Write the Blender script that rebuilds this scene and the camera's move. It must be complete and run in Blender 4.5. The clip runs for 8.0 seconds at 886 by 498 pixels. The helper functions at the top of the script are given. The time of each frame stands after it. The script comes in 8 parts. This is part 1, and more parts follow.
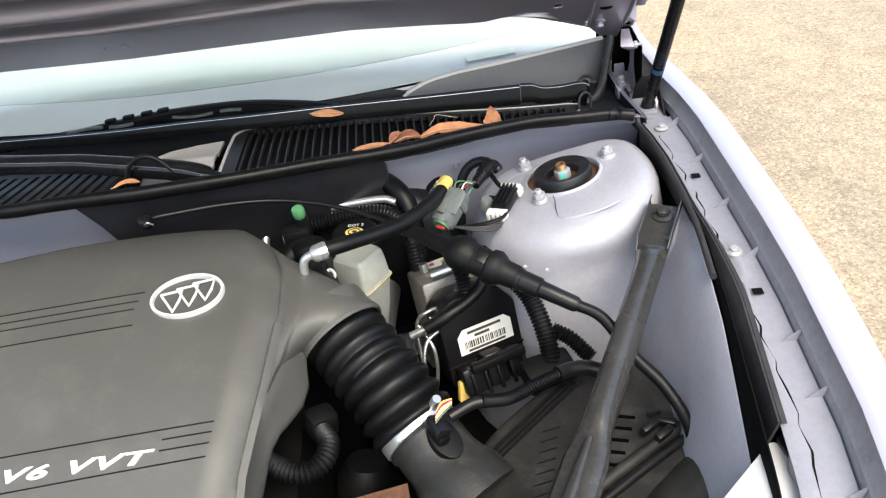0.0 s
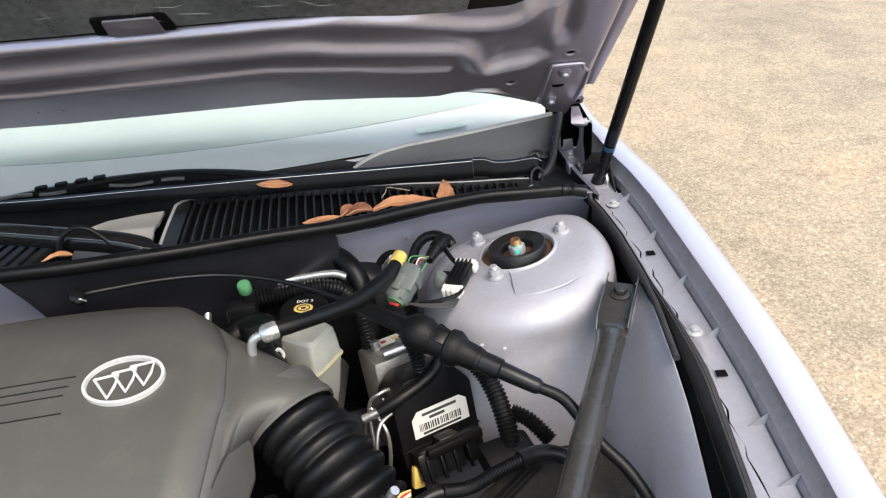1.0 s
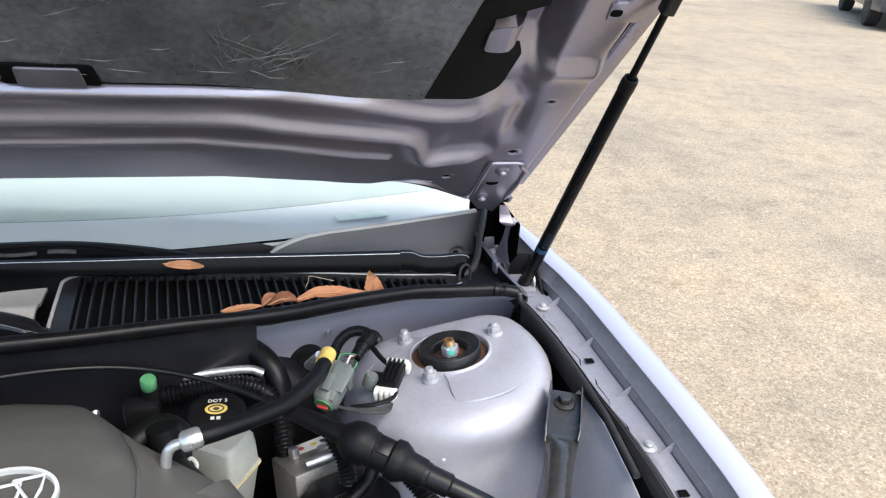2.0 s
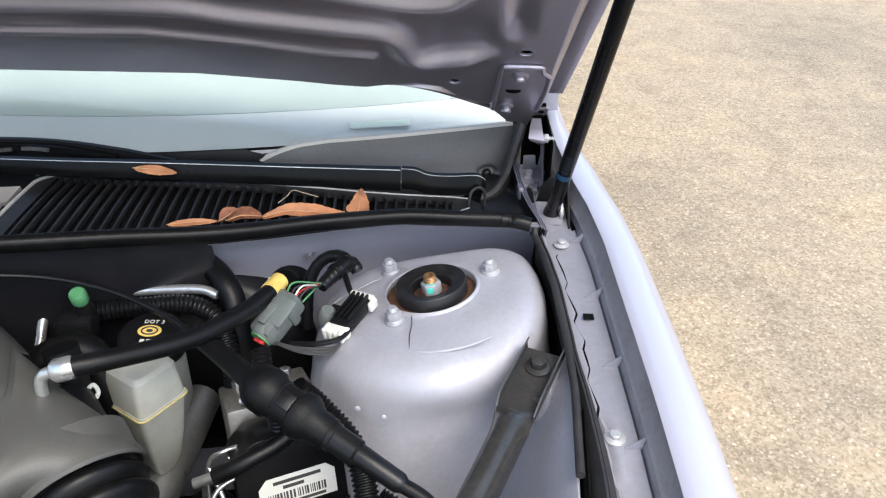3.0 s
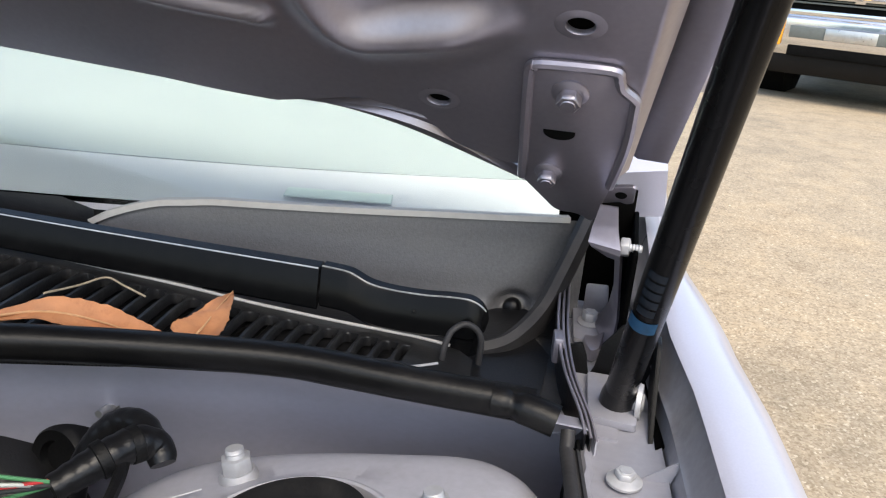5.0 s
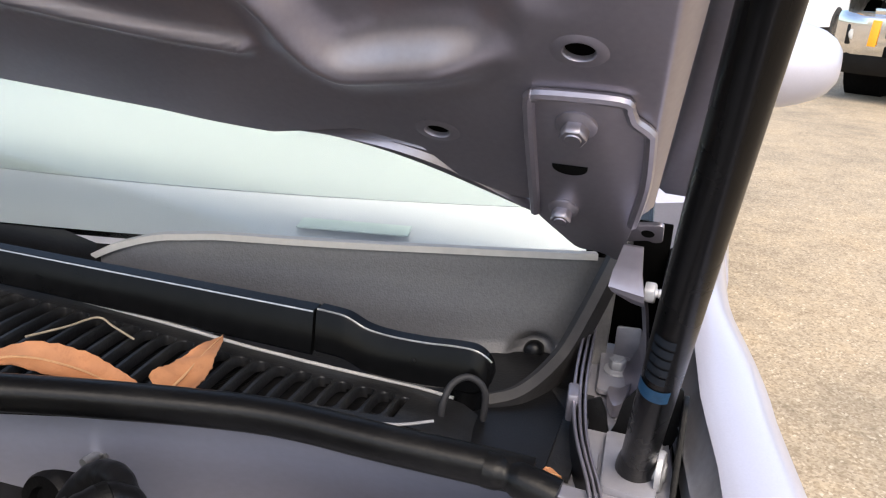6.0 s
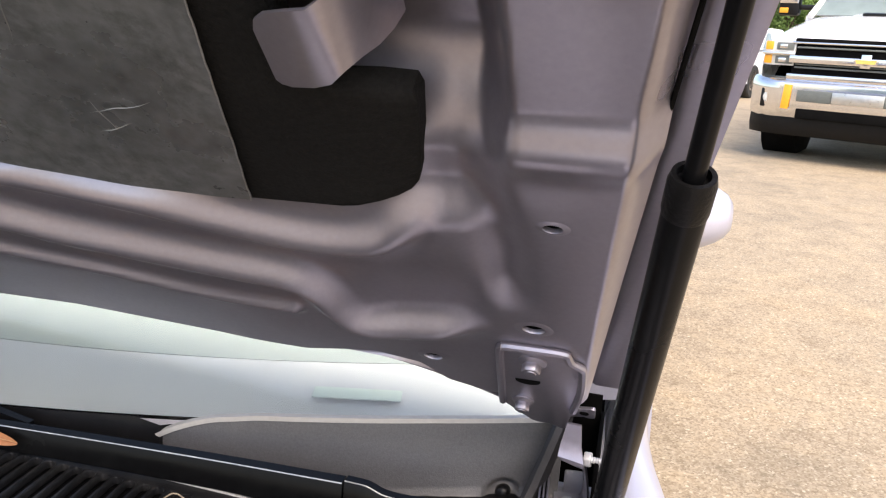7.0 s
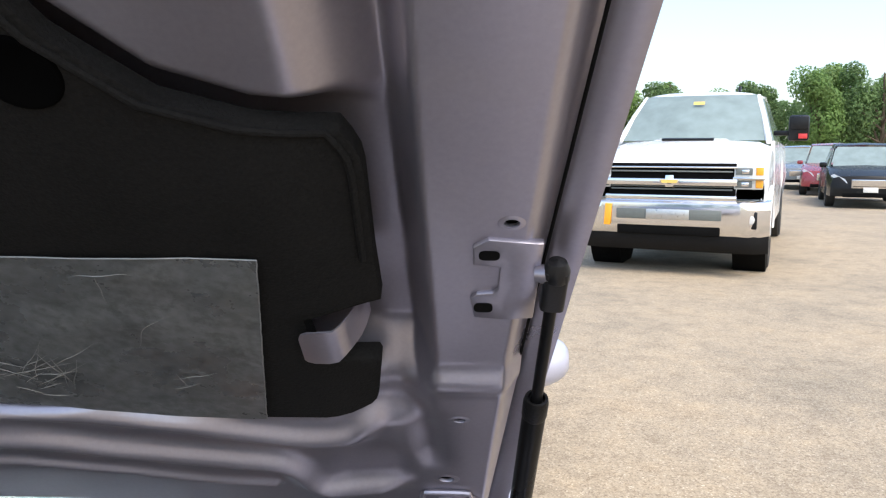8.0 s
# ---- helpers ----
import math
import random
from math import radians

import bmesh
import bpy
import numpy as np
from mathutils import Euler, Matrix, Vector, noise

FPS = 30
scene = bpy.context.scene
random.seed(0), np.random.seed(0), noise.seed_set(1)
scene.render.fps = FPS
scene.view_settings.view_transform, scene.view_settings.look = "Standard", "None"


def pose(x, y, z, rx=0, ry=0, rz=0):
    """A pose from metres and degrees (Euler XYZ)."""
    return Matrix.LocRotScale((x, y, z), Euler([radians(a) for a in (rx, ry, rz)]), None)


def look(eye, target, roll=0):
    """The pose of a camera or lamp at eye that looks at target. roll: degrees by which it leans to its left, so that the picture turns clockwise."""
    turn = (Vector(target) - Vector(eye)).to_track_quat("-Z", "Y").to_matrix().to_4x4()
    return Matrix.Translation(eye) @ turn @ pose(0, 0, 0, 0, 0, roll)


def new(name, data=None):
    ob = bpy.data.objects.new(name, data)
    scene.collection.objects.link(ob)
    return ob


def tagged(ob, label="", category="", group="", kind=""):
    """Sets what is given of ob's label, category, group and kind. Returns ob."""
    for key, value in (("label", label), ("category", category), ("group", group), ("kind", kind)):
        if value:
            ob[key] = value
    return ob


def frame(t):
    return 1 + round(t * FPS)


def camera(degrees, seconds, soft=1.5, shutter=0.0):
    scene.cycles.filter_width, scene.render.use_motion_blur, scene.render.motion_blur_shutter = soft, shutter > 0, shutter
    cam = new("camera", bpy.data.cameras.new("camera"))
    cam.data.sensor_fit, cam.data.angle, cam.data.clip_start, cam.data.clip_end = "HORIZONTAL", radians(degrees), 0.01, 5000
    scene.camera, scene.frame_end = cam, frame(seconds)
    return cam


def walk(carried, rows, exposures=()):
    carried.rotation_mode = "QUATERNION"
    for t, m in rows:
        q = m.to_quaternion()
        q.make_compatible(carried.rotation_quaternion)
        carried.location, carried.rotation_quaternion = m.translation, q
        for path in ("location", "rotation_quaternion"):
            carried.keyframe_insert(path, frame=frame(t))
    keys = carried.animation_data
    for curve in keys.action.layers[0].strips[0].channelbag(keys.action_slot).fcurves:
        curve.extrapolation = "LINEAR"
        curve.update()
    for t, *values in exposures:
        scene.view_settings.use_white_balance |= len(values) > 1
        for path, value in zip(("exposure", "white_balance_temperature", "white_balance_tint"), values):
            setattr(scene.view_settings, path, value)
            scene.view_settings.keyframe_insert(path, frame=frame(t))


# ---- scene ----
cam = camera(60.0, 8.0, soft=1.2)
PATH = [
    (0, (0.508, -0.873, 1.351), (0.327, 0.765, 0.218), -8.7),
    (0.5, (0.514, -0.857, 1.362), (0.386, 0.786, 0.23), -7.0),
    (1, (0.48, -0.841, 1.352), (0.492, 0.884, 0.339), -4.8),
    (1.5, (0.401, -0.809, 1.347), (0.677, 0.984, 0.504), 0.4),
    (2, (0.379, -0.772, 1.334), (0.802, 1.007, 0.524), 4.4),
    (2.2, (0.391, -0.751, 1.322), (0.812, 1.011, 0.476), 5.6),
    (3.3, (0.647, -0.591, 1.271), (0.496, 1.093, 0.203), 0.2),
    (3.5, (0.636, -0.535, 1.236), (0.498, 1.159, 0.182), 1.3),
    (4, (0.635, -0.414, 1.158), (0.511, 1.377, 0.276), 5.4),
    (4.5, (0.676, -0.32, 1.116), (0.39, 1.514, 0.373), 5.9),
    (4.7, (0.684, -0.289, 1.092), (0.357, 1.551, 0.38), 5.3),
    (5.8, (0.714, -0.186, 1.083), (0.13, 1.591, 0.375), 3.3),
    (6, (0.719, -0.196, 1.093), (0.123, 1.581, 0.396), 2.9),
    (6.5, (0.722, -0.243, 1.144), (0.16, 1.554, 0.47), 2.3),
    (7, (0.718, -0.314, 1.235), (0.246, 1.546, 0.67), 2.5),
    (7.5, (0.71, -0.417, 1.299), (0.45, 1.521, 0.878), 1.8),
    (8, (0.702, -0.542, 1.352), (0.588, 1.44, 1.102), 0.1),
]
EXPOSURES = [(0.0, 1.82, 6900, 5), (1.0, 1.6, 6900, 6), (2.0, 1.58, 6400, 6), (4.5, 1.46, 6750, 6), (6.0, 1.5, 7050, 10), (7.0, 1.6, 7250, 13), (7.5, 1.6, 7050, 12), (8.0, 1.4, 6450, 8)]
walk(cam, [(t, look(eye, target, roll)) for t, eye, target, roll in PATH], exposures=EXPOSURES)

# ---- world, sun ----
world = bpy.data.worlds.new("overcast_sky")
scene.world = world
world.use_nodes = True
wn = world.node_tree
sky = wn.nodes.new("ShaderNodeTexSky")
sky.sky_type, sky.sun_disc = "NISHITA", False
sky.sun_elevation, sky.sun_rotation = radians(57), radians(151)
sky.air_density, sky.dust_density, sky.ozone_density = 1.0, 3.0, 1.0
wn.links.new(sky.outputs["Color"], wn.nodes["Background"].inputs["Color"])
wn.nodes["Background"].inputs["Strength"].default_value = 0.15
sun_data = bpy.data.lights.new("sun", "SUN")
sun_data.energy, sun_data.angle, sun_data.color = 0.82, radians(40), (1.0, 0.955, 0.885)
sun = new("sun", sun_data)
sun.matrix_world = look((0.25, -0.45, 0.80), (0, 0, 0))


# ---- materials ----
def material(name, color, rough=0.5, metal=0.0, vary=0.15, grain=60.0, stain=3.0, bump=0.1, bump_scale=200.0, coat=0.0, dirt=None, dirt_amount=0.0, emit=None, spec=0.5):
    """A surface with fine grain and broad stains in colour and gloss, and a fine relief."""
    m = bpy.data.materials.new(name)
    m.use_nodes = True
    nt = m.node_tree
    bsdf = nt.nodes["Principled BSDF"]
    link = nt.links.new

    def node(kind, **values):
        n = nt.nodes.new(kind)
        for key, value in values.items():
            n.inputs[key].default_value = value
        return n

    coords = nt.nodes.new("ShaderNodeTexCoord")
    fine = node("ShaderNodeTexNoise", Scale=grain, Detail=4.0)
    broad = node("ShaderNodeTexNoise", Scale=stain, Detail=5.0, Roughness=0.6)
    for n in (fine, broad):
        link(coords.outputs["Object"], n.inputs["Vector"])
    both = node("ShaderNodeMath")
    both.operation = "ADD"
    link(fine.outputs["Fac"], both.inputs[0])
    link(broad.outputs["Fac"], both.inputs[1])
    ramp = node("ShaderNodeMapRange")
    ramp.inputs["From Min"].default_value, ramp.inputs["From Max"].default_value = 0.65, 1.35
    ramp.inputs["To Min"].default_value, ramp.inputs["To Max"].default_value = 1 - vary, 1 + vary
    link(both.outputs[0], ramp.inputs["Value"])
    shade = nt.nodes.new("ShaderNodeVectorMath")
    shade.operation = "SCALE"
    shade.inputs[0].default_value = color
    link(ramp.outputs["Result"], shade.inputs["Scale"])
    last = shade.outputs["Vector"]
    if dirt:
        patch = node("ShaderNodeTexNoise", Scale=stain * 4, Detail=7.0, Roughness=0.7)
        link(coords.outputs["Object"], patch.inputs["Vector"])
        cut = node("ShaderNodeMapRange")
        cut.inputs["From Min"].default_value, cut.inputs["From Max"].default_value = 0.5, 0.72
        cut.inputs["To Max"].default_value = dirt_amount
        link(patch.outputs["Fac"], cut.inputs["Value"])
        mix = nt.nodes.new("ShaderNodeMix")
        mix.data_type = "RGBA"
        link(cut.outputs["Result"], mix.inputs["Factor"])
        link(last, mix.inputs[6])
        mix.inputs[7].default_value = (*dirt, 1)
        last = mix.outputs[2]
    link(last, bsdf.inputs["Base Color"])
    gloss = node("ShaderNodeMapRange")
    gloss.inputs["From Min"].default_value, gloss.inputs["From Max"].default_value = 0.3, 0.7
    gloss.inputs["To Min"].default_value, gloss.inputs["To Max"].default_value = max(rough - 0.08, 0.02), min(rough + 0.08, 1)
    link(broad.outputs["Fac"], gloss.inputs["Value"])
    link(gloss.outputs["Result"], bsdf.inputs["Roughness"])
    bsdf.inputs["Metallic"].default_value = metal
    bsdf.inputs["Coat Weight"].default_value = coat
    bsdf.inputs["Specular IOR Level"].default_value = spec
    bsdf.inputs["Coat Roughness"].default_value = 0.08
    if bump:
        relief = node("ShaderNodeTexNoise", Scale=bump_scale, Detail=3.0)
        link(coords.outputs["Object"], relief.inputs["Vector"])
        b = node("ShaderNodeBump", Strength=bump, Distance=0.001)
        link(relief.outputs["Fac"], b.inputs["Height"])
        link(b.outputs["Normal"], bsdf.inputs["Normal"])
    if emit:
        bsdf.inputs["Emission Color"].default_value, bsdf.inputs["Emission Strength"].default_value = (*emit, 1), 1.0
    return m


PAINT = material("silver_lilac_paint", (0.45, 0.45, 0.53), 0.30, 0.2, 0.06, 900, 4, 0.02, 400, coat=0.5)
INNER = material("inner_panel_paint", (0.335, 0.314, 0.358), 0.34, 0.78, 0.06, 300, 5, 0.04, 250, coat=0.2, dirt=(0.32, 0.30, 0.30), dirt_amount=0.2)
BAY = material("engine_bay_paint", (0.400, 0.398, 0.442), 0.46, 0.20, 0.08, 200, 7, 0.06, 250, coat=0.06, dirt=(0.26, 0.25, 0.235), dirt_amount=0.35)
# darker copy of the bay paint, for the gutter and hinge foot
WING = material("darkened_bay_paint", (0.30, 0.298, 0.335), 0.46, 0.25, 0.08, 200, 7, 0.06, 250, coat=0.06, dirt=(0.22, 0.21, 0.20), dirt_amount=0.4)
# wing paint darkened for the flange's shade under the hood
FLANGE = material("shaded_wing_paint", (0.34, 0.335, 0.365), 0.32, 0.55, 0.10, 200, 9, 0.06, 250, coat=0.1, dirt=(0.20, 0.19, 0.18), dirt_amount=0.5)
BLACK = material("black_plastic", (0.0065, 0.0065, 0.0072), 0.36, 0.0, 0.25, 150, 9, 0.15, 600, dirt=(0.019, 0.018, 0.016), dirt_amount=0.2, spec=0.28)
MATTE = material("matte_black_plastic", (0.0038, 0.0038, 0.0041), 0.5, 0.0, 0.3, 120, 8, 0.3, 500, dirt=(0.015, 0.014, 0.0125), dirt_amount=0.25, spec=0.2)
RUBBER = material("black_rubber", (0.0032, 0.0032, 0.0035), 0.40, 0.0, 0.3, 100, 9, 0.2, 350, dirt=(0.018, 0.017, 0.015), dirt_amount=0.3, spec=0.24)
GREYRUBBER = material("weathered_grey_rubber", (0.026, 0.025, 0.026), 0.55, 0.0, 0.25, 100, 9, 0.2, 350, dirt=(0.055, 0.05, 0.047), dirt_amount=0.3, spec=0.3)
# near-black for the underbody and for shade painted into gaps and depths
DEEP = material("underbody_and_shade_black", (0.005, 0.005, 0.005), 0.8, 0.0, 0.4, 40, 6, 0.4, 80, spec=0.05)
COVER = material("grey_engine_cover", (0.068, 0.0665, 0.061), 0.44, 0.0, 0.10, 700, 5, 0.25, 900, dirt=(0.125, 0.12, 0.105), dirt_amount=0.3, spec=0.4)
DASHPANEL = material("charcoal_plastic", (0.098, 0.096, 0.099), 0.42, 0.0, 0.2, 500, 6, 0.25, 900, dirt=(0.11, 0.105, 0.10), dirt_amount=0.3, spec=0.5)
STEEL = material("zinc_steel", (0.55, 0.55, 0.54), 0.34, 0.9, 0.15, 200, 20, 0.1, 300)
ALU = material("bright_aluminium", (0.62, 0.62, 0.61), 0.32, 0.8, 0.15, 200, 20, 0.1, 300)
RUST = material("rusty_steel", (0.115, 0.055, 0.030), 0.75, 0.2, 0.5, 200, 30, 0.6, 300)
BRACE = material("black_coated_steel", (0.052, 0.050, 0.047), 0.24, 0.40, 0.25, 200, 12, 0.12, 300, dirt=(0.10, 0.094, 0.082), dirt_amount=0.35, spec=0.6)
BRASS = material("yellow_zinc_thread", (0.30, 0.165, 0.075), 0.4, 0.6, 0.3, 300, 40, 0.2, 300)
# near-black that puts the shade inside openings into the colour
VOID = material("opening_shade_black", (0.0015, 0.0015, 0.0015), 0.9, 0.0, 0.3, 40, 6, 0.0, spec=0.02)
STRUTBLACK = material("gas_strut_black", (0.005, 0.005, 0.0054), 0.28, 0.0, 0.2, 100, 9, 0.05, 300, spec=0.13)
WIPERBLACK = material("wiper_black_paint", (0.004, 0.004, 0.0042), 0.20, 0.0, 0.3, 150, 9, 0.05, 600, dirt=(0.012, 0.011, 0.010), dirt_amount=0.2, spec=0.11)
# pale metal for the sky's highlight along the wiper arm's top edge
EDGEGLINT = material("painted_edge_glint", (0.50, 0.50, 0.50), 0.35, 0.5, 0.3, 300, 60, 0.1, 300)
BULKHEAD = material("clean_lilac_bay_paint", (0.44, 0.44, 0.52), 0.34, 0.2, 0.06, 200, 7, 0.05, 250, coat=0.2, dirt=(0.40, 0.39, 0.43), dirt_amount=0.3)
MIDRIB = material("pale_leaf_rib", (0.52, 0.30, 0.15), 0.6, 0.0, 0.2, 200, 30, 0.1, 300, spec=0.3)
GRILLE = material("grey_black_grille_plastic", (0.012, 0.012, 0.0128), 0.45, 0.0, 0.25, 150, 9, 0.2, 600, dirt=(0.06, 0.056, 0.05), dirt_amount=0.4, spec=0.4)
DUSTY = material("dusty_black_plastic", (0.017, 0.0165, 0.015), 0.5, 0.0, 0.25, 120, 8, 0.3, 400, dirt=(0.075, 0.07, 0.06), dirt_amount=0.45, spec=0.35)
DULLSTEEL = material("dull_steel", (0.16, 0.16, 0.155), 0.4, 0.7, 0.3, 300, 60, 0.1, 300)
BADGE = material("silver_badge", (0.66, 0.66, 0.65), 0.38, 0.3, 0.08, 200, 20, 0.05, 300)
GLOSSBLACK = material("gloss_black_paint", (0.007, 0.007, 0.0075), 0.22, 0.0, 0.3, 150, 9, 0.05, 600, dirt=(0.03, 0.028, 0.025), dirt_amount=0.3, spec=0.5)
# dark colour for the sheet that stands for shade on the bulkhead
BULKHEADSHADE = material("bulkhead_shade_black", (0.011, 0.011, 0.0135), 0.42, 0.0, 0.25, 60, 7, 0.3, 120, dirt=(0.020, 0.019, 0.022), dirt_amount=0.4, spec=0.45)
BEARING = material("black_bearing_ring", (0.012, 0.012, 0.0125), 0.34, 0.1, 0.3, 150, 12, 0.15, 300, dirt=(0.05, 0.045, 0.04), dirt_amount=0.4, spec=0.5)
CHROME = material("chrome", (0.75, 0.75, 0.76), 0.12, 1.0, 0.05, 100, 6, 0.0)
RESERVOIR = material("translucent_reservoir_plastic", (0.33, 0.335, 0.30), 0.42, 0.0, 0.15, 60, 14, 0.1, 300, dirt=(0.30, 0.27, 0.19), dirt_amount=0.5)
YELLOW = material("yellow_tape", (0.70, 0.50, 0.13), 0.6, 0.0, 0.15, 120, 30, 0.2, 300)
CASTALU = material("dull_cast_aluminium", (0.30, 0.285, 0.26), 0.45, 0.6, 0.25, 200, 20, 0.3, 300, dirt=(0.12, 0.10, 0.08), dirt_amount=0.5)
YELLOWED = material("yellowed_seam_plastic", (0.46, 0.38, 0.17), 0.5, 0.0, 0.15, 120, 30, 0.1, 300)
AMBER = material("amber_lens", (0.85, 0.38, 0.03), 0.35, 0.0, 0.1, 100, 10, 0.0)
GREEN = material("green_cap_plastic", (0.085, 0.26, 0.11), 0.5, 0.0, 0.2, 100, 20, 0.1, 300, dirt=(0.06, 0.12, 0.07), dirt_amount=0.5)
TEAL = material("teal_paint_mark", (0.08, 0.62, 0.50), 0.5, 0.0, 0.1, 100, 20, 0.0)
RED = material("red_plastic", (0.55, 0.04, 0.04), 0.4, 0.0, 0.1, 100, 20, 0.0)
DARKBLUE = material("dark_blue_print", (0.008, 0.012, 0.018), 0.45, 0.0, 0.4, 300, 60, 0.0, spec=0.25)
NUT = material("dull_zinc_nut", (0.42, 0.42, 0.435), 0.5, 0.4, 0.12, 200, 40, 0.15, 300, dirt=(0.35, 0.33, 0.30), dirt_amount=0.4)
BLUE = material("blue_print", (0.015, 0.060, 0.125), 0.45, 0.0, 0.3, 300, 60, 0.0, spec=0.3)
WHITE = material("white_plastic", (0.72, 0.71, 0.64), 0.45, 0.0, 0.08, 100, 20, 0.1, 300)
LABEL = material("white_paper_label", (0.68, 0.68, 0.64), 0.55, 0.0, 0.06, 100, 30, 0.0)
INK = material("dark_print", (0.05, 0.05, 0.05), 0.6, 0.0, 0.2, 100, 20, 0.0, spec=0.3)
GREYCONN = material("grey_connector_plastic", (0.125, 0.140, 0.132), 0.5, 0.0, 0.15, 150, 20, 0.15, 300, dirt=(0.07, 0.066, 0.06), dirt_amount=0.5)
LEAF = material("dry_brown_leaf", (0.46, 0.205, 0.095), 0.55, 0.0, 0.28, 60, 40, 0.4, 160, dirt=(0.30, 0.12, 0.055), dirt_amount=0.6, spec=0.3)
LEAFDARK = material("dark_dry_leaf", (0.22, 0.085, 0.045), 0.6, 0.0, 0.4, 90, 50, 0.5, 160, dirt=(0.40, 0.22, 0.12), dirt_amount=0.5, spec=0.3)
TWIG = material("dry_twig", (0.40, 0.32, 0.22), 0.7, 0.0, 0.2, 200, 30, 0.2, 300)
PAD = material("black_felt_pad", (0.0108, 0.0105, 0.0101), 0.9, 0.0, 0.35, 400, 9, 0.9, 500, spec=0.08)
FOIL = material("weathered_foil", (0.185, 0.192, 0.196), 0.30, 0.5, 0.40, 120, 18, 0.45, 45, dirt=(0.065, 0.07, 0.065), dirt_amount=0.7, spec=0.4)
SCRATCH = material("bright_foil_crease", (0.26, 0.26, 0.25), 0.35, 0.5, 0.2, 200, 20, 0.0)
DASH = material("light_grey_dashboard", (0.41, 0.40, 0.40), 0.6, 0.0, 0.05, 600, 4, 0.2, 800)
# dashboard grey lifted to stand for sky reflected in the windscreen
DASHLOW = material("lightened_dashboard_front", (0.60, 0.54, 0.575), 0.6, 0.0, 0.05, 600, 4, 0.2, 800)
STRIP = material("pale_glass_edge_trim", (0.42, 0.40, 0.37), 0.5, 0.0, 0.1, 200, 6, 0.1, 300)
LAMP = material("clear_lamp_housing", (0.60, 0.60, 0.58), 0.25, 0.1, 0.06, 100, 6, 0.0, coat=0.6)
TRUCKWHITE = material("white_truck_paint", (0.80, 0.80, 0.80), 0.25, 0.0, 0.03, 50, 2, 0.0, coat=0.7)
TRUCKGLASS = material("tinted_glass", (0.20, 0.25, 0.24), 0.08, 0.0, 0.2, 5, 1.5, 0.0)
TYRE = material("tyre_rubber", (0.022, 0.022, 0.022), 0.75, 0.0, 0.2, 60, 6, 0.3, 200)
BLACKPAINT = material("black_car_paint", (0.012, 0.012, 0.012), 0.25, 0.0, 0.1, 50, 2, 0.0, coat=0.05, spec=0.15)
REDPAINT = material("red_car_paint", (0.22, 0.02, 0.025), 0.25, 0.0, 0.1, 50, 2, 0.0, coat=0.8)
GREYPAINT = material("grey_car_paint", (0.16, 0.18, 0.19), 0.25, 0.2, 0.1, 50, 2, 0.0, coat=0.8)
DARKPAINT = material("dark_grey_car_paint", (0.05, 0.052, 0.058), 0.3, 0.2, 0.1, 50, 2, 0.0, coat=0.4)
BARK = material("bark", (0.10, 0.075, 0.05), 0.9, 0.0, 0.3, 30, 4, 0.8, 60)
FOLIAGE = [material("foliage", c, 0.75, 0.0, 0.45, 3.0, 0.6, 0.0) for c in ((0.16, 0.26, 0.075), (0.19, 0.29, 0.09), (0.13, 0.21, 0.075))]


def let_light_through(m, share=0.45):
    """Thin leaves glow a little on their shaded side."""
    nt = m.node_tree
    bsdf, out = nt.nodes["Principled BSDF"], nt.nodes["Material Output"]
    thin = nt.nodes.new("ShaderNodeBsdfTranslucent")
    colour = bsdf.inputs["Base Color"].links[0].from_socket
    nt.links.new(colour, thin.inputs["Color"])
    mix = nt.nodes.new("ShaderNodeMixShader")
    mix.inputs["Fac"].default_value = share
    nt.links.new(bsdf.outputs["BSDF"], mix.inputs[1])
    nt.links.new(thin.outputs["BSDF"], mix.inputs[2])
    nt.links.new(mix.outputs["Shader"], out.inputs["Surface"])


for leaf_mat in FOLIAGE:
    let_light_through(leaf_mat)


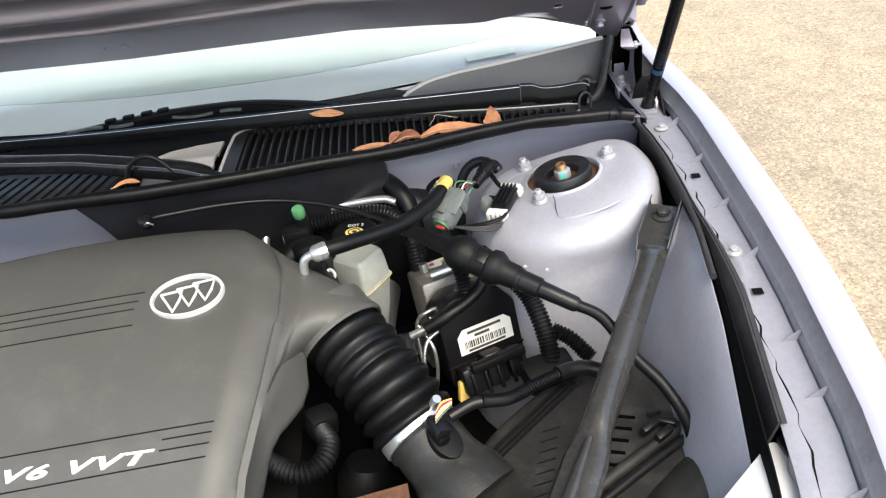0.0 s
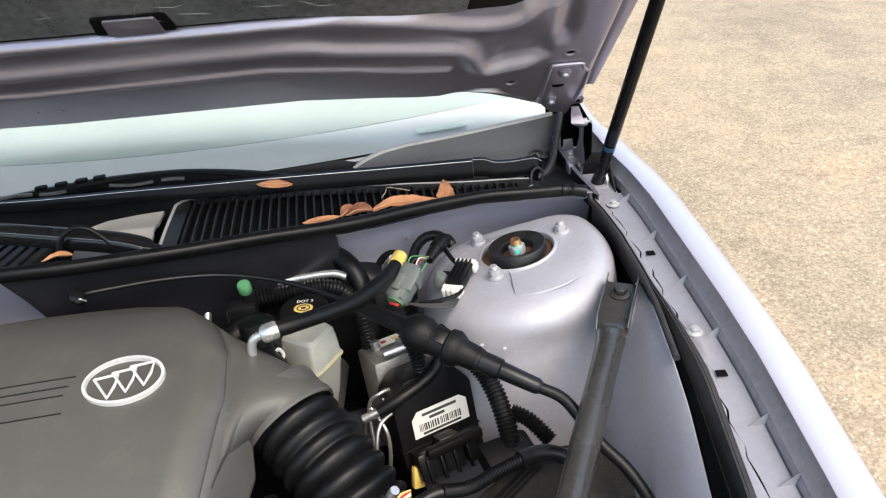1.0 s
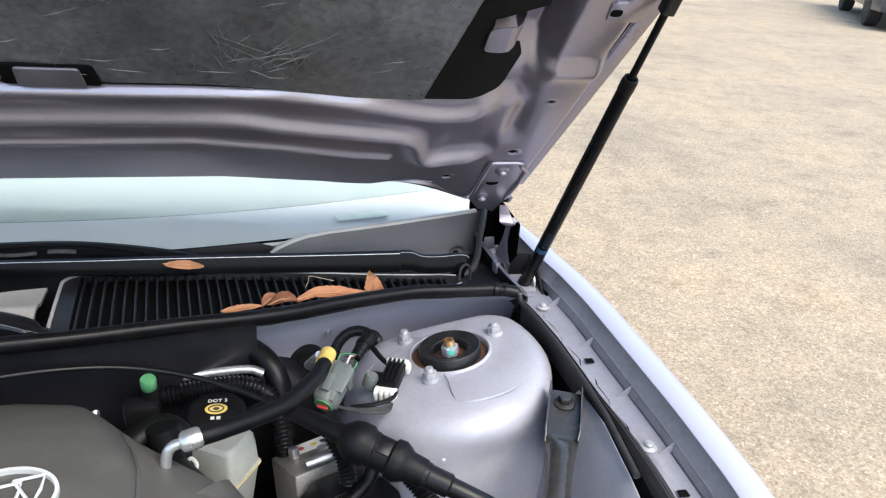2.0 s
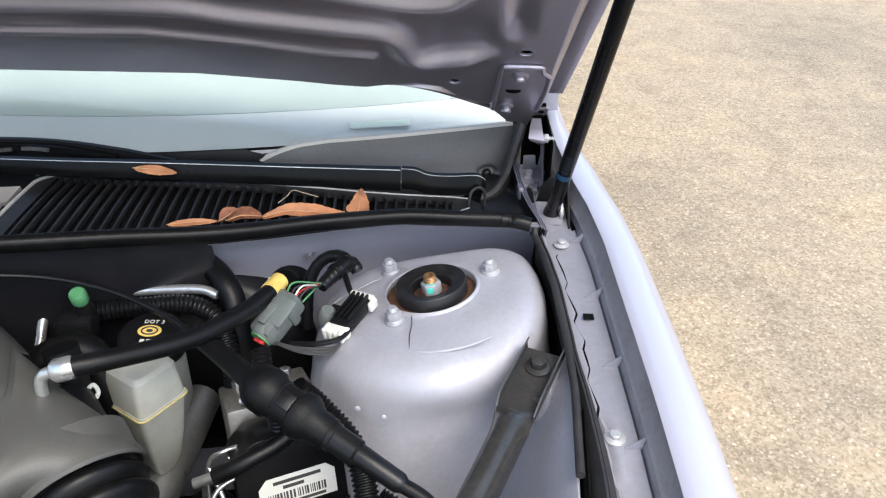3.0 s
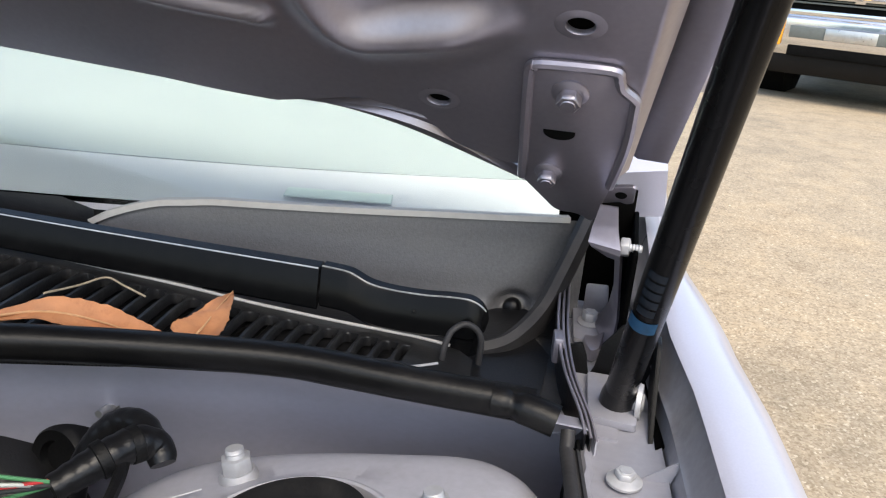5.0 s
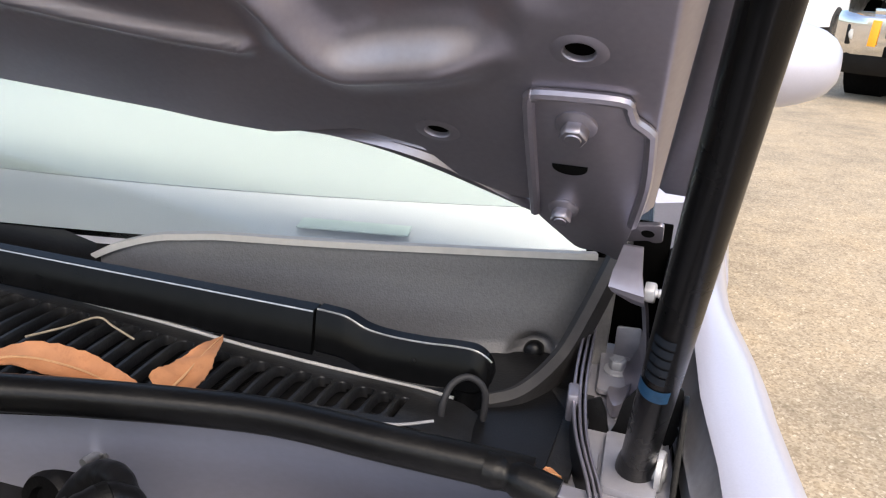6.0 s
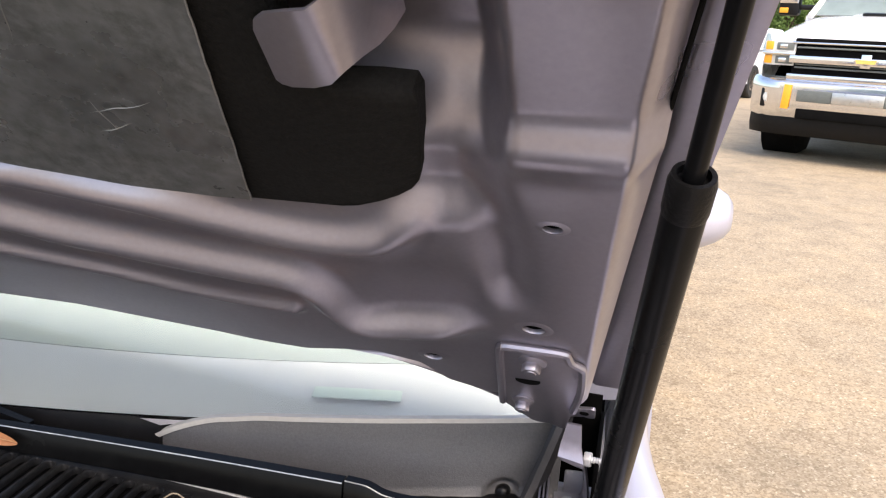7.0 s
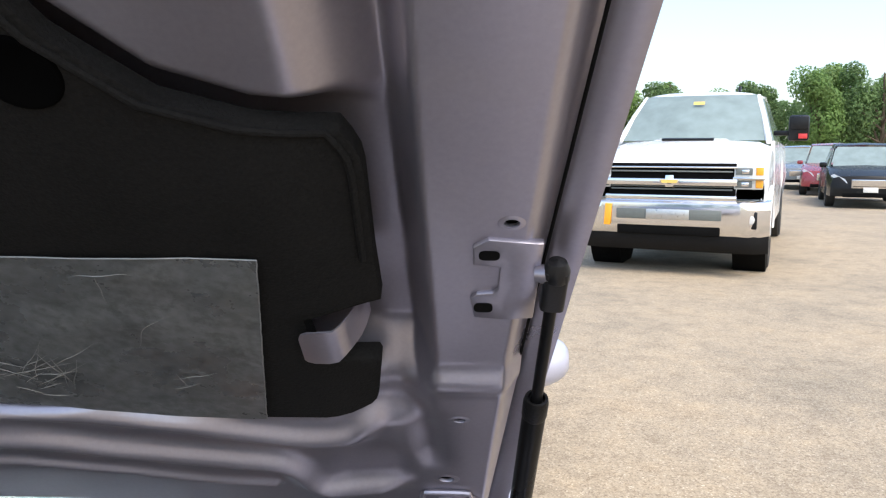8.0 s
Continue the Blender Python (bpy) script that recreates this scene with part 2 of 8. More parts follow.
def ground_material():
    m = bpy.data.materials.new("worn_tan_asphalt")
    m.use_nodes = True
    nt, link = m.node_tree, m.node_tree.links.new
    bsdf = nt.nodes["Principled BSDF"]
    coords = nt.nodes.new("ShaderNodeTexCoord")

    def noise_node(scale, detail, rough=0.55):
        n = nt.nodes.new("ShaderNodeTexNoise")
        n.inputs["Scale"].default_value, n.inputs["Detail"].default_value, n.inputs["Roughness"].default_value = scale, detail, rough
        link(coords.outputs["Object"], n.inputs["Vector"])
        return n

    def ramp(source, stops):
        r = nt.nodes.new("ShaderNodeValToRGB")
        while len(r.color_ramp.elements) < len(stops):
            r.color_ramp.elements.new(0.5)
        for e, (at, c) in zip(r.color_ramp.elements, stops):
            e.position, e.color = at, (*c, 1)
        link(source, r.inputs["Fac"])
        return r

    def mix(kind, factor, a, b):
        n = nt.nodes.new("ShaderNodeMix")
        n.data_type, n.blend_type = "RGBA", kind
        n.inputs["Factor"].default_value = factor
        link(a, n.inputs[6]), link(b, n.inputs[7])
        return n.outputs[2]

    stones = nt.nodes.new("ShaderNodeTexVoronoi")
    stones.inputs["Scale"].default_value = 150
    link(coords.outputs["Object"], stones.inputs["Vector"])
    pebble = ramp(stones.outputs["Color"], [(0.10, (0.258, 0.208, 0.144)), (0.45, (0.350, 0.288, 0.204)), (0.80, (0.420, 0.350, 0.255)), (0.97, (0.58, 0.51, 0.40))])
    patch = ramp(noise_node(0.9, 7, 0.66).outputs["Fac"], [(0.34, (0.76, 0.765, 0.77)), (0.46, (0.93, 0.92, 0.91)), (0.56, (1.02, 1.0, 0.97)), (0.70, (1.08, 1.02, 0.94))])
    worn = ramp(noise_node(5.5, 8, 0.72).outputs["Fac"], [(0.36, (0.78, 0.77, 0.76)), (0.50, (0.98, 0.98, 0.98)), (0.66, (1.10, 1.07, 1.02))])
    speck = ramp(noise_node(45, 3, 0.6).outputs["Fac"], [(0.36, (0.72, 0.69, 0.65)), (0.52, (1, 1, 1)), (0.7, (1.0, 0.98, 0.95))])
    c = mix("MULTIPLY", 1.0, pebble.outputs["Color"], patch.outputs["Color"])
    c = mix("MULTIPLY", 0.9, c, worn.outputs["Color"])
    c = mix("MULTIPLY", 0.7, c, speck.outputs["Color"])
    link(c, bsdf.inputs["Base Color"])
    bsdf.inputs["Roughness"].default_value = 0.9
    b = nt.nodes.new("ShaderNodeBump")
    b.inputs["Strength"].default_value, b.inputs["Distance"].default_value = 0.3, 0.003
    link(stones.outputs["Distance"], b.inputs["Height"])
    link(b.outputs["Normal"], bsdf.inputs["Normal"])
    return m


def glass_material(name, tint):
    m = bpy.data.materials.new(name)
    m.use_nodes = True
    bsdf = m.node_tree.nodes["Principled BSDF"]
    bsdf.inputs["Base Color"].default_value = (*tint, 1)
    bsdf.inputs["Roughness"].default_value, bsdf.inputs["IOR"].default_value = 0.02, 1.45
    bsdf.inputs["Transmission Weight"].default_value = 1.0
    return m


GLASS = glass_material("green_tinted_glass", (0.86, 0.972, 0.945))
GROUND = ground_material()


# ---- mesh helpers ----
class Shape:
    """Vertices and faces gathered for one mesh."""

    def __init__(self):
        self.v, self.f = [], []

    def add(self, verts, faces):
        k = len(self.v)
        self.v += [tuple(p) for p in verts]
        self.f += [tuple(i + k for i in face) for face in faces]
        return self

    def join(self, other):
        return self.add(other.v, other.f)

    def moved(self, m):
        self.v = [tuple(m @ Vector(p)) for p in self.v]
        return self


def thing(name, label, category, at=(0, 0, 0), group="", kind=""):
    ob = new(name)
    ob.location = at
    ob.empty_display_size = 0.02
    return tagged(ob, label, category, group, kind)


def mesh_of(name, shape, mat, smooth=40):
    me = bpy.data.meshes.new(name)
    me.from_pydata(shape.v, [], shape.f)
    me.validate()
    bm = bmesh.new()
    bm.from_mesh(me)
    bmesh.ops.recalc_face_normals(bm, faces=bm.faces)
    bm.to_mesh(me)
    bm.free()
    me.polygons.foreach_set("use_smooth", [True] * len(me.polygons))
    me.set_sharp_from_angle(angle=radians(smooth))
    me.materials.append(mat)
    return me


def root_of(ob):
    m = Matrix.Identity(4)
    while ob:
        m, ob = Matrix.Translation(ob.location) @ m if ob.parent is None else m, ob.parent
    return m


def part(name, shape, mat, parent=None, label="", smooth=40):
    """One mesh object, its vertices given in the world, under a thing or a part."""
    ob = new(name, mesh_of(name, shape, mat, smooth))
    if parent is not None:
        ob.parent = parent
        ob.matrix_parent_inverse = root_of(parent).inverted() if parent.parent is None else Matrix.Identity(4)
    if label:
        ob["label"] = label
    return ob


def spline(points, res=8):
    """A smooth line through the points."""
    p = [Vector(q) for q in points]
    if len(p) < 3:
        return [p[0].lerp(p[1], i / res) for i in range(res + 1)]
    p = [2 * p[0] - p[1], *p, 2 * p[-1] - p[-2]]
    out = []
    for a, b, c, d in zip(p, p[1:], p[2:], p[3:]):
        for i in range(res):
            t = i / res
            out.append(0.5 * (2 * b + (c - a) * t + (2 * a - 5 * b + 4 * c - d) * t * t + (3 * b - a - 3 * c + d) * t ** 3))
    return out + [p[-2]]


def even(line, step):
    """The line cut into even steps."""
    lengths = np.concatenate([[0], np.cumsum([(b - a).length for a, b in zip(line, line[1:])])])
    n = max(2, int(lengths[-1] / step) + 1)
    xs = np.linspace(0, lengths[-1], n)
    cols = [np.interp(xs, lengths, [q[i] for q in line]) for i in range(3)]
    return [Vector(q) for q in zip(*cols)]


def sweep(line, radius, n=12, caps=True, profile=None, up=None):
    """A tube along a line; radius a number or a function of (0..1, metres); profile: an own cross-section."""
    s = Shape()
    ring = profile or [(math.cos(2 * math.pi * i / n), math.sin(2 * math.pi * i / n)) for i in range(n)]
    n = len(ring)
    side, done, count = None, 0.0, len(line)
    rows = []
    for i, q in enumerate(line):
        ahead = (line[min(i + 1, count - 1)] - line[max(i - 1, 0)]).normalized()
        if side is None:
            guess = Vector(up) if up else (Vector((0, 0, 1)) if abs(ahead.z) < 0.9 else Vector((1, 0, 0)))
            side = guess.cross(ahead)
        side = (side - ahead * side.dot(ahead)).normalized()
        other = ahead.cross(side)
        done += (q - line[i - 1]).length if i else 0
        r = radius(i / (count - 1), done) if callable(radius) else radius
        rows.append([q + (side * a + other * b) * r for a, b in ring])
    s.add([p for row in rows for p in row], [(i * n + j, i * n + (j + 1) % n, (i + 1) * n + (j + 1) % n, (i + 1) * n + j) for i in range(count - 1) for j in range(n)])
    if caps:
        s.f += [tuple(range(n - 1, -1, -1)), tuple(range((count - 1) * n, count * n))]
    return s


def tube(points, r, n=12, res=8):
    return sweep(spline(points, res), r, n)


def ribbed(points, r, pitch=0.004, depth=0.0012, n=14):
    """A corrugated conduit."""
    line = even(spline(points, 12), pitch / 4)
    return sweep(line, lambda t, d: r + depth * math.cos(2 * math.pi * d / pitch), n)


def frame_at(at, z=(0, 0, 1), x=(1, 0, 0)):
    z = Vector(z).normalized()
    y = z.cross(Vector(x)).normalized()
    x = y.cross(z)
    return Matrix((x, y, z)).transposed().to_4x4() if at is None else Matrix.Translation(at) @ Matrix((x, y, z)).transposed().to_4x4()


def lathe(profile, m=Matrix.Identity(4), n=24, turn=2 * math.pi):
    """A turned body from (radius, height) pairs about the local z."""
    s, k = Shape(), len(profile)
    verts = [m @ Vector((r * math.cos(turn * i / n), r * math.sin(turn * i / n), z)) for i in range(n) for r, z in profile]
    s.add(verts, [(i * k + j, ((i + 1) % n) * k + j, ((i + 1) % n) * k + j + 1, i * k + j + 1) for i in range(n) for j in range(k - 1)])
    if profile[0][0] > 1e-6:
        s.f.append(tuple(i * k for i in range(n - 1, -1, -1)))
    if profile[-1][0] > 1e-6:
        s.f.append(tuple(i * k + k - 1 for i in range(n)))
    return s


def from_bm(bm):
    s = Shape()
    bm.verts.index_update()
    s.add([v.co.copy() for v in bm.verts], [[v.index for v in f.verts] for f in bm.faces])
    bm.free()
    return s


def prism(outline, z0, z1, m=Matrix.Identity(4), bevel=0.0, segments=2):
    """A plate of the outline (local x, y) from z0 to z1, with rounded edges."""
    bm = bmesh.new()
    low = [bm.verts.new((x, y, z0)) for x, y in outline]
    high = [bm.verts.new((x, y, z1)) for x, y in outline]
    bm.faces.new(low[::-1])
    bm.faces.new(high)
    n = len(outline)
    for i in range(n):
        bm.faces.new((low[i], low[(i + 1) % n], high[(i + 1) % n], high[i]))
    bmesh.ops.recalc_face_normals(bm, faces=bm.faces)
    if bevel:
        bmesh.ops.bevel(bm, geom=list(bm.edges), offset=bevel, segments=segments, profile=0.5, affect="EDGES", clamp_overlap=True)
    return from_bm(bm).moved(m)


def block(size, m=Matrix.Identity(4), bevel=0.0, segments=2):
    """A box with rounded edges, standing on its local origin."""
    x, y, z = size
    return prism([(-x / 2, -y / 2), (x / 2, -y / 2), (x / 2, y / 2), (-x / 2, y / 2)], 0, z, m, bevel, segments)


def loft(rows, closed=True, caps=(False, False)):
    """A skin over rows of points of one length."""
    s, n = Shape(), len(rows[0])
    last = n if closed else n - 1
    s.add([p for row in rows for p in row], [(i * n + j, i * n + (j + 1) % n, (i + 1) * n + (j + 1) % n, (i + 1) * n + j) for i in range(len(rows) - 1) for j in range(last)])
    if caps[0]:
        s.f.append(tuple(range(n - 1, -1, -1)))
    if caps[1]:
        s.f.append(tuple(range((len(rows) - 1) * n, len(rows) * n)))
    return s


def sheet(rows, thick, toward=(0, 0, -1)):
    """A panel over rows of points, with thickness in one direction."""
    d = Vector(toward) * thick
    s, n, k = Shape(), len(rows[0]), len(rows)
    top = [Vector(p) for row in rows for p in row]
    s.add(top + [p + d for p in top], [])
    c = n * k
    for i in range(k - 1):
        for j in range(n - 1):
            a, b, e, g = i * n + j, i * n + j + 1, (i + 1) * n + j + 1, (i + 1) * n + j
            s.f += [(a, b, e, g), (g + c, e + c, b + c, a + c)]
    edge = [j for j in range(n)] + [i * n + n - 1 for i in range(1, k)] + [(k - 1) * n + j for j in range(n - 2, -1, -1)] + [i * n for i in range(k - 2, 0, -1)]
    s.f += [(a, edge[(i + 1) % len(edge)], edge[(i + 1) % len(edge)] + c, a + c) for i, a in enumerate(edge)]
    return s


def rounded(points, r, steps=4):
    """A polygon's outline with its corners rounded."""
    out, n = [], len(points)
    for i, q in enumerate(points):
        q, a, b = Vector(q), Vector(points[i - 1]), Vector(points[(i + 1) % n])
        k = min(r, (a - q).length * 0.45, (b - q).length * 0.45)
        p0, p1 = q + (a - q).normalized() * k, q + (b - q).normalized() * k
        for j in range(steps + 1):
            t = j / steps
            out.append(tuple((1 - t) ** 2 * p0 + 2 * t * (1 - t) * q + t * t * p1))
    return out


def hexagon(r):
    return [(r * math.cos(math.pi / 3 * i), r * math.sin(math.pi / 3 * i)) for i in range(6)]


def flange_bolt(m, hexr=0.0065, flange=0.0095, height=0.007):
    """A hexagon head on a round flange."""
    s = lathe([(0.0, 0.0), (flange, 0.0), (flange, 0.0012), (hexr * 1.02, 0.003), (0.0, 0.003)], m, 20)
    s.join(prism(hexagon(hexr), 0.002, height, m, 0.0006, 1))
    return s.join(lathe([(0.0, height), (hexr * 0.6, height), (hexr * 0.55, height + 0.0006), (0.0, height + 0.0006)], m, 12))


def lerp_table(table, t):
    xs = [a for a, _ in table]
    return float(np.interp(t, xs, [b for _, b in table]))


def smooth(a, b, t):
    t = np.clip((t - a) / (b - a), 0, 1)
    return t * t * (3 - 2 * t)


# ---- ground and far things: the lot ----
def build_ground():
    s = Shape()
    xs = [-3000, -300, -60, -15, -4, 0, 4, 8, 15, 30, 60, 300, 3000]
    rows = [[(x, y, 0.0) for x in xs] for y in [-3000, -300, -40, -10, -3, 0, 3, 6, 10, 15, 25, 40, 80, 300, 3000]]
    s.join(loft(rows, closed=False))
    tagged(part("ground", s, GROUND), "worn tan asphalt of a parking lot with loose grit", "ground", kind="structure")


build_ground()

# ---- the car: lines of its plan ----
SEAL_Z = [(-0.8, 0.885), (-0.35, 0.935), (0.0, 0.938), (0.17, 0.930), (0.30, 0.920), (0.45, 0.904), (0.60, 0.8925), (0.70, 0.8865)]
SEAL_Y = [(-0.8, 0.075), (-0.45, -0.02), (-0.1, -0.113), (0.05, -0.100), (0.18, -0.072), (0.28, -0.040), (0.37, -0.012), (0.45, 0.030), (0.54, 0.066), (0.65, 0.080), (0.70, 0.084)]
RAIL_X = [(-0.75, 0.66), (-0.48, 0.690), (-0.30, 0.703), (-0.17, 0.711), (-0.10, 0.711), (-0.02, 0.707), (0.04, 0.700), (0.085, 0.692), (0.14, 0.690)]
FENDER_X = [(-1.0, 0.675), (-0.8, 0.722), (-0.45, 0.754), (-0.30, 0.7545), (-0.22, 0.753), (-0.12, 0.750), (0.02, 0.7455), (0.10, 0.738), (0.16, 0.7285), (0.28, 0.718), (0.45, 0.713), (0.62, 0.711)]
FLOOR_Z = [(-1.0, 0.73), (-0.75, 0.795), (-0.5, 0.838), (-0.3, 0.857), (-0.2, 0.861), (0.07, 0.863), (0.2, 0.862), (0.5, 0.86)]


def seal_y(x):
    return lerp_table(SEAL_Y, x)


def seal_z(x):
    return lerp_table(SEAL_Z, x)


def rail_x(y):
    return lerp_table(RAIL_X, y)


def fender_x(y):
    return lerp_table(FENDER_X, y)


def gutter_x(y):
    return rail_x(y) + 0.017 * smooth(-0.10, -0.30, y)


def floor_z(y):
    return lerp_table(FLOOR_Z, y)


def glass_base(x):
    return 0.118 + 0.315 * x * x


def glass_z(x, y):
    return 0.928 + 0.50 * (y - glass_base(x))


def wheel(at, r, width, parent, m):
    x, y, z = at
    side = 1 if x > 0 else -1
    f = m @ frame_at((x, y, z), (side, 0, 0), (0, 0, 1))
    w = part("wheel", lathe([(r * 0.62, -width * 0.5), (r * 0.92, -width * 0.5), (r, -width * 0.38), (r, width * 0.38), (r * 0.93, width * 0.5), (r * 0.64, width * 0.5)], f, 40), TYRE, parent, "black tyre on a metal rim")
    part("rim", lathe([(r * 0.66, width * 0.50), (r * 0.60, width * 0.40), (r * 0.55, width * 0.2), (r * 0.2, width * 0.30), (0, width * 0.32)], f, 30), CHROME, w)
    for i in range(6):
        a = i * math.pi / 3
        part("spoke", block((r * 0.11, r * 0.42, 0.03), f @ Matrix.Rotation(a, 4, "Z") @ pose(0, r * 0.36, width * 0.28), 0.008), CHROME, w)


car = thing("car", "silver-lilac sedan with its hood propped open", "car", (0, 0, 0))


def span(a, b, n):
    return [a + (b - a) * i / (n - 1) for i in range(n)]


def build_fender(parent):
    # top lip, shoulder and side of the wing, in sections along the car
    section = [(-0.003, -0.020), (-0.001, 0.0), (0.0026, 0.0125), (0.0012, 0.0150), (0.0040, 0.0175), (0.0088, 0.0325), (0.0102, 0.0358), (0.0125, 0.0370), (0.0175, 0.0382), (0.024, 0.0388), (0.031, 0.0380), (0.038, 0.0352), (0.0455, 0.0300), (0.054, 0.018), (0.064, -0.004), (0.078, -0.043),
               (0.092, -0.09), (0.110, -0.17), (0.126, -0.28), (0.132, -0.40), (0.124, -0.55), (0.110, -0.66)]
    rows = []
    for y in span(-0.95, 0.62, 80):
        e, z = fender_x(y), floor_z(y)
        pull = 0.014 * smooth(0.17, 0.36, y)                               # the wing narrows toward the pillar
        rows.append([(e + dx - pull * smooth(0.014, 0.040, dx) - 0.85 * smooth(-0.1, 0.2, y) * max(0, dx - 0.05), y, z + dz) for dx, dz in section])
    part("fender", sheet([row[6:] for row in rows], 0.0012, (-1, 0, -0.3)), PAINT, parent, "silver-lilac front wing")
    # the flange's shade is put into its darker paint
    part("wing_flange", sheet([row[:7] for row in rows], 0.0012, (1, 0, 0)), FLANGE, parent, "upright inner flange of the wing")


def build_rail(parent):
    # the gutter between engine bay and wing: floor with shallow beads, and its inner flange
    rows = []
    for y in span(-0.95, 0.40, 136):
        a, b, z = gutter_x(y) + 0.004, fender_x(y) - 0.0015, floor_z(y)
        wave = 0.0022 * math.sin(y * 2 * math.pi / 0.075) + 0.0012 * math.sin(y * 2 * math.pi / 0.031)
        a += wave
        bead = 0.003 * (smooth(-0.262, -0.252, y) - smooth(-0.205, -0.195, y))
        row = [(a - 0.0006, y, z - 0.012), (a, y, z + 0.0006), (a + 0.0022, y, z + 0.0026), (a + 0.005, y, z + 0.0014)]
        row += [(a + 0.006 + (b - a - 0.012) * k, y, z + bead * math.sin(math.pi * min(k * 1.3, 1)) + 0.002 * k * k) for k in (0, 0.15, 0.3, 0.5, 0.7, 0.85)]
        row += [(b - 0.002, y, z + 0.0025), (b, y, z + 0.0035)]
        rows.append(row)
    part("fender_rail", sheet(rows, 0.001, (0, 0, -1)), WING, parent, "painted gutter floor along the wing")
    # inner lip lying on the floor, its edge cut in waves over a dark gap
    rng = random.Random(8)
    kinks, y = [], 0.05
    while y > -0.60:
        kinks.append((y, 0.7135 + 0.0075 * smooth(0.05, -0.06, y) - 0.016 * smooth(-0.43, -0.60, y) + rng.uniform(-0.0008, 0.0030)))
        kinks.append((y - 0.012, kinks[-1][1] - 0.0035))
        y -= rng.uniform(0.034, 0.060)
    kinks = kinks[::-1]
    lip, gap = [], []
    for y in span(-0.58, 0.045, 190):
        e, z = lerp_table(kinks, y) + 0.006 * smooth(-0.10, -0.30, y), floor_z(y)
        lip.append([(min(gutter_x(y) + 0.001, e - 0.004), y, z + 0.0030), (0.5 * (min(gutter_x(y), e - 0.005) + e), y, z + 0.0048), (e - 0.001, y, z + 0.0050), (e, y, z + 0.0042)])
        gap.append([(e - 0.003, y, z + 0.0030), (e + 0.0016 + 0.0008 * math.sin(y * 90), y, z + 0.0030)])
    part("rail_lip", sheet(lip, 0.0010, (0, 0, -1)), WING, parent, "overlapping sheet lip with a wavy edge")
    part("lip_gap", sheet(gap, 0.0006, (0, 0, -1)), DEEP, parent, "dark gap along the wavy lip")
    for y in (0.072, -0.030, -0.133, -0.228, -0.347, -0.411, -0.505):
        b, z = fender_x(y) - 0.002, floor_z(y)
        h, d = 0.016, 0.013
        tri = loft([[(b + 0.001, y - t, z + 0.001), (b - d, y - t * 0.6, z + 0.001), (b + 0.005, y - t * 0.6, z + h)] for t in (0.0, 0.0016)], True, (True, True))
        part("gusset", tri, WING, parent)
    for y, x in ((0.066, 0.719), (-0.219, 0.734), (-0.56, 0.715)):
        part("rail_bolt", flange_bolt(frame_at((x, y, floor_z(y) + 0.002)), 0.0052, 0.0085, 0.006), NUT, parent, "zinc flange bolt")
    for y, x in ((-0.064, 0.7325), (-0.283, 0.7385)):
        m = frame_at((x, y, floor_z(y) + 0.0026))
        part("clip_hole", block((0.010, 0.009, 0.0012), m, 0.0004, 1), DEEP, parent, "square clip hole")
    # black strip laid on the floor for the shaded gap beside the strut's foot
    part("gap_shade", prism([(0.7335, 0.097), (0.7400, 0.100), (0.7385, 0.138), (0.7330, 0.181), (0.7262, 0.180), (0.7315, 0.134)], 0.864, 0.8668), VOID, parent, "black strip for the shaded gap beside the strut foot")


TOWER = [(0.480, -0.098), (0.507, -0.124), (0.540, -0.140), (0.575, -0.147), (0.608, -0.144), (0.640, -0.130), (0.668, -0.105), (0.686, -0.075), (0.697, -0.04), (0.699, 0.0), (0.694, 0.04), (0.682, 0.075),
         (0.655, 0.094), (0.61, 0.094), (0.56, 0.090), (0.515, 0.080), (0.480, 0.060), (0.462, 0.02), (0.462, -0.03), (0.467, -0.07)]
HUB = Vector((0.580, -0.003))


def tower_z(x, y):
    return 0.848 + 0.180 * (x - HUB.x) - 0.055 * y


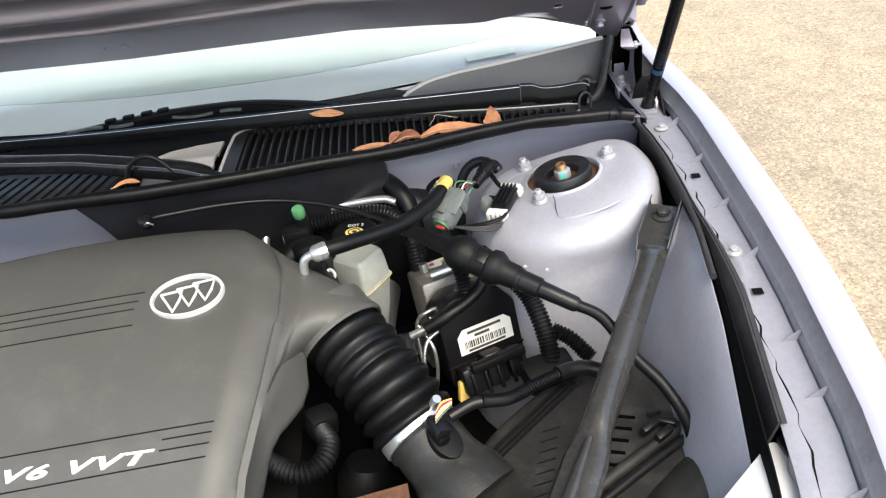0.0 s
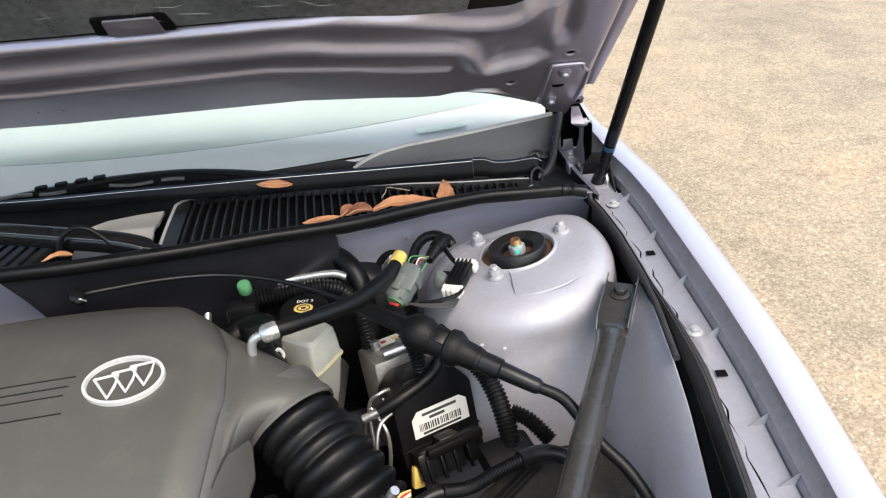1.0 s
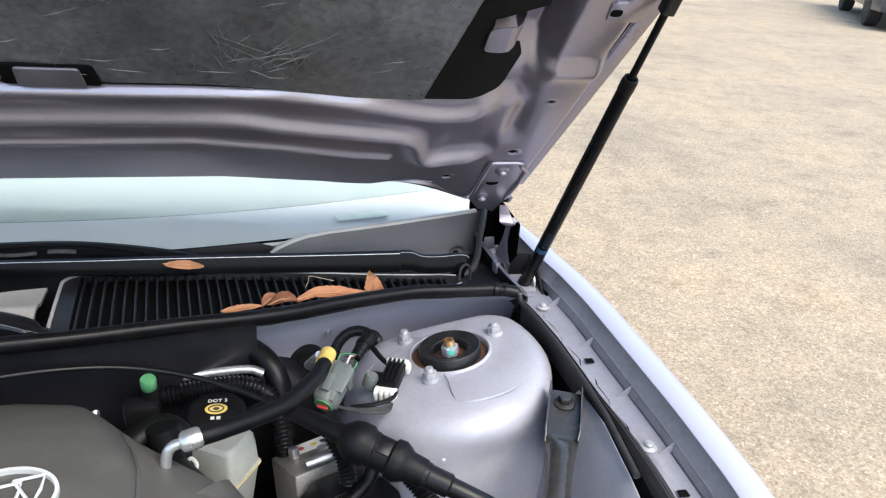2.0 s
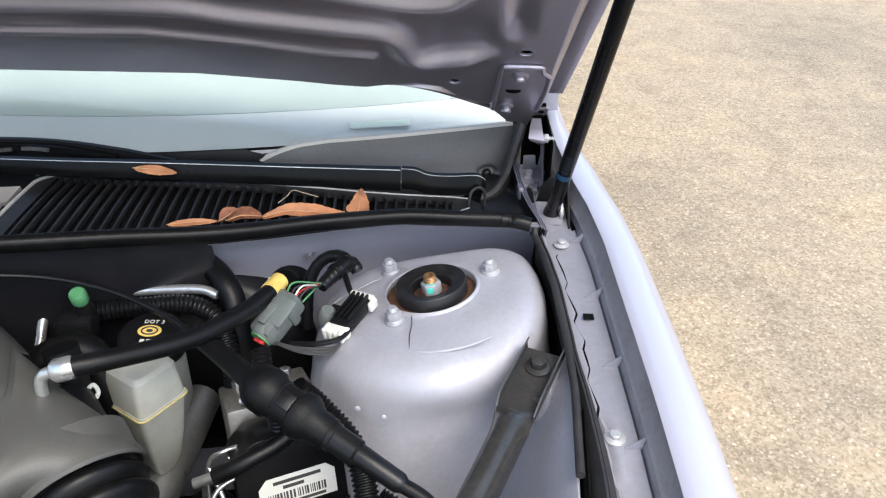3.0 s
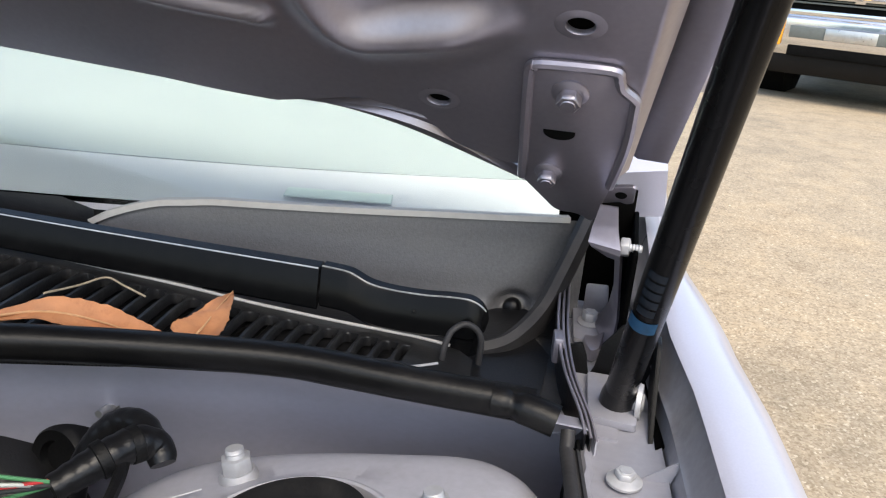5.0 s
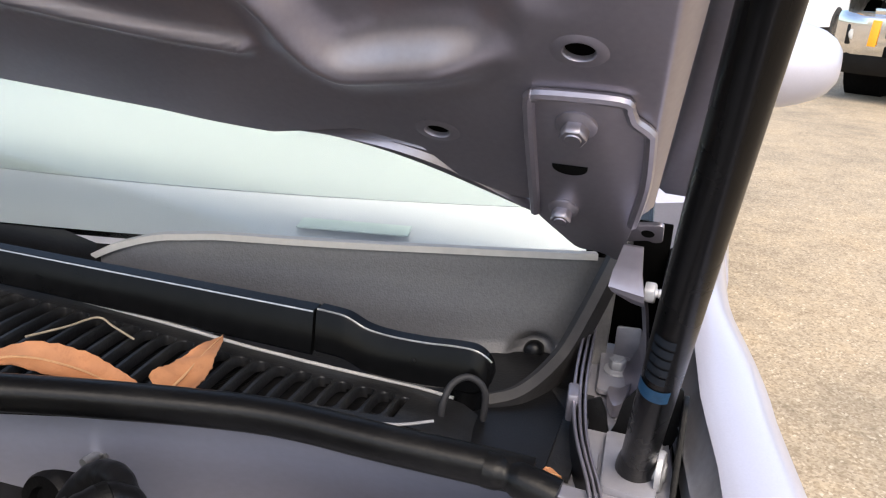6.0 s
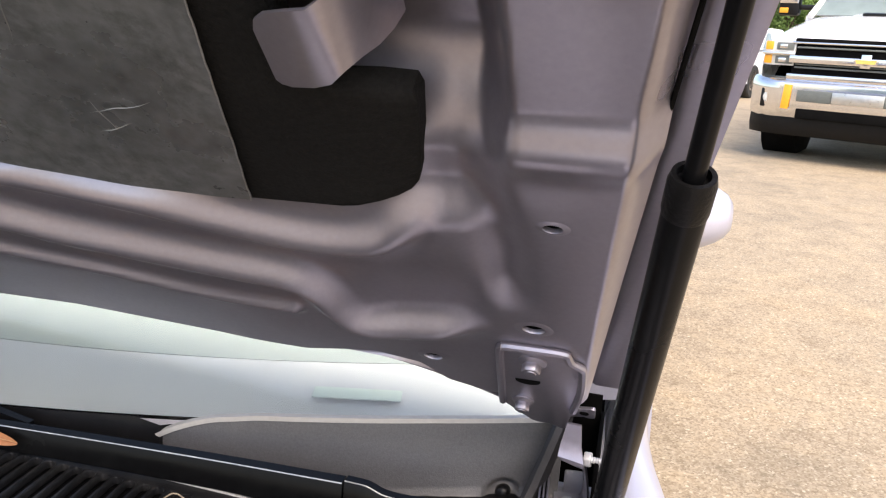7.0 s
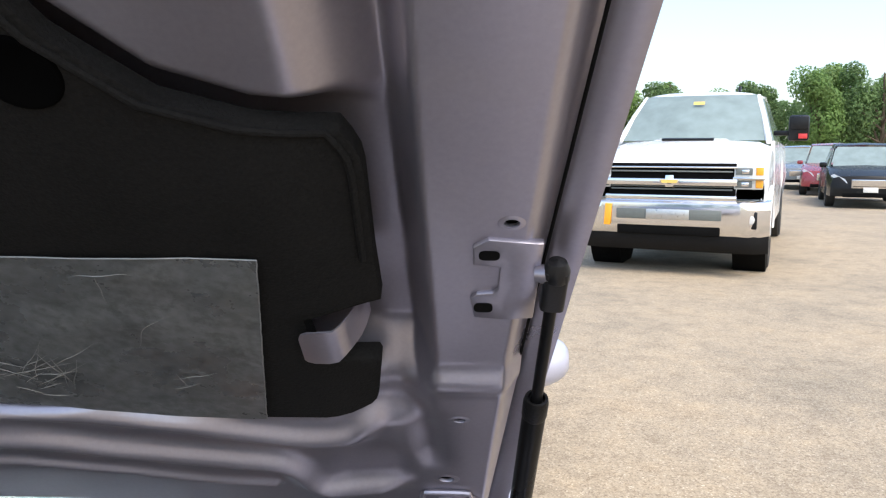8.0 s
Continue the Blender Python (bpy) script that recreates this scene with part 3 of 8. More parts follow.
def build_tower(parent):
    outline = [Vector(p[:2]) for p in even(spline([(*p, 0) for p in TOWER + TOWER[:1]], 6), 0.004)][:-1]
    n = len(outline)

    def ring(f):
        return [f(p, i) for i, p in enumerate(outline)]

    def around(r, dz):
        return ring(lambda p, i: (HUB.x + r * (p - HUB).normalized().x, HUB.y + r * 0.93 * (p - HUB).normalized().y, tower_z(HUB.x + r * (p - HUB).normalized().x, HUB.y) + dz))

    def scaled(k, dz):
        def f(p, i):
            q = HUB + (p - HUB) * k
            bump = 0.006 * math.exp(-((q.x - 0.64) / 0.03) ** 2 - ((q.y + 0.10) / 0.03) ** 2)
            return (q.x, q.y, tower_z(q.x, q.y) + dz - bump)
        return ring(f)

    def wall(out, z):
        def f(p, i):
            d = (p - HUB).normalized()
            q = p + d * out
            dent = 0.012 * math.exp(-((p.x - 0.61) / 0.045) ** 2) * smooth(0.84, 0.80, z) * (1 if d.y < 0 else 0)
            return (q.x, q.y + dent, z + 0.15 * (q.x - HUB.x) * smooth(0.6, 0.84, z))
        return ring(f)

    rows = [around(0.0462, -0.006), around(0.0458, -0.0015), around(0.0462, 0.0012), around(0.0474, 0.0020), around(0.0488, 0.0014), around(0.0505, -0.0002), around(0.056, -0.0006), scaled(0.55, -0.0010), scaled(0.68, -0.001), scaled(0.76, -0.0018), scaled(0.83, -0.0042), scaled(0.885, -0.0080), scaled(0.93, -0.0130), scaled(0.965, -0.0190),
            scaled(0.988, -0.0260), scaled(1.0, -0.0350), wall(0.003, 0.802), wall(0.005, 0.785), wall(0.010, 0.76), wall(0.020, 0.70), wall(0.032, 0.62), wall(0.042, 0.52), wall(0.048, 0.40)]
    part("strut_tower", loft(rows), BAY, parent, "silver-lilac drum-shaped strut tower")
    # sealed seam of the two tower halves, down the top and along the front
    seam = [(0.563, -0.050), (0.5645, -0.066), (0.5635, -0.085), (0.565, -0.104)]
    seam = [Vector((q.x, q.y, tower_z(q.x, q.y) + 0.0001 - 0.0022 * smooth(0.080, 0.112, -q.y))) for q in spline([(*p, 0) for p in seam], 6)]
    part("seam", sweep(seam, 0.00045, 6), GREYRUBBER, parent, "dark sealer line across the tower top")
    fold = [(0.565, -0.104), (0.576, -0.110), (0.596, -0.112), (0.618, -0.108), (0.640, -0.098)]
    fold = [Vector((q.x, q.y, tower_z(q.x, q.y) - 0.0012 - 0.020 * smooth(0.60, 1.15, (Vector((q.x, q.y)) - HUB).length / 0.16) ** 2)) for q in spline([(*p, 0) for p in fold], 6)]
    part("pressed_fold", sweep(fold, lambda t, d: 0.0016 * math.sin(math.pi * min(max(t, 0.04), 0.96)) ** 0.5, 8), BAY, parent, "shallow pressed fold on the tower top")
    for x, y in ((0.520, -0.140), (0.545, -0.150)):
        part("spot_weld", lathe([(0, 0.0004), (0.002, 0.0003), (0.003, -0.0004)], frame_at((x, y - 0.001, 0.808), (0, -1, 0.2), (1, 0, 0)), 12), BAY, parent)


def build_apron(parent):
    # inner wheel-house wall below the rail, and the standing flange of the bay edge
    rows = []
    for y in span(-0.95, 0.09, 60):
        x, z = rail_x(y), floor_z(y)
        bow = 0.02 * smooth(-0.25, -0.5, y)
        rows.append([(x + 0.003, y, z + 0.004), (x + 0.001, y, z - 0.002), (x - 0.001, y, z - 0.03), (x + 0.002 - bow * 0.3, y, z - 0.10), (x + 0.004 - bow, y, z - 0.22), (x + 0.004 - bow, y, z - 0.42)])
    # painted wall coloured black to hold the shade of the gap
    part("apron", sheet(rows, 0.0012, (1, 0, 0)), DEEP, parent, "inner wheel-house wall, blackened for the shade in the gap")
    rows = []
    for y in span(-0.100, -0.460, 26):
        x = rail_x(y) - 0.004
        z = lerp_table([(-0.46, 0.800), (-0.43, 0.809), (-0.37, 0.829), (-0.31, 0.846), (-0.25, 0.853), (-0.165, 0.857), (-0.10, 0.850)], y)
        rows.append([(x + 0.0005, y, z), (x - 0.002, y, z - 0.003), (x - 0.012, y, z - 0.022), (x - 0.028, y, z - 0.07), (x - 0.048, y - 0.004, z - 0.15), (x - 0.062, y - 0.006, 0.60), (x - 0.064, y - 0.006, 0.45)])
    part("apron_flange", sheet(rows, 0.0015, (1, 0, 0)), BAY, parent, "sloping inner wall beside the tower and brace")


def build_firewall(parent):
    rows = []
    for x in span(-0.80, 0.70, 90):
        y, z = seal_y(x), seal_z(x)
        dark = 0.030 * math.exp(-((x - 0.43) / 0.07) ** 2)
        rows.append([(x, y + 0.012, z - 0.012), (x, y + 0.004, z - 0.012), (x, y + 0.013, z - 0.022), (x, y + 0.028, z - 0.034 + dark * 0.1), (x, y + 0.040, z - 0.052), (x, y + 0.058, z - 0.085), (x, y + 0.068, z - 0.11), (x, y + 0.075, z - 0.16), (x, y + 0.08, z - 0.45)])
    part("firewall", sheet(rows, 0.0015, (0, 1, 0)), BULKHEAD, parent, "silver-lilac bulkhead under the cowl")
    # dark sheet added in front of the bulkhead to paint its shade
    shade_rows = []
    for k in span(0, 1, 44):
        row = []
        for dy, dz in ((0.004, -0.014), (0.006, -0.024), (0.012, -0.05), (0.02, -0.10), (0.045, -0.20), (0.05, -0.34)):
            x = (-0.010 - 0.45 * min(dz + 0.014, 0)) * (1 - k) + 0.355 * k
            row.append(Vector((x, seal_y(x) + 0.002 + dy + 0.003 * noise.noise((x * 20, dz * 20, 0)), seal_z(x) + dz)))
        shade_rows.append(row)
    part("bulkhead_shade_sheet", sheet(shade_rows, 0.012, (0, 1, 0)), BULKHEADSHADE, parent, "dark sheet standing for the shade on the bulkhead")
    part("stud", lathe([(0, 0.012), (0.0022, 0.012), (0.0025, 0.0), (0.0045, 0.0), (0.0045, -0.004)], frame_at((0.440, 0.074, 0.838), (0, -1, 0.15)), 12), STEEL, parent, "bare threaded stud")
    g = frame_at((0.4120, 0.0640, 0.8050), (-0.1, -1, 0.25), (1, 0, 0))
    part("grommet", lathe([(0, 0.002), (0.009, 0.002), (0.0105, 0.006), (0.0165, 0.006), (0.0185, 0.003), (0.0195, 0.0), (0.0195, -0.03)], g, 28), RUBBER, parent, "round black bulkhead grommet")


def build_cabin(parent):
    # roof, pillars and doors that close the car behind the windscreen
    half = [(0.0, 1.46), (0.40, 1.45), (0.56, 1.43), (0.62, 1.40)]
    rows = [[(x * k, y, z - d) for x, z in [(-a, b) for a, b in half[::-1]] + half[1:]] for y, k, d in ((0.98, 0.96, 0.05), (1.2, 1, 0.012), (1.8, 1, 0.0), (2.4, 0.98, 0.03), (2.75, 0.94, 0.10))]
    part("roof", sheet(rows, 0.03, (0, 0, -1)), PAINT, parent)
    for side in (-1, 1):
        part("pillar", sweep(spline([(side * 0.715, 0.33, 0.93), (side * 0.68, 0.60, 1.10), (side * 0.615, 1.0, 1.385)], 8), 1.0, profile=[(-0.025, -0.02), (0.025, -0.02), (0.03, 0.015), (-0.02, 0.02)], up=(side, 0, 0)), PAINT, parent)
        rows = [[(side * (0.722 + dx - 0.006 * smooth(0.7, 2.6, y)), y, 0.86 + dz) for dx, dz in ((-0.02, 0.035), (0.0, 0.030), (0.025, 0.015), (0.045, -0.07), (0.052, -0.22), (0.054, -0.38), (0.05, -0.60))] for y in span(0.625, 3.76, 26)]
        part("door", sheet(rows, 0.03, (-side, 0, 0)), PAINT, parent)
        rows = [[(side * (0.71 - 0.10 * k), y0 + (y1 - y0) * 0.5 * k, 0.89 + 0.51 * k) for k in (0, 0.5, 1)] for y0, y1 in ((0.45, 1.5), (1.2, 1.9), (2.0, 2.3), (2.7, 2.5))]
        part("side_window", sheet(rows, 0.004, (-side, 0, 0)), TRUCKGLASS, parent)
    rows = [[(x, 2.72 + 0.55 * k, 1.37 - 0.47 * k) for x in span(-0.62, 0.62, 5)] for k in (0, 0.5, 1)]
    part("rear_window", sheet(rows, 0.004, (0, -1, 0)), TRUCKGLASS, parent)
    part("floor_pan", block((1.5, 4.4, 0.05), pose(0, 1.3, 0.28), 0.01), DEEP, parent)
    rows = [[(x, y, 0.90 - 0.05 * (y > 3.6)) for x in span(-0.72, 0.72, 5)] for y in (3.25, 3.5, 3.75)]
    tail = [[(x, y, z) for y, z in ((3.74, 0.86), (3.79, 0.80), (3.81, 0.55), (3.77, 0.27))] for x in span(-0.765, 0.765, 8)]
    part("rear_panel", sheet(tail, 0.03, (0, -1, 0)), PAINT, parent)
    part("boot_lid", sheet(rows, 0.03, (0, 0, -1)), PAINT, parent)


def build_far_wing(parent):
    # the other side of the engine bay, plain
    rows = []
    for y in span(-0.95, 0.62, 30):
        e, z = fender_x(y), floor_z(y)
        rows.append([(-(e + dx), y, z + dz) for dx, dz in ((-0.05, -0.25), (-0.05, 0.0), (-0.004, 0.0), (0, 0.012), (0.009, 0.021), (0.036, 0.014), (0.074, -0.043), (0.108, -0.17), (0.126, -0.40), (0.105, -0.66))])
    part("fender", sheet(rows, 0.0012, (1, 0, -0.3)), PAINT, parent, "silver-lilac front wing")
    rows = [[(x, y, z) for y, z in ((-0.78, 0.78), (-0.72, 0.79), (-0.71, 0.75), (-0.72, 0.35))] for x in span(-0.74, 0.74, 12)]
    part("radiator_support", sheet(rows, 0.02, (0, -1, -0.2)), BLACK, parent, "black cross panel at the front")
    rows = [[(x, y - 0.1 * (1 - (x / 0.74) ** 2), z) for y, z in ((-0.86, 0.72), (-0.96, 0.66), (-1.0, 0.5), (-0.98, 0.30))] for x in span(-0.74, 0.74, 14)]
    part("bumper", sheet(rows, 0.01, (0, 1, 0)), PAINT, parent)


for side in (-1, 1):
    wheel((side * 0.77, -0.18, 0.33), 0.33, 0.21, car, Matrix.Identity(4))
    wheel((side * 0.66, 2.62, 0.33), 0.33, 0.21, car, Matrix.Identity(4))
build_fender(car)
build_rail(car)
build_tower(car)
build_apron(car)
build_firewall(car)
build_cabin(car)
build_far_wing(car)


def build_mirror(parent):
    rows = []
    c = Vector((0.770, 0.690, 1.012))
    for i in range(13):
        a = math.pi * i / 12
        k = math.sin(a) ** 0.6 if 0 < i < 12 else 0.02
        rows.append([(c.x + 0.070 * -math.cos(a), c.y + 0.055 * k * math.sin(b) - 0.02 * math.cos(a), c.z + 0.047 * k * math.cos(b) * (1.0 + 0.12 * math.cos(a))) for b in span(0, 2 * math.pi * 23 / 24, 24)])
    part("mirror_housing", loft(rows, True, (True, True)), PAINT, parent, "rounded door mirror housing")
    part("mirror_foot", sweep(spline([(0.715, 0.69, 0.925), (0.725, 0.69, 0.95), (0.74, 0.69, 0.985)], 6), lambda t, d: 0.028 - 0.006 * t, 12), BLACK, parent)


build_mirror(car)


def build_windscreen(parent):
    rows = []
    for k in span(0, 1, 24):
        row = []
        for x in span(-0.70, 0.70, 40):
            top = 0.96 + 0.20 * x * x
            y = (glass_base(x) - 0.002) + (top - glass_base(x) + 0.002) * k
            row.append((x * (1 - 0.13 * k), y, glass_z(x, y) - 0.02 * k * k))
        rows.append(row)
    pane = part("windscreen", sheet(rows, 0.005, (0, 0.45, -0.9)), GLASS, parent, "green-tinted windscreen")
    pane.visible_shadow = False
    # dashboard under the glass: a front strip lightened for reflected sky, and the pale top
    rows = []
    for x in span(-0.68, 0.68, 40):
        b = glass_base(x)
        rows.append([(x, b + dy, 0.928 + dz) for dy, dz in ((-0.01, -0.030), (0.02, -0.022), (0.08, -0.014), (0.130, -0.008))])
    part("dashboard_front", sheet(rows, 0.01, (0, 0, -1)), DASHLOW, parent, "front strip of the dashboard, lightened for the glass reflection")
    rows = []
    for x in span(-0.66, 0.66, 40):
        b = glass_base(x) + 0.131
        rows.append([(x, b + dy, 0.928 + dz) for dy, dz in ((-0.006, -0.0076), (0.002, -0.0068), (0.06, 0.006), (0.20, 0.02), (0.38, 0.03), (0.5, 0.02), (0.53, -0.08), (0.53, -0.35))])
    part("dashboard_top", sheet(rows, 0.01, (0, 0.2, -1)), DASH, parent, "pale grey dashboard top")
    part("vin_plate", block((0.078, 0.018, 0.0012), pose(0.500, 0.262, 0.9165, 3, 0, 13), 0.0004, 1), LABEL, parent, "small pale plate on the dashboard")


build_windscreen(car)


# ---- the hood, standing open ----
HOOD = Matrix.Translation((0, 0.191, 0.976)) @ Matrix(((1, 0, 0), (0, -0.680, -0.733), (0, 0.733, -0.680))).to_4x4()
HOOD_END = 1.02
REAR_EDGE = [(0.0, 0.054), (0.33, 0.062), (0.45, 0.050), (0.52, 0.039), (0.545, 0.043), (0.575, 0.049), (0.61, 0.040), (0.63, 0.016), (0.66, 0.004), (0.80, 0.0)]
RIB_TOP = [(0.0, 0.240), (0.22, 0.242), (0.33, 0.244), (0.43, 0.233), (0.50, 0.217), (0.555, 0.206), (0.595, 0.211), (0.618, 0.226)]
RIB_MID = [(0.0, 0.186), (0.30, 0.192), (0.39, 0.178), (0.47, 0.166), (0.515, 0.160), (0.532, 0.154), (0.541, 0.141), (0.547, 0.122), (0.556, 0.108), (0.575, 0.104), (0.635, 0.115)]
RIB_LOW = [(0.0, 0.134), (0.20, 0.140), (0.29, 0.143), (0.39, 0.131), (0.47, 0.116), (0.512, 0.108)]
HOLES = [(0.668, 0.1195, 0.0068, 0.0052), (0.596, 0.0555, 0.0066, 0.0046), (0.682, 0.231, 0.0048, 0.0034), (0.716, 0.4530, 0.0046, 0.0034)]


def hood_edge(v):
    return 0.712 + 0.095 * v


def to_line(u, v, line):
    """How far each point is from the line."""
    best = np.full(u.shape, 9.0)
    for (a, b), (c, d) in zip(line, line[1:]):
        t = np.clip(((u - a) * (c - a) + (v - b) * (d - b)) / ((c - a) ** 2 + (d - b) ** 2), 0, 1)
        best = np.minimum(best, np.hypot(u - a - t * (c - a), v - b - t * (d - b)))
    return best


def hood_relief(u, v):
    """The pressed shape of the inner panel: height toward the engine."""
    u = np.abs(u)
    side = smooth(0.36, 0.44, u)
    w = -0.046 * smooth(0.668, 0.648, u) * (side * smooth(0.262, 0.315, v) + (1 - side) * smooth(0.245, 0.263, v))          # sunk middle under the pad
    w = w - 0.015 * smooth(0.668, 0.636, u) * smooth(0.575, 0.630, u) * smooth(0.218, 0.250, v) * smooth(0.315, 0.262, v)
    w = w - 0.007 * side * smooth(0.620, 0.570, u) * smooth(0.228, 0.250, v) * smooth(0.315, 0.262, v)
    rim = np.interp(u, [0.0, 0.30, 0.42, 0.46, 0.505, 0.542, 0.585, 0.624, 0.650], [0.89, 0.868, 0.828, 0.668, 0.583, 0.546, 0.529, 0.524, 0.516])
    w = w * (1 - 0.80 * smooth(rim - 0.014, rim + 0.016, v) * smooth(0.660, 0.600, u))               # rises again past the pad's far edge
    w = w + (0.0035 * np.exp(-((v - 0.281) / 0.010) ** 2) - 0.007 * smooth(0.284, 0.304, v)) * smooth(0.650, 0.66, u)       # side rail steps back above
    for line, ramp, bead, up, down in ((RIB_TOP, 0.0085, 0.0075, 0.036, 0.026), (RIB_MID, 0.0085, 0.0080, 0.030, 0.022)):
        curve = [(p.x, p.y) for p in spline([(a, b, 0) for a, b in line], 5)]
        end = smooth(line[-1][0] + 0.016, line[-1][0] - 0.030, u)
        rise = up + (0.014 - up) * smooth(0.26, 0.38, u)
        away = to_line(u, v, curve)
        d = np.where(v > np.interp(u, [a for a, _ in curve], [b for _, b in curve]), away, -away)
        for step in (-0.0075, -0.005, -0.0025, 0.0, 0.0025, 0.005, 0.0075):
            w = w + ramp / 7 * end * np.where(d + step > 0, np.clip(1 - (d + step) / rise, 0, 1), np.clip(1 + (d + step) / down, 0, 1))
        w = w + bead * end * np.exp(-(away / 0.0100) ** 2)
    w = w + 0.0060 * np.exp(-(to_line(u, v, RIB_LOW) / 0.0048) ** 2)
    w = w + 0.004 * smooth(0.55, 0.45, u) * smooth(0.17, 0.12, v)
    w = w - 0.005 * smooth(0.648, 0.625, u) * smooth(0.560, 0.585, u) * np.exp(-((v - 0.135) / 0.035) ** 2)
    w = w + 0.008 * np.exp(-((u - 0.655) / 0.012) ** 2) * smooth(0.26, 0.20, v) * smooth(0.135, 0.170, v) * -1
    fold = 0.695 + 0.073 * v
    w = w - 0.020 * smooth(fold - 0.002, fold + 0.016, u)                  # falls away to the hem
    w = w + 0.020 * smooth(0.60, 0.68, v) * smooth(0.672, 0.640, u) * 0.8
    return w


def build_hood():
    hood = thing("hood", "open silver-lilac hood seen from below, with a black pad", "hood", (0, 0.19, 0.976))
    us = np.concatenate([np.linspace(-0.84, 0.0, 60)[:-1], np.linspace(0.0, 0.84, 320)])
    ks = np.concatenate([np.linspace(0, 0.62, 250)[:-1], np.linspace(0.62, 1, 30)])
    uu, kk = np.meshgrid(us / 0.84, ks)
    v0 = np.interp(np.abs(uu) * 0.735, [a for a, _ in REAR_EDGE], [b for _, b in REAR_EDGE])
    vv = v0 + (HOOD_END - v0) * kk
    uu = uu * (hood_edge(vv) - 0.012)
    ww = hood_relief(uu, vv)
    n, k = len(us), len(ks)
    keep = np.ones(uu.shape, bool)
    for a, b, p, q in HOLES:
        keep &= ((uu - a) / p) ** 2 + ((vv - b) / q) ** 2 > 0.80
    verts = list(zip(uu.ravel(), vv.ravel(), ww.ravel()))
    flat = keep.ravel()
    faces = []
    for i in range(k - 1):
        for j in range(n - 1):
            f = (i * n + j, i * n + j + 1, (i + 1) * n + j + 1, (i + 1) * n + j)
            if all(flat[x] for x in f):
                faces.append(f)
    inner = part("inner_panel", Shape().add(verts, faces).moved(HOOD), INNER, hood, "pressed inner panel with beads", 60)
    for a, b, p, q in HOLES:
        s, m = Shape(), 28
        base = float(hood_relief(np.array([a]), np.array([b]))[0])
        for r, h in ((0.92, -0.0022), (0.94, -0.0002), (1.02, 0.0007), (1.25, 0.0007), (1.75, 0.0001)):
            ring = [(a + r * p * math.cos(t), b + r * q * math.sin(t)) for t in span(0, 2 * math.pi * (m - 1) / m, m)]
            lie = hood_relief(np.array([u for u, _ in ring]), np.array([v for _, v in ring]))
            s.v += [(u, v, float(w) + h) for (u, v), w in zip(ring, lie)]
        s.f += [(i * m + j, i * m + (j + 1) % m, (i + 1) * m + (j + 1) % m, (i + 1) * m + j) for i in range(4) for j in range(m)]
        part("hole_rim", s.moved(HOOD), INNER, inner)
        part("hole_back", lathe([(0, -0.006), (1.5, -0.006), (1.6, -0.0024)], HOOD @ Matrix.Translation((a, b, base)) @ Matrix.Diagonal((p, q, 1, 1)), 24), VOID, inner)
    # outer skin with its folded hem
    rows = []
    for v in span(-0.012, HOOD_END + 0.01, 40):
        row = []
        for t in span(-1, 1, 41):
            e = hood_edge(v) + 0.004
            row.append((t * e, v + 0.055 * (1 - smooth(0.0, 0.06, v + 0.012)) * smooth(1.0, 0.6, abs(t)), -0.074 + 0.046 * abs(t) ** 14))
        rows.append(row)
    part("outer_skin", sheet([[Vector(p) for p in r] for r in rows], 0.004, (0, 0, -1)).moved(HOOD), PAINT, hood, "outer skin of the hood", 50)
    for side in (-1, 1):
        hem = [Vector((side * (hood_edge(v) - 0.001), v, -0.024)) for v in span(-0.008, HOOD_END, 50)]
        part("hem", sweep(hem, 1.0, profile=[(-0.013, -0.003), (0.009, -0.004), (0.010, 0.0), (0.006, 0.0026), (-0.012, 0.0022)], up=(0, 0, 1)).moved(HOOD), INNER, hood, "folded hem of the hood edge")
        lip = [Vector((side * (hood_edge(v) - 0.013), v, -0.0205)) for v in span(0.0, HOOD_END, 50)]
        part("hem_sealer", sweep(lip, 0.0011, 6).moved(HOOD), DEEP, hood, "dark seam in the hem")
    # reinforcement where the gas strut bolts on
    c = [(0.694, 0.434), (0.703, 0.441), (0.730, 0.438), (0.735, 0.438), (0.732, 0.364), (0.716, 0.362), (0.694, 0.364), (0.692, 0.384), (0.696, 0.389), (0.706, 0.390), (0.709, 0.394), (0.710, 0.416), (0.694, 0.418)]
    base = float(hood_relief(np.array([0.69]), np.array([0.42]))[0])
    part("strut_plate", prism(c, base - 0.002, base + 0.0028, HOOD, 0.0009), INNER, hood, "welded strut mounting plate")
    for u, v, a, b in ((0.7035, 0.4275, 0.0062, 0.0042), (0.700, 0.3755, 0.0060, 0.0048)):
        m = HOOD @ Matrix.Translation((u, v, base + 0.0029))
        part("slot", prism(rounded([(-a, -b), (a, -b), (a, b), (-a, b)], 0.004), 0, 0.0004, m), DEEP, hood, "dark slot in the plate")
    # folded rear lip: a step under the panel's edge, three folds deep
    top = spline([(0.520, 0.041, -0.001), (0.545, 0.045, -0.001), (0.575, 0.049, -0.001), (0.602, 0.045, -0.001), (0.617, 0.036, -0.001), (0.624, 0.018, -0.001), (0.640, -0.006, -0.001)], 6)
    low = spline([(0.500, 0.034, -0.006), (0.528, 0.030, -0.007), (0.553, 0.022, -0.008), (0.575, 0.013, -0.008), (0.597, 0.001, -0.008), (0.620, -0.011, -0.007), (0.641, -0.022, -0.006)], 6)
    rows = [[a.lerp(b, k) + Vector((0, 0, d)) for k, d in ((0, 0), (0.12, -0.002), (0.40, -0.003), (0.46, 0.0012), (0.52, -0.003), (0.74, -0.002), (0.80, 0.0018), (0.88, -0.001), (1, 0.001), (1.0, -0.004))] for a, b in zip(top, low)]
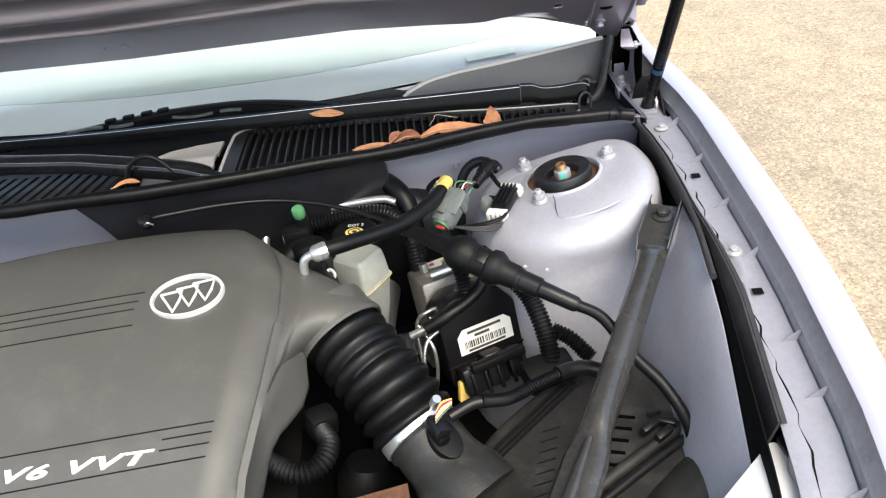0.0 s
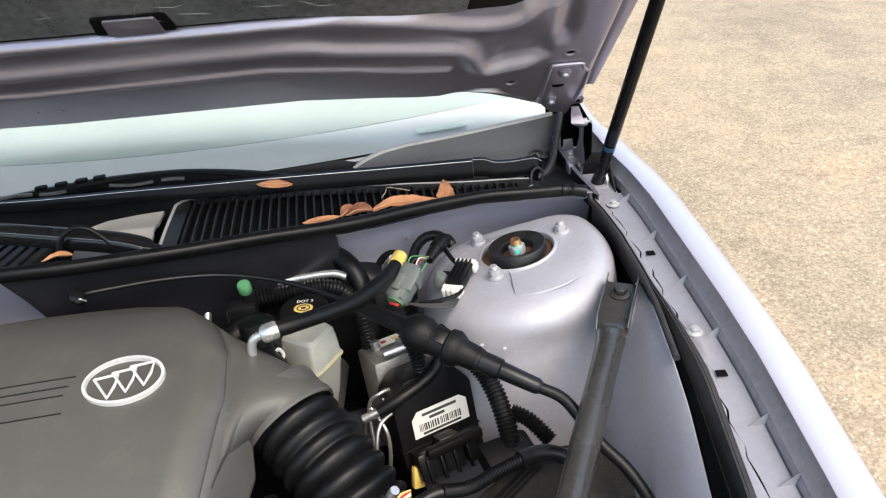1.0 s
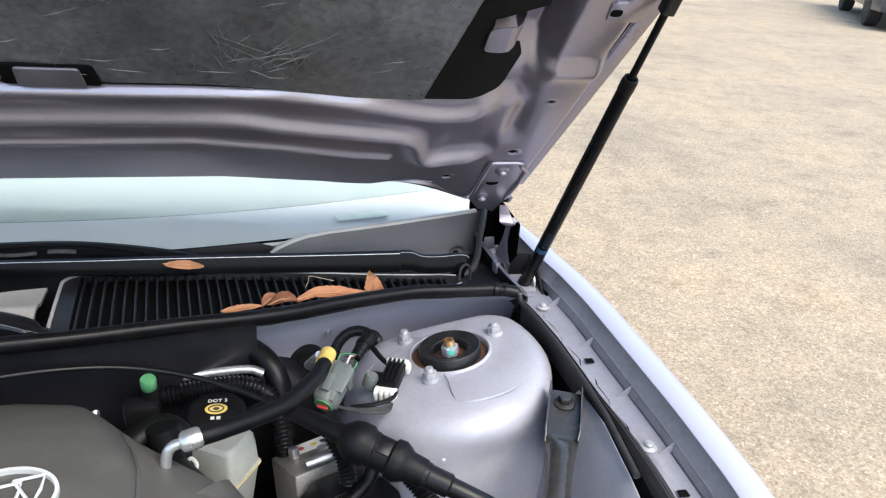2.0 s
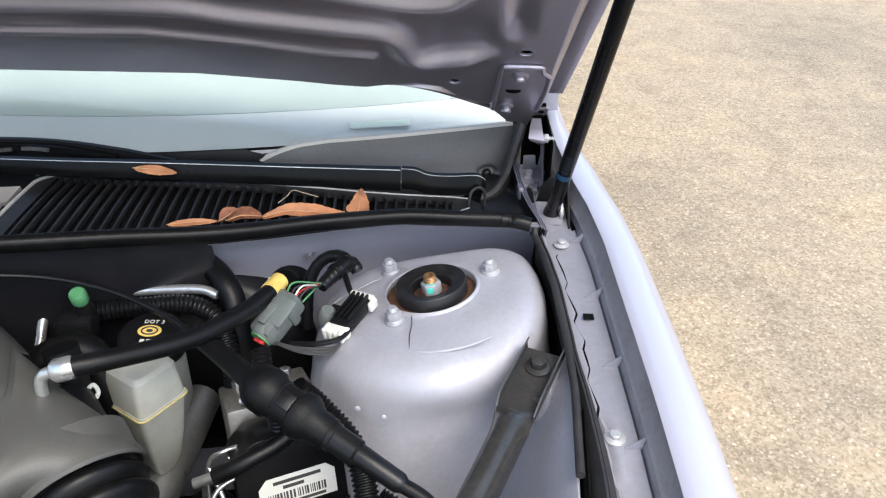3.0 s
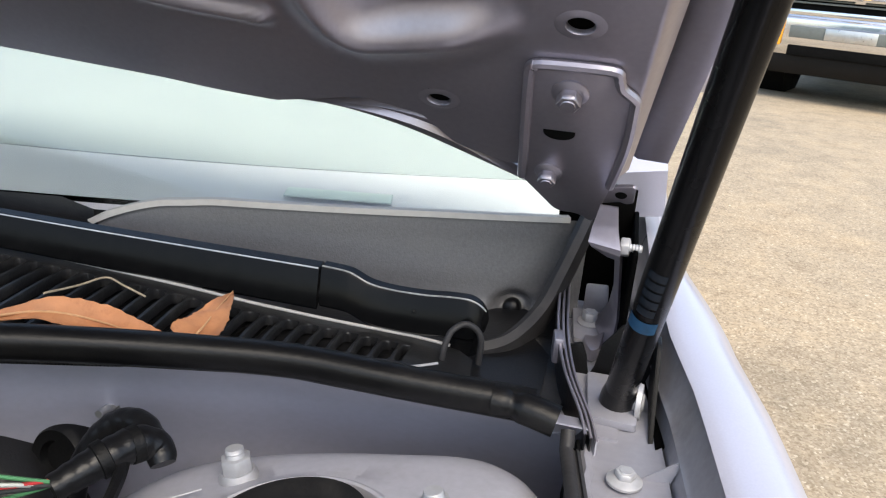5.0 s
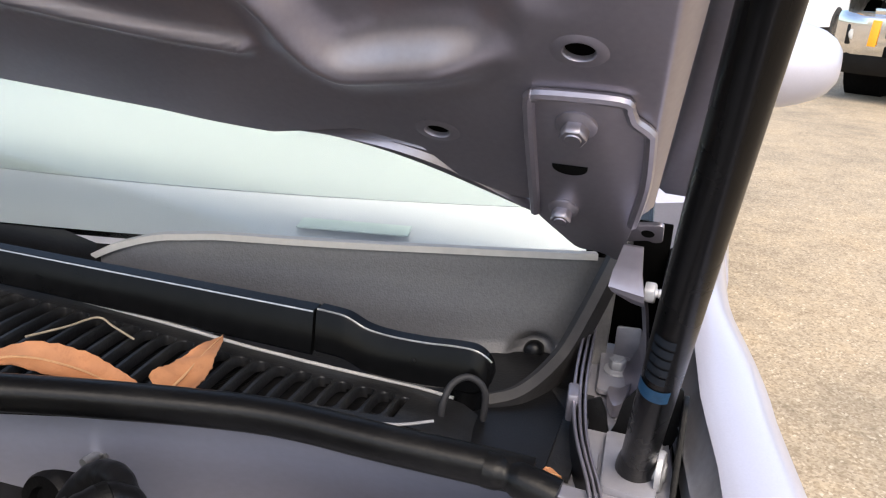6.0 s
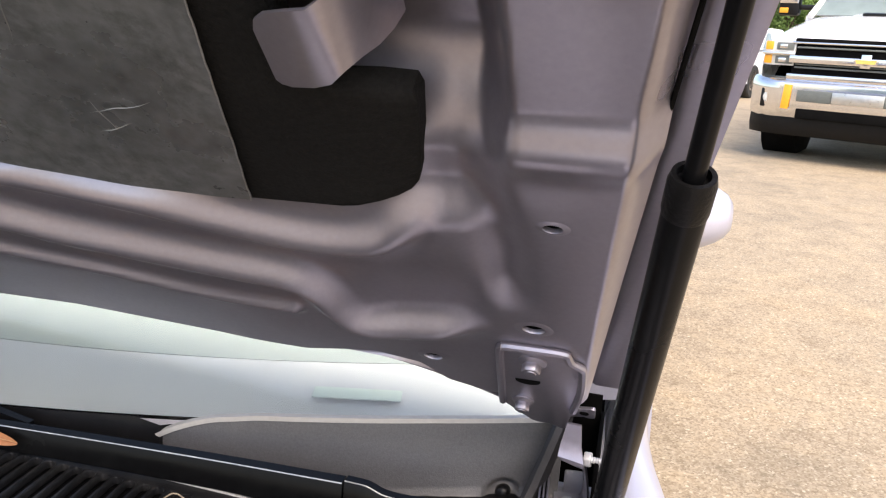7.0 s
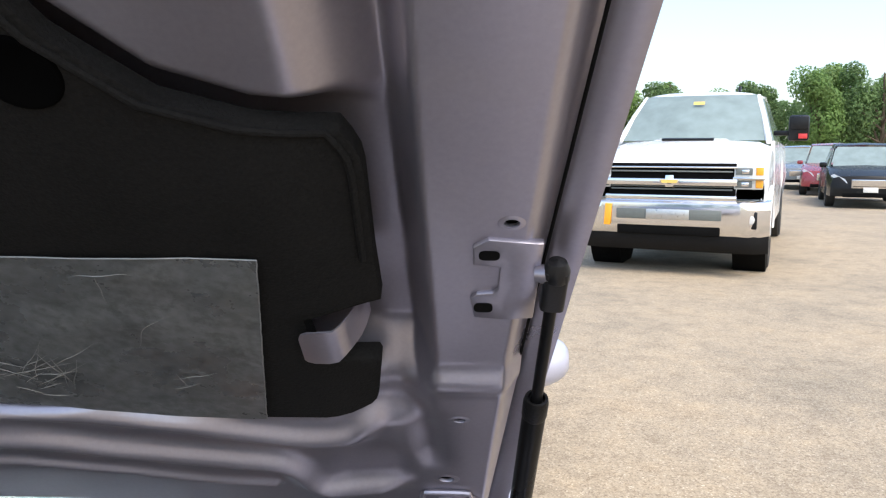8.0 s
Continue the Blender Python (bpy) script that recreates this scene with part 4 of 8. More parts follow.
    part("rear_lip", sheet(rows, 0.001, (0, 0, -1)).moved(HOOD), INNER, hood, "folded rear lip of the hood", 30)
    build_pad(hood)
    return hood


PAD_SIDE = [(0.2360, 0.5270), (0.2368, 0.5600), (0.2372, 0.5960), (0.2390, 0.6070), (0.2430, 0.6140), (0.2490, 0.6185), (0.2580, 0.6210), (0.2800, 0.6240), (0.3020, 0.6270), (0.3080, 0.6255), (0.3120, 0.6120), (0.3150, 0.6000), (0.3180, 0.5860), (0.3660, 0.5830), (0.3690, 0.5980), (0.3740, 0.6260), (0.3760, 0.6340),
            (0.4200, 0.6340), (0.4900, 0.6360), (0.5000, 0.6350), (0.5100, 0.6310), (0.5190, 0.6260), (0.5230, 0.6060), (0.5290, 0.5850), (0.5460, 0.5420), (0.5830, 0.5050), (0.6680, 0.4600), (0.8280, 0.4200), (0.8680, 0.3000), (0.8880, 0.0500)]


def pad_height(u, v):
    """The pad lies flat in the middle and dips toward its outer edge."""
    return 0.0038 - 0.0110 * smooth(0.575, 0.634, abs(u)) - 0.003 * smooth(0.48, 0.535, v) * smooth(0.50, 0.60, abs(u))


def build_pad(hood):
    side = [(b, a) for a, b in PAD_SIDE]
    rows = []
    for v in sorted({round(x, 4) for x in span(0.236, 0.90, 120)} | {a for a, b in PAD_SIDE}):
        edge = lerp_table(PAD_SIDE, v)
        us = [edge * k for k in span(0, 0.8, 8)] + [edge * (0.8 + 0.2 * k) for k in span(0.1, 1.0, 14)]
        row = [Vector((u, v, pad_height(u, v) - 0.0022 * smooth(0.006, 0.0, edge - u) ** 2)) for u in us]
        rows.append([Vector((-q.x, q.y, q.z)) for q in row[:0:-1]] + row)
    pad = part("insulation_pad", sheet(rows, 0.012, (0, 0, -1)).moved(HOOD), PAD, hood, "black felt insulation pad", 50)
    edge = [Vector((u - 0.006, v, pad_height(u - 0.006, v) + 0.0005)) for u, v in side if v > 0.40 and u > 0.45]
    part("pad_bead", sweep(edge, 0.0022, 8).moved(HOOD), PAD, pad)
    m = HOOD @ Matrix.Translation((0.487, 0.565, 0.0045))
    part("pad_dimple", lathe([(0, 0.0006), (0.017, 0.0006), (0.0185, 0.0012), (0.020, 0.0008), (0.021, -0.001)], m, 28), VOID, pad, "round fastener hollow in the pad")
    # aged foil sheet with creases
    rows = []
    for v in span(0.0, 1.0, 40):
        row = []
        for t in span(0.0, 1.0, 90):
            right = 0.533 + (0.569 - 0.533) * v + 0.0006 * noise.noise((v * 25, 0, 0))
            low = 0.2390 + 0.018 * smooth(0.95, 0.75, t)
            u = -0.34 + (right + 0.34) * t
            y = low + (0.4345 + 0.004 * (1 - t) - low) * v
            crease = 0.0010 * noise.noise((u * 30, y * 22, 0)) + 0.0022 * max(0, 0.4 - abs(noise.noise((u * 7, y * 13, 3)))) * noise.noise((u * 16, y * 40, 7))
            row.append((u, y, 0.0068 + crease))
        rows.append(row)
    part("foil_patch", sheet([[Vector(p) for p in r] for r in rows], 0.0006, (0, 0, -1)).moved(HOOD), FOIL, hood, "dull scuffed foil heat shield", 70)
    edges = [rows[i][-1] for i in range(len(rows))], rows[-1]
    for line in edges:
        part("cut_edge", sweep([Vector(p) + Vector((0, 0, 0.0002)) for p in line], 0.00045, 5).moved(HOOD), SCRATCH, hood, "bright cut edge of the foil")
    rng = random.Random(4)
    for i in range(34):
        u, v = rng.uniform(0.08, 0.54), rng.uniform(0.27, 0.42) if i % 3 else rng.uniform(0.27, 0.31)
        line = [Vector((u, v, 0.0098))]
        heading = rng.choice((rng.uniform(-0.25, 0.25), rng.uniform(1.0, 1.7)))
        for _ in range(rng.randint(3, 7)):
            heading += rng.uniform(-0.25, 0.25)
            line.append(line[-1] + Vector((0.007 * math.cos(heading), 0.007 * math.sin(heading), rng.uniform(-0.0006, 0.0006))))
        line = [q for q in line if q.x < 0.525 and 0.262 < q.y < 0.432]
        if len(line) > 2:
            part("crease", sweep(spline(line, 3), lambda t, d: 0.00030 * math.sin(math.pi * min(max(t, 0.05), 0.95)), 5).moved(HOOD), SCRATCH, hood, "bright crease in the foil")
    for i in range(22):
        start = Vector((0.355 + rng.uniform(-0.035, 0.05), 0.292 + rng.uniform(-0.01, 0.02), 0.0092))
        heading = rng.uniform(0.25, 2.9)
        reach = rng.uniform(0.015, 0.075)
        line = [start + Vector((math.cos(heading), 0.9 * math.sin(heading), 0)) * reach * k + Vector((rng.uniform(-0.001, 0.001), rng.uniform(-0.001, 0.001), 0)) for k in (0, 0.3, 0.6, 1)]
        part("crease", sweep(spline(line, 3), lambda t, d: 0.00036 * math.sin(math.pi * min(max(t, 0.08), 0.92)), 5).moved(HOOD), SCRATCH, hood, "bright crease in the foil")
    # bent tab of the inner panel that holds the pad
    ends = [(0.579, 0.329, 0.354, 0.0085), (0.581, 0.327, 0.359, 0.0088), (0.586, 0.327, 0.363, 0.0100), (0.596, 0.3285, 0.3655, 0.0110), (0.603, 0.3305, 0.366, 0.0106), (0.608, 0.3335, 0.3675, 0.0065), (0.6125, 0.333, 0.367, -0.002), (0.616, 0.330, 0.365, -0.012), (0.618, 0.327, 0.363, -0.024), (0.619, 0.325, 0.361, -0.036)]
    rows = [[Vector((u, a + (b - a) * k, w)) for u, a, b, w in ends] for k in (0.0, 0.5, 1.0)]
    part("pad_tab", sheet(rows, 0.0016, (0, 0, -1)).moved(HOOD), INNER, hood, "bent sheet tab over the pad")
    # slot low on the pad, with the panel's tongue in it
    at = HOOD @ Matrix.Translation((0.175, 0.268, 0.0))
    part("pad_slot", prism(rounded([(-0.044, -0.015), (0.044, -0.015), (0.040, 0.016), (-0.040, 0.016)], 0.005), 0.002, 0.009, at, 0.002), DEEP, hood, "dark slot in the pad")
    part("slot_tongue", prism(rounded([(-0.030, -0.015), (0.030, -0.015), (0.028, 0.013), (-0.028, 0.013)], 0.003), 0.006, 0.0115, at, 0.001), INNER, hood, "painted tongue in the slot")


hood = build_hood()


def build_hinge(hood, hinge):
    base = -0.0015
    outline = [(0.646, 0.094), (0.687, 0.095), (0.689, 0.082), (0.698, 0.074), (0.697, 0.035), (0.692, -0.003), (0.684, -0.050), (0.674, -0.040), (0.661, -0.041), (0.639, -0.006)]
    plate = part("hood_plate", prism(rounded(outline, 0.007, 4), base - 0.003, base + 0.0035, HOOD, 0.0012), INNER, hood, "hinge plate on the hood")
    rim = [Vector((u, v, base + 0.004)) for u, v in ((0.640, -0.004), (0.645, 0.085), (0.648, 0.092), (0.652, 0.0945), (0.684, 0.0948), (0.688, 0.090), (0.690, 0.083), (0.6965, 0.076), (0.6975, 0.070), (0.6965, 0.035), (0.691, -0.004))]
    part("rim", sweep(spline(rim, 4), 0.0028, 8).moved(HOOD), INNER, plate)
    for v, u, r in ((0.0755, 0.6655, 0.0072), (0.003, 0.6555, 0.0062)):
        part("bolt", flange_bolt(HOOD @ Matrix.Translation((u, v, base + 0.0036)), r * 0.9, r * 1.3, 0.0085), INNER, plate, "flange bolt through the plate")
    half = [(0.0085 * math.cos(a), 0.0062 * math.sin(a) - 0.001) for a in span(math.pi, 2 * math.pi, 12)]
    part("slot", prism([(0.0085, 0.0006), (-0.0085, 0.0006)] + half, 0, 0.0005, HOOD @ Matrix.Translation((0.6608, 0.0425, base + 0.0036)), 0), DEEP, plate, "half-moon slot")
    # small ear at the corner
    ear = [(0.684, -0.006), (0.689, -0.006), (0.6905, -0.015), (0.7065, -0.011), (0.7065, -0.029), (0.7020, -0.031), (0.6985, -0.029), (0.6865, -0.034)]
    part("ear", prism(rounded(ear, 0.0035), -0.006, -0.0035, HOOD, 0.0008), INNER, plate)
    part("ear_hole", lathe([(0, 0.0004), (0.0034, 0.0004), (0.0036, 0)], HOOD @ Matrix.Translation((0.6985, -0.0215, -0.0035)), 16), DEEP, plate)
    # pivot: folded link, nut on its stud, lower arm
    rows = [[(0.6875, 0.199, 0.9575), (0.6980, 0.197, 0.9580)], [(0.6855, 0.190, 0.9490), (0.6995, 0.187, 0.9500)], [(0.6848, 0.186, 0.9470), (0.7000, 0.183, 0.9478)], [(0.6840, 0.181, 0.9400), (0.7028, 0.178, 0.9385)], [(0.6860, 0.181, 0.9375), (0.7030, 0.179, 0.9345)], [(0.696, 0.188, 0.930), (0.7028, 0.187, 0.929)]]
    part("link", sheet([[Vector(p) for p in r] for r in rows], 0.0025, (0, 1, 0)), INNER, hinge, "folded hinge link")
    part("pivot_nut", prism(hexagon(0.0060), 0, 0.0055, frame_at((0.7025, 0.187, 0.9380), (1, -0.10, 0.05), (0, 0, 1)), 0.001), NUT, hinge, "pivot nut")
    part("pivot_bolt", lathe([(0, 0.0125), (0.0022, 0.0125)] + [(0.0026 if i % 2 else 0.0021, 0.012 - 0.0009 * i) for i in range(8)] + [(0.0026, 0.004), (0, 0.004)], frame_at((0.7025, 0.187, 0.9380), (1, -0.10, 0.05), (0, 0, 1)), 12), NUT, hinge, "threaded pivot stud")
    arm = [[(0.6985, 0.193, 0.937), (0.7025, 0.186, 0.936)], [(0.7010, 0.205, 0.922), (0.7045, 0.196, 0.920)], [(0.7030, 0.218, 0.902), (0.7065, 0.206, 0.900)], [(0.7020, 0.226, 0.886), (0.7080, 0.205, 0.884)], [(0.698, 0.228, 0.876), (0.707, 0.192, 0.874)], [(0.692, 0.230, 0.872), (0.704, 0.190, 0.870)]]
    part("lower_arm", sheet([[Vector(p) for p in r] for r in arm], 0.0025, (0.6, 0.6, 0)), INNER, hinge, "upright hinge arm", 60)
    part("upright_plate", prism(rounded([(0.6860, 0.862), (0.7035, 0.862), (0.7010, 0.8855), (0.6860, 0.8845)], 0.002), 0.0, 0.002, Matrix(((1, 0, 0, 0), (0, 0, 1, 0.254), (0, 1, 0, 0), (0, 0, 0, 1))), 0.0005), WING, hinge, "small upright plate")
    part("base_plate", prism(rounded([(0.6790, 0.247), (0.700, 0.244), (0.7030, 0.200), (0.6835, 0.198)], 0.004), 0.866, 0.8695, bevel=0.001), WING, hinge)
    part("base_bolt", flange_bolt(frame_at((0.6915, 0.2240, 0.8695), (0, -0.1, 1)), 0.0055, 0.0078, 0.0085), NUT, hinge, "zinc flange bolt")
    part("floor_sheet", prism([(0.672, 0.10), (0.715, 0.10), (0.712, 0.27), (0.672, 0.27)], 0.861, 0.8645), WING, hinge)
    part("weld_nub", prism(rounded([(0.6895, 0.198), (0.6965, 0.197), (0.7020, 0.207), (0.6995, 0.180), (0.6955, 0.176), (0.692, 0.184)], 0.003), 0.866, 0.8735, bevel=0.001), INNER, hinge)
    # dark forked bracket in front, black blocks for the shade behind the pivot
    fork = [(0.6835, 0.838), (0.7310, 0.838), (0.7315, 0.877), (0.7295, 0.899), (0.7245, 0.899), (0.7110, 0.8995), (0.7010, 0.8850), (0.6985, 0.8700), (0.6960, 0.8640), (0.6945, 0.8700), (0.6935, 0.8760), (0.6895, 0.8845), (0.6820, 0.8810), (0.6850, 0.868)]
    part("fork_bracket", prism(rounded(fork, 0.0015, 3), 0.0, 0.002, Matrix(((1, 0, 0, 0), (0, 0, 1, 0.163), (0, 1, 0, 0), (0, 0, 0, 1))), 0.0006), MATTE, hinge, "dark forked bracket plate")
    part("bracket_side", prism(rounded([(0.098, 0.862), (0.162, 0.862), (0.162, 0.898), (0.150, 0.898)], 0.003), 0.7300, 0.7325, Matrix(((0, 0, 1, 0), (1, 0, 0, 0), (0, 1, 0, 0), (0, 0, 0, 1))), 0.0006), MATTE, hinge, "dark side wing of the bracket")
    part("foot_seat", prism(rounded([(0.6985, 0.112), (0.7240, 0.110), (0.7240, 0.160), (0.6950, 0.160)], 0.003), 0.8640, 0.8685, bevel=0.0012), WING, hinge, "raised seat under the strut")
    # solid black blocks paint the shaded opening behind the hinge
    part("opening_shade_back", block((0.050, 0.003, 0.085), pose(0.685, 0.263, 0.868), 0.001), VOID, hinge, "black block standing for the shaded opening behind the hinge")
    part("opening_shade_side", block((0.003, 0.090, 0.070), pose(0.7115, 0.220, 0.868), 0.001), VOID, hinge)


build_hinge(hood, car)


def build_gas_strut():
    low, high = Vector((0.7126, 0.1313, 0.868)), Vector((0.7430, -0.0905, 1.2805))
    strut = thing("gas_strut", "black gas spring propping up the hood", "gas strut", low)
    way = (high - low).normalized()
    neck = low + (high - low) * 0.775
    m = frame_at(low, way)
    length = (neck - low).length
    part("tube", lathe([(0, 0.004), (0.0066, 0.004), (0.0082, 0.010), (0.0082, length - 0.004), (0.0076, length), (0.0064, length + 0.0015), (0.0058, length - 0.002), (0, length - 0.002)], m, 32), STRUTBLACK, strut, "glossy black cylinder")
    part("collar", lathe([(0.0083, length - 0.016), (0.0087, length - 0.014), (0.0087, length - 0.002), (0.0078, length + 0.0015), (0.0060, length + 0.0015), (0.0060, length - 0.016)], m, 32), MATTE, strut)
    part("rod", lathe([(0, length - 0.01), (0.0040, length - 0.01), (0.0040, (high - low).length - 0.018), (0, (high - low).length - 0.018)], m, 20), STRUTBLACK, strut, "slim black piston rod")
    top = (high - low).length
    cup = frame_at(low + way * (top - 0.030), way, (1, 0, 0))
    part("socket", prism(rounded([(-0.0075, -0.007), (0.0075, -0.007), (0.0075, 0.007), (-0.0075, 0.007)], 0.004), 0.006, 0.034, cup, 0.0025), BLACK, strut, "black ball socket")
    part("socket_cap", lathe([(0, 0.041), (0.0055, 0.0395), (0.0082, 0.034), (0.0086, 0.028), (0.008, 0.027)], cup, 24), BLACK, strut)
    part("ball_stud", sweep([high + Vector((-0.012, 0.002, 0.0)), high + Vector((-0.004, 0, 0))], lambda t, d: 0.0048 + 0.002 * t, 12), INNER, strut, "ball stud on the hood")
    part("lower_socket", lathe([(0, -0.014), (0.006, -0.014), (0.0095, -0.009), (0.0095, 0.006), (0.0082, 0.016), (0, 0.016)], m, 20), BLACK, strut)
    part("lower_stud", lathe([(0, 0.0135), (0.004, 0.0135), (0.0050, 0.0125), (0.0095, 0.0122), (0.0100, 0.0110), (0.0100, 0.0095), (0.0050, 0.0090), (0.0040, 0.0), (0, 0.0)], frame_at(low + Vector((0.001, -0.002, 0.004)), (1, -0.1, 0.05), (0, 0, 1)), 24), NUT, strut, "zinc ball stud in the gutter")
    # printed band near the foot
    band = frame_at(low + way * 0.076, way, (-0.35, -1, 0))
    turn = [(0.00845 * math.cos(a), 0.00845 * math.sin(a)) for a in span(-0.95, 0.95, 15)]
    part("printed_band", loft([[band @ Vector((x, y, z)) for x, y in turn] for z in (0.0, 0.0085)], False), BLUE, strut, "faded blue printed band")
    for k in range(5):
        part("printed_line", loft([[band @ Vector((x * 1.002, y * 1.002, z)) for x, y in turn[3:12]] for z in (0.013 + 0.0062 * k, 0.0178 + 0.0062 * k)], False), DARKBLUE, strut)


build_gas_strut()


# ---- cowl: rubber seals, air grille, wipers ----
def build_seals():
    line = [Vector((x, seal_y(x), seal_z(x) - 0.0005)) for x in span(-0.78, 0.672, 110)]
    line = even(spline(line[::4] + [line[-1]], 4), 0.012)
    oval = [(0.0085 * math.cos(a) * (1.0 if math.cos(a) > 0 else 0.9), (0.0064 if math.sin(a) > 0 else 0.0115) * math.sin(a)) for a in span(0, 2 * math.pi * 15 / 16, 16)]
    seal = thing("cowl_seal", "thick black rubber weatherstrip along the cowl edge", "seal", line[0])
    part("bulb", sweep(line, 1.0, profile=oval, up=(0, 0, 1)), RUBBER, seal)
    end = spline([(0.652, 0.077, 0.8880), (0.664, 0.077, 0.8872), (0.674, 0.076, 0.8860), (0.684, 0.075, 0.8840)], 6)
    part("end_block", sweep(end, lambda t, d: 0.0080 - 0.0016 * math.exp(-((t - 0.28) / 0.08) ** 2), 14), RUBBER, seal, "folded end of the weatherstrip")
    rail = [Vector((rail_x(y) - 0.003, y, floor_z(y) + 0.006)) for y in span(0.075, -0.260, 36)]
    rail = [Vector((0.690, 0.082, 0.876))] + rail
    side = thing("rail_seal", "black rubber edge strip between engine bay and wing", "seal", rail[0])
    part("bulb", sweep(rail, lambda t, d: 0.0036, 12), GREYRUBBER, side)
    flap = []
    for y in span(0.075, -0.440, 50):
        x, z, k = rail_x(y), floor_z(y), smooth(-0.10, -0.30, y)
        low = lerp_table([(-0.44, 0.803), (-0.37, 0.826), (-0.31, 0.844), (-0.25, 0.852), (-0.10, z + 0.003), (0.08, z + 0.003)], y)
        flap.append([Vector((x + 0.001 + 0.019 * k, y, z + 0.007)), Vector((x - 0.001 + 0.016 * k, y, z + 0.0085)), Vector((x - 0.002 + 0.010 * k, y, 0.5 * (z + 0.008 + low))), Vector((x - 0.002 + 0.006 * k, y, low)), Vector((x - 0.001 + 0.006 * k, y, low - 0.03))])
    part("flap", sheet(flap, 0.0025, (1, 0, 0)), GREYRUBBER, side, "hanging rubber flap")


build_seals()


def grille_front(x):
    return Vector((x, seal_y(x) + 0.010, seal_z(x) - 0.010))


def grille_back(x):
    y = lerp_table([(-0.8, 0.17), (-0.2, 0.11), (0.16, 0.130), (0.30, 0.138), (0.43, 0.136), (0.52, 0.132), (0.62, 0.128), (0.7, 0.128)], x)
    z = lerp_table([(-0.8, 0.89), (0.16, 0.903), (0.30, 0.900), (0.45, 0.892), (0.62, 0.879), (0.7, 0.874)], x)
    return Vector((x, y, z))


SLOT_FRONT = [(0.14, -0.066), (0.20, -0.050), (0.30, -0.016), (0.40, 0.022), (0.47, 0.056), (0.53, 0.084), (0.56, 0.094), (0.60, 0.104)]
SLOT_BACK = [(0.14, 0.104), (0.30, 0.111), (0.50, 0.117), (0.55, 0.122), (0.60, 0.1285)]


def lean(s):
    return 0.13 - 0.09 * smooth(0.42, 0.56, s)


def slot_front(s):
    f = lerp_table(SLOT_FRONT, s)
    return max(f, seal_y(s - lean(s) * (f - 0.10)) + 0.014)


def grille_point(s, y, dz=0.0):
    """A place on the grille: s counts the slots, which lean back toward the middle of the car."""
    x = s - lean(s) * (y - 0.10)
    a, b = grille_front(x), grille_back(x)
    k = (y - a.y) / (b.y - a.y)
    return Vector((x, y, a.z + (b.z - a.z) * k + 0.002 * math.sin(math.pi * min(max(k, 0), 1)) + dz))


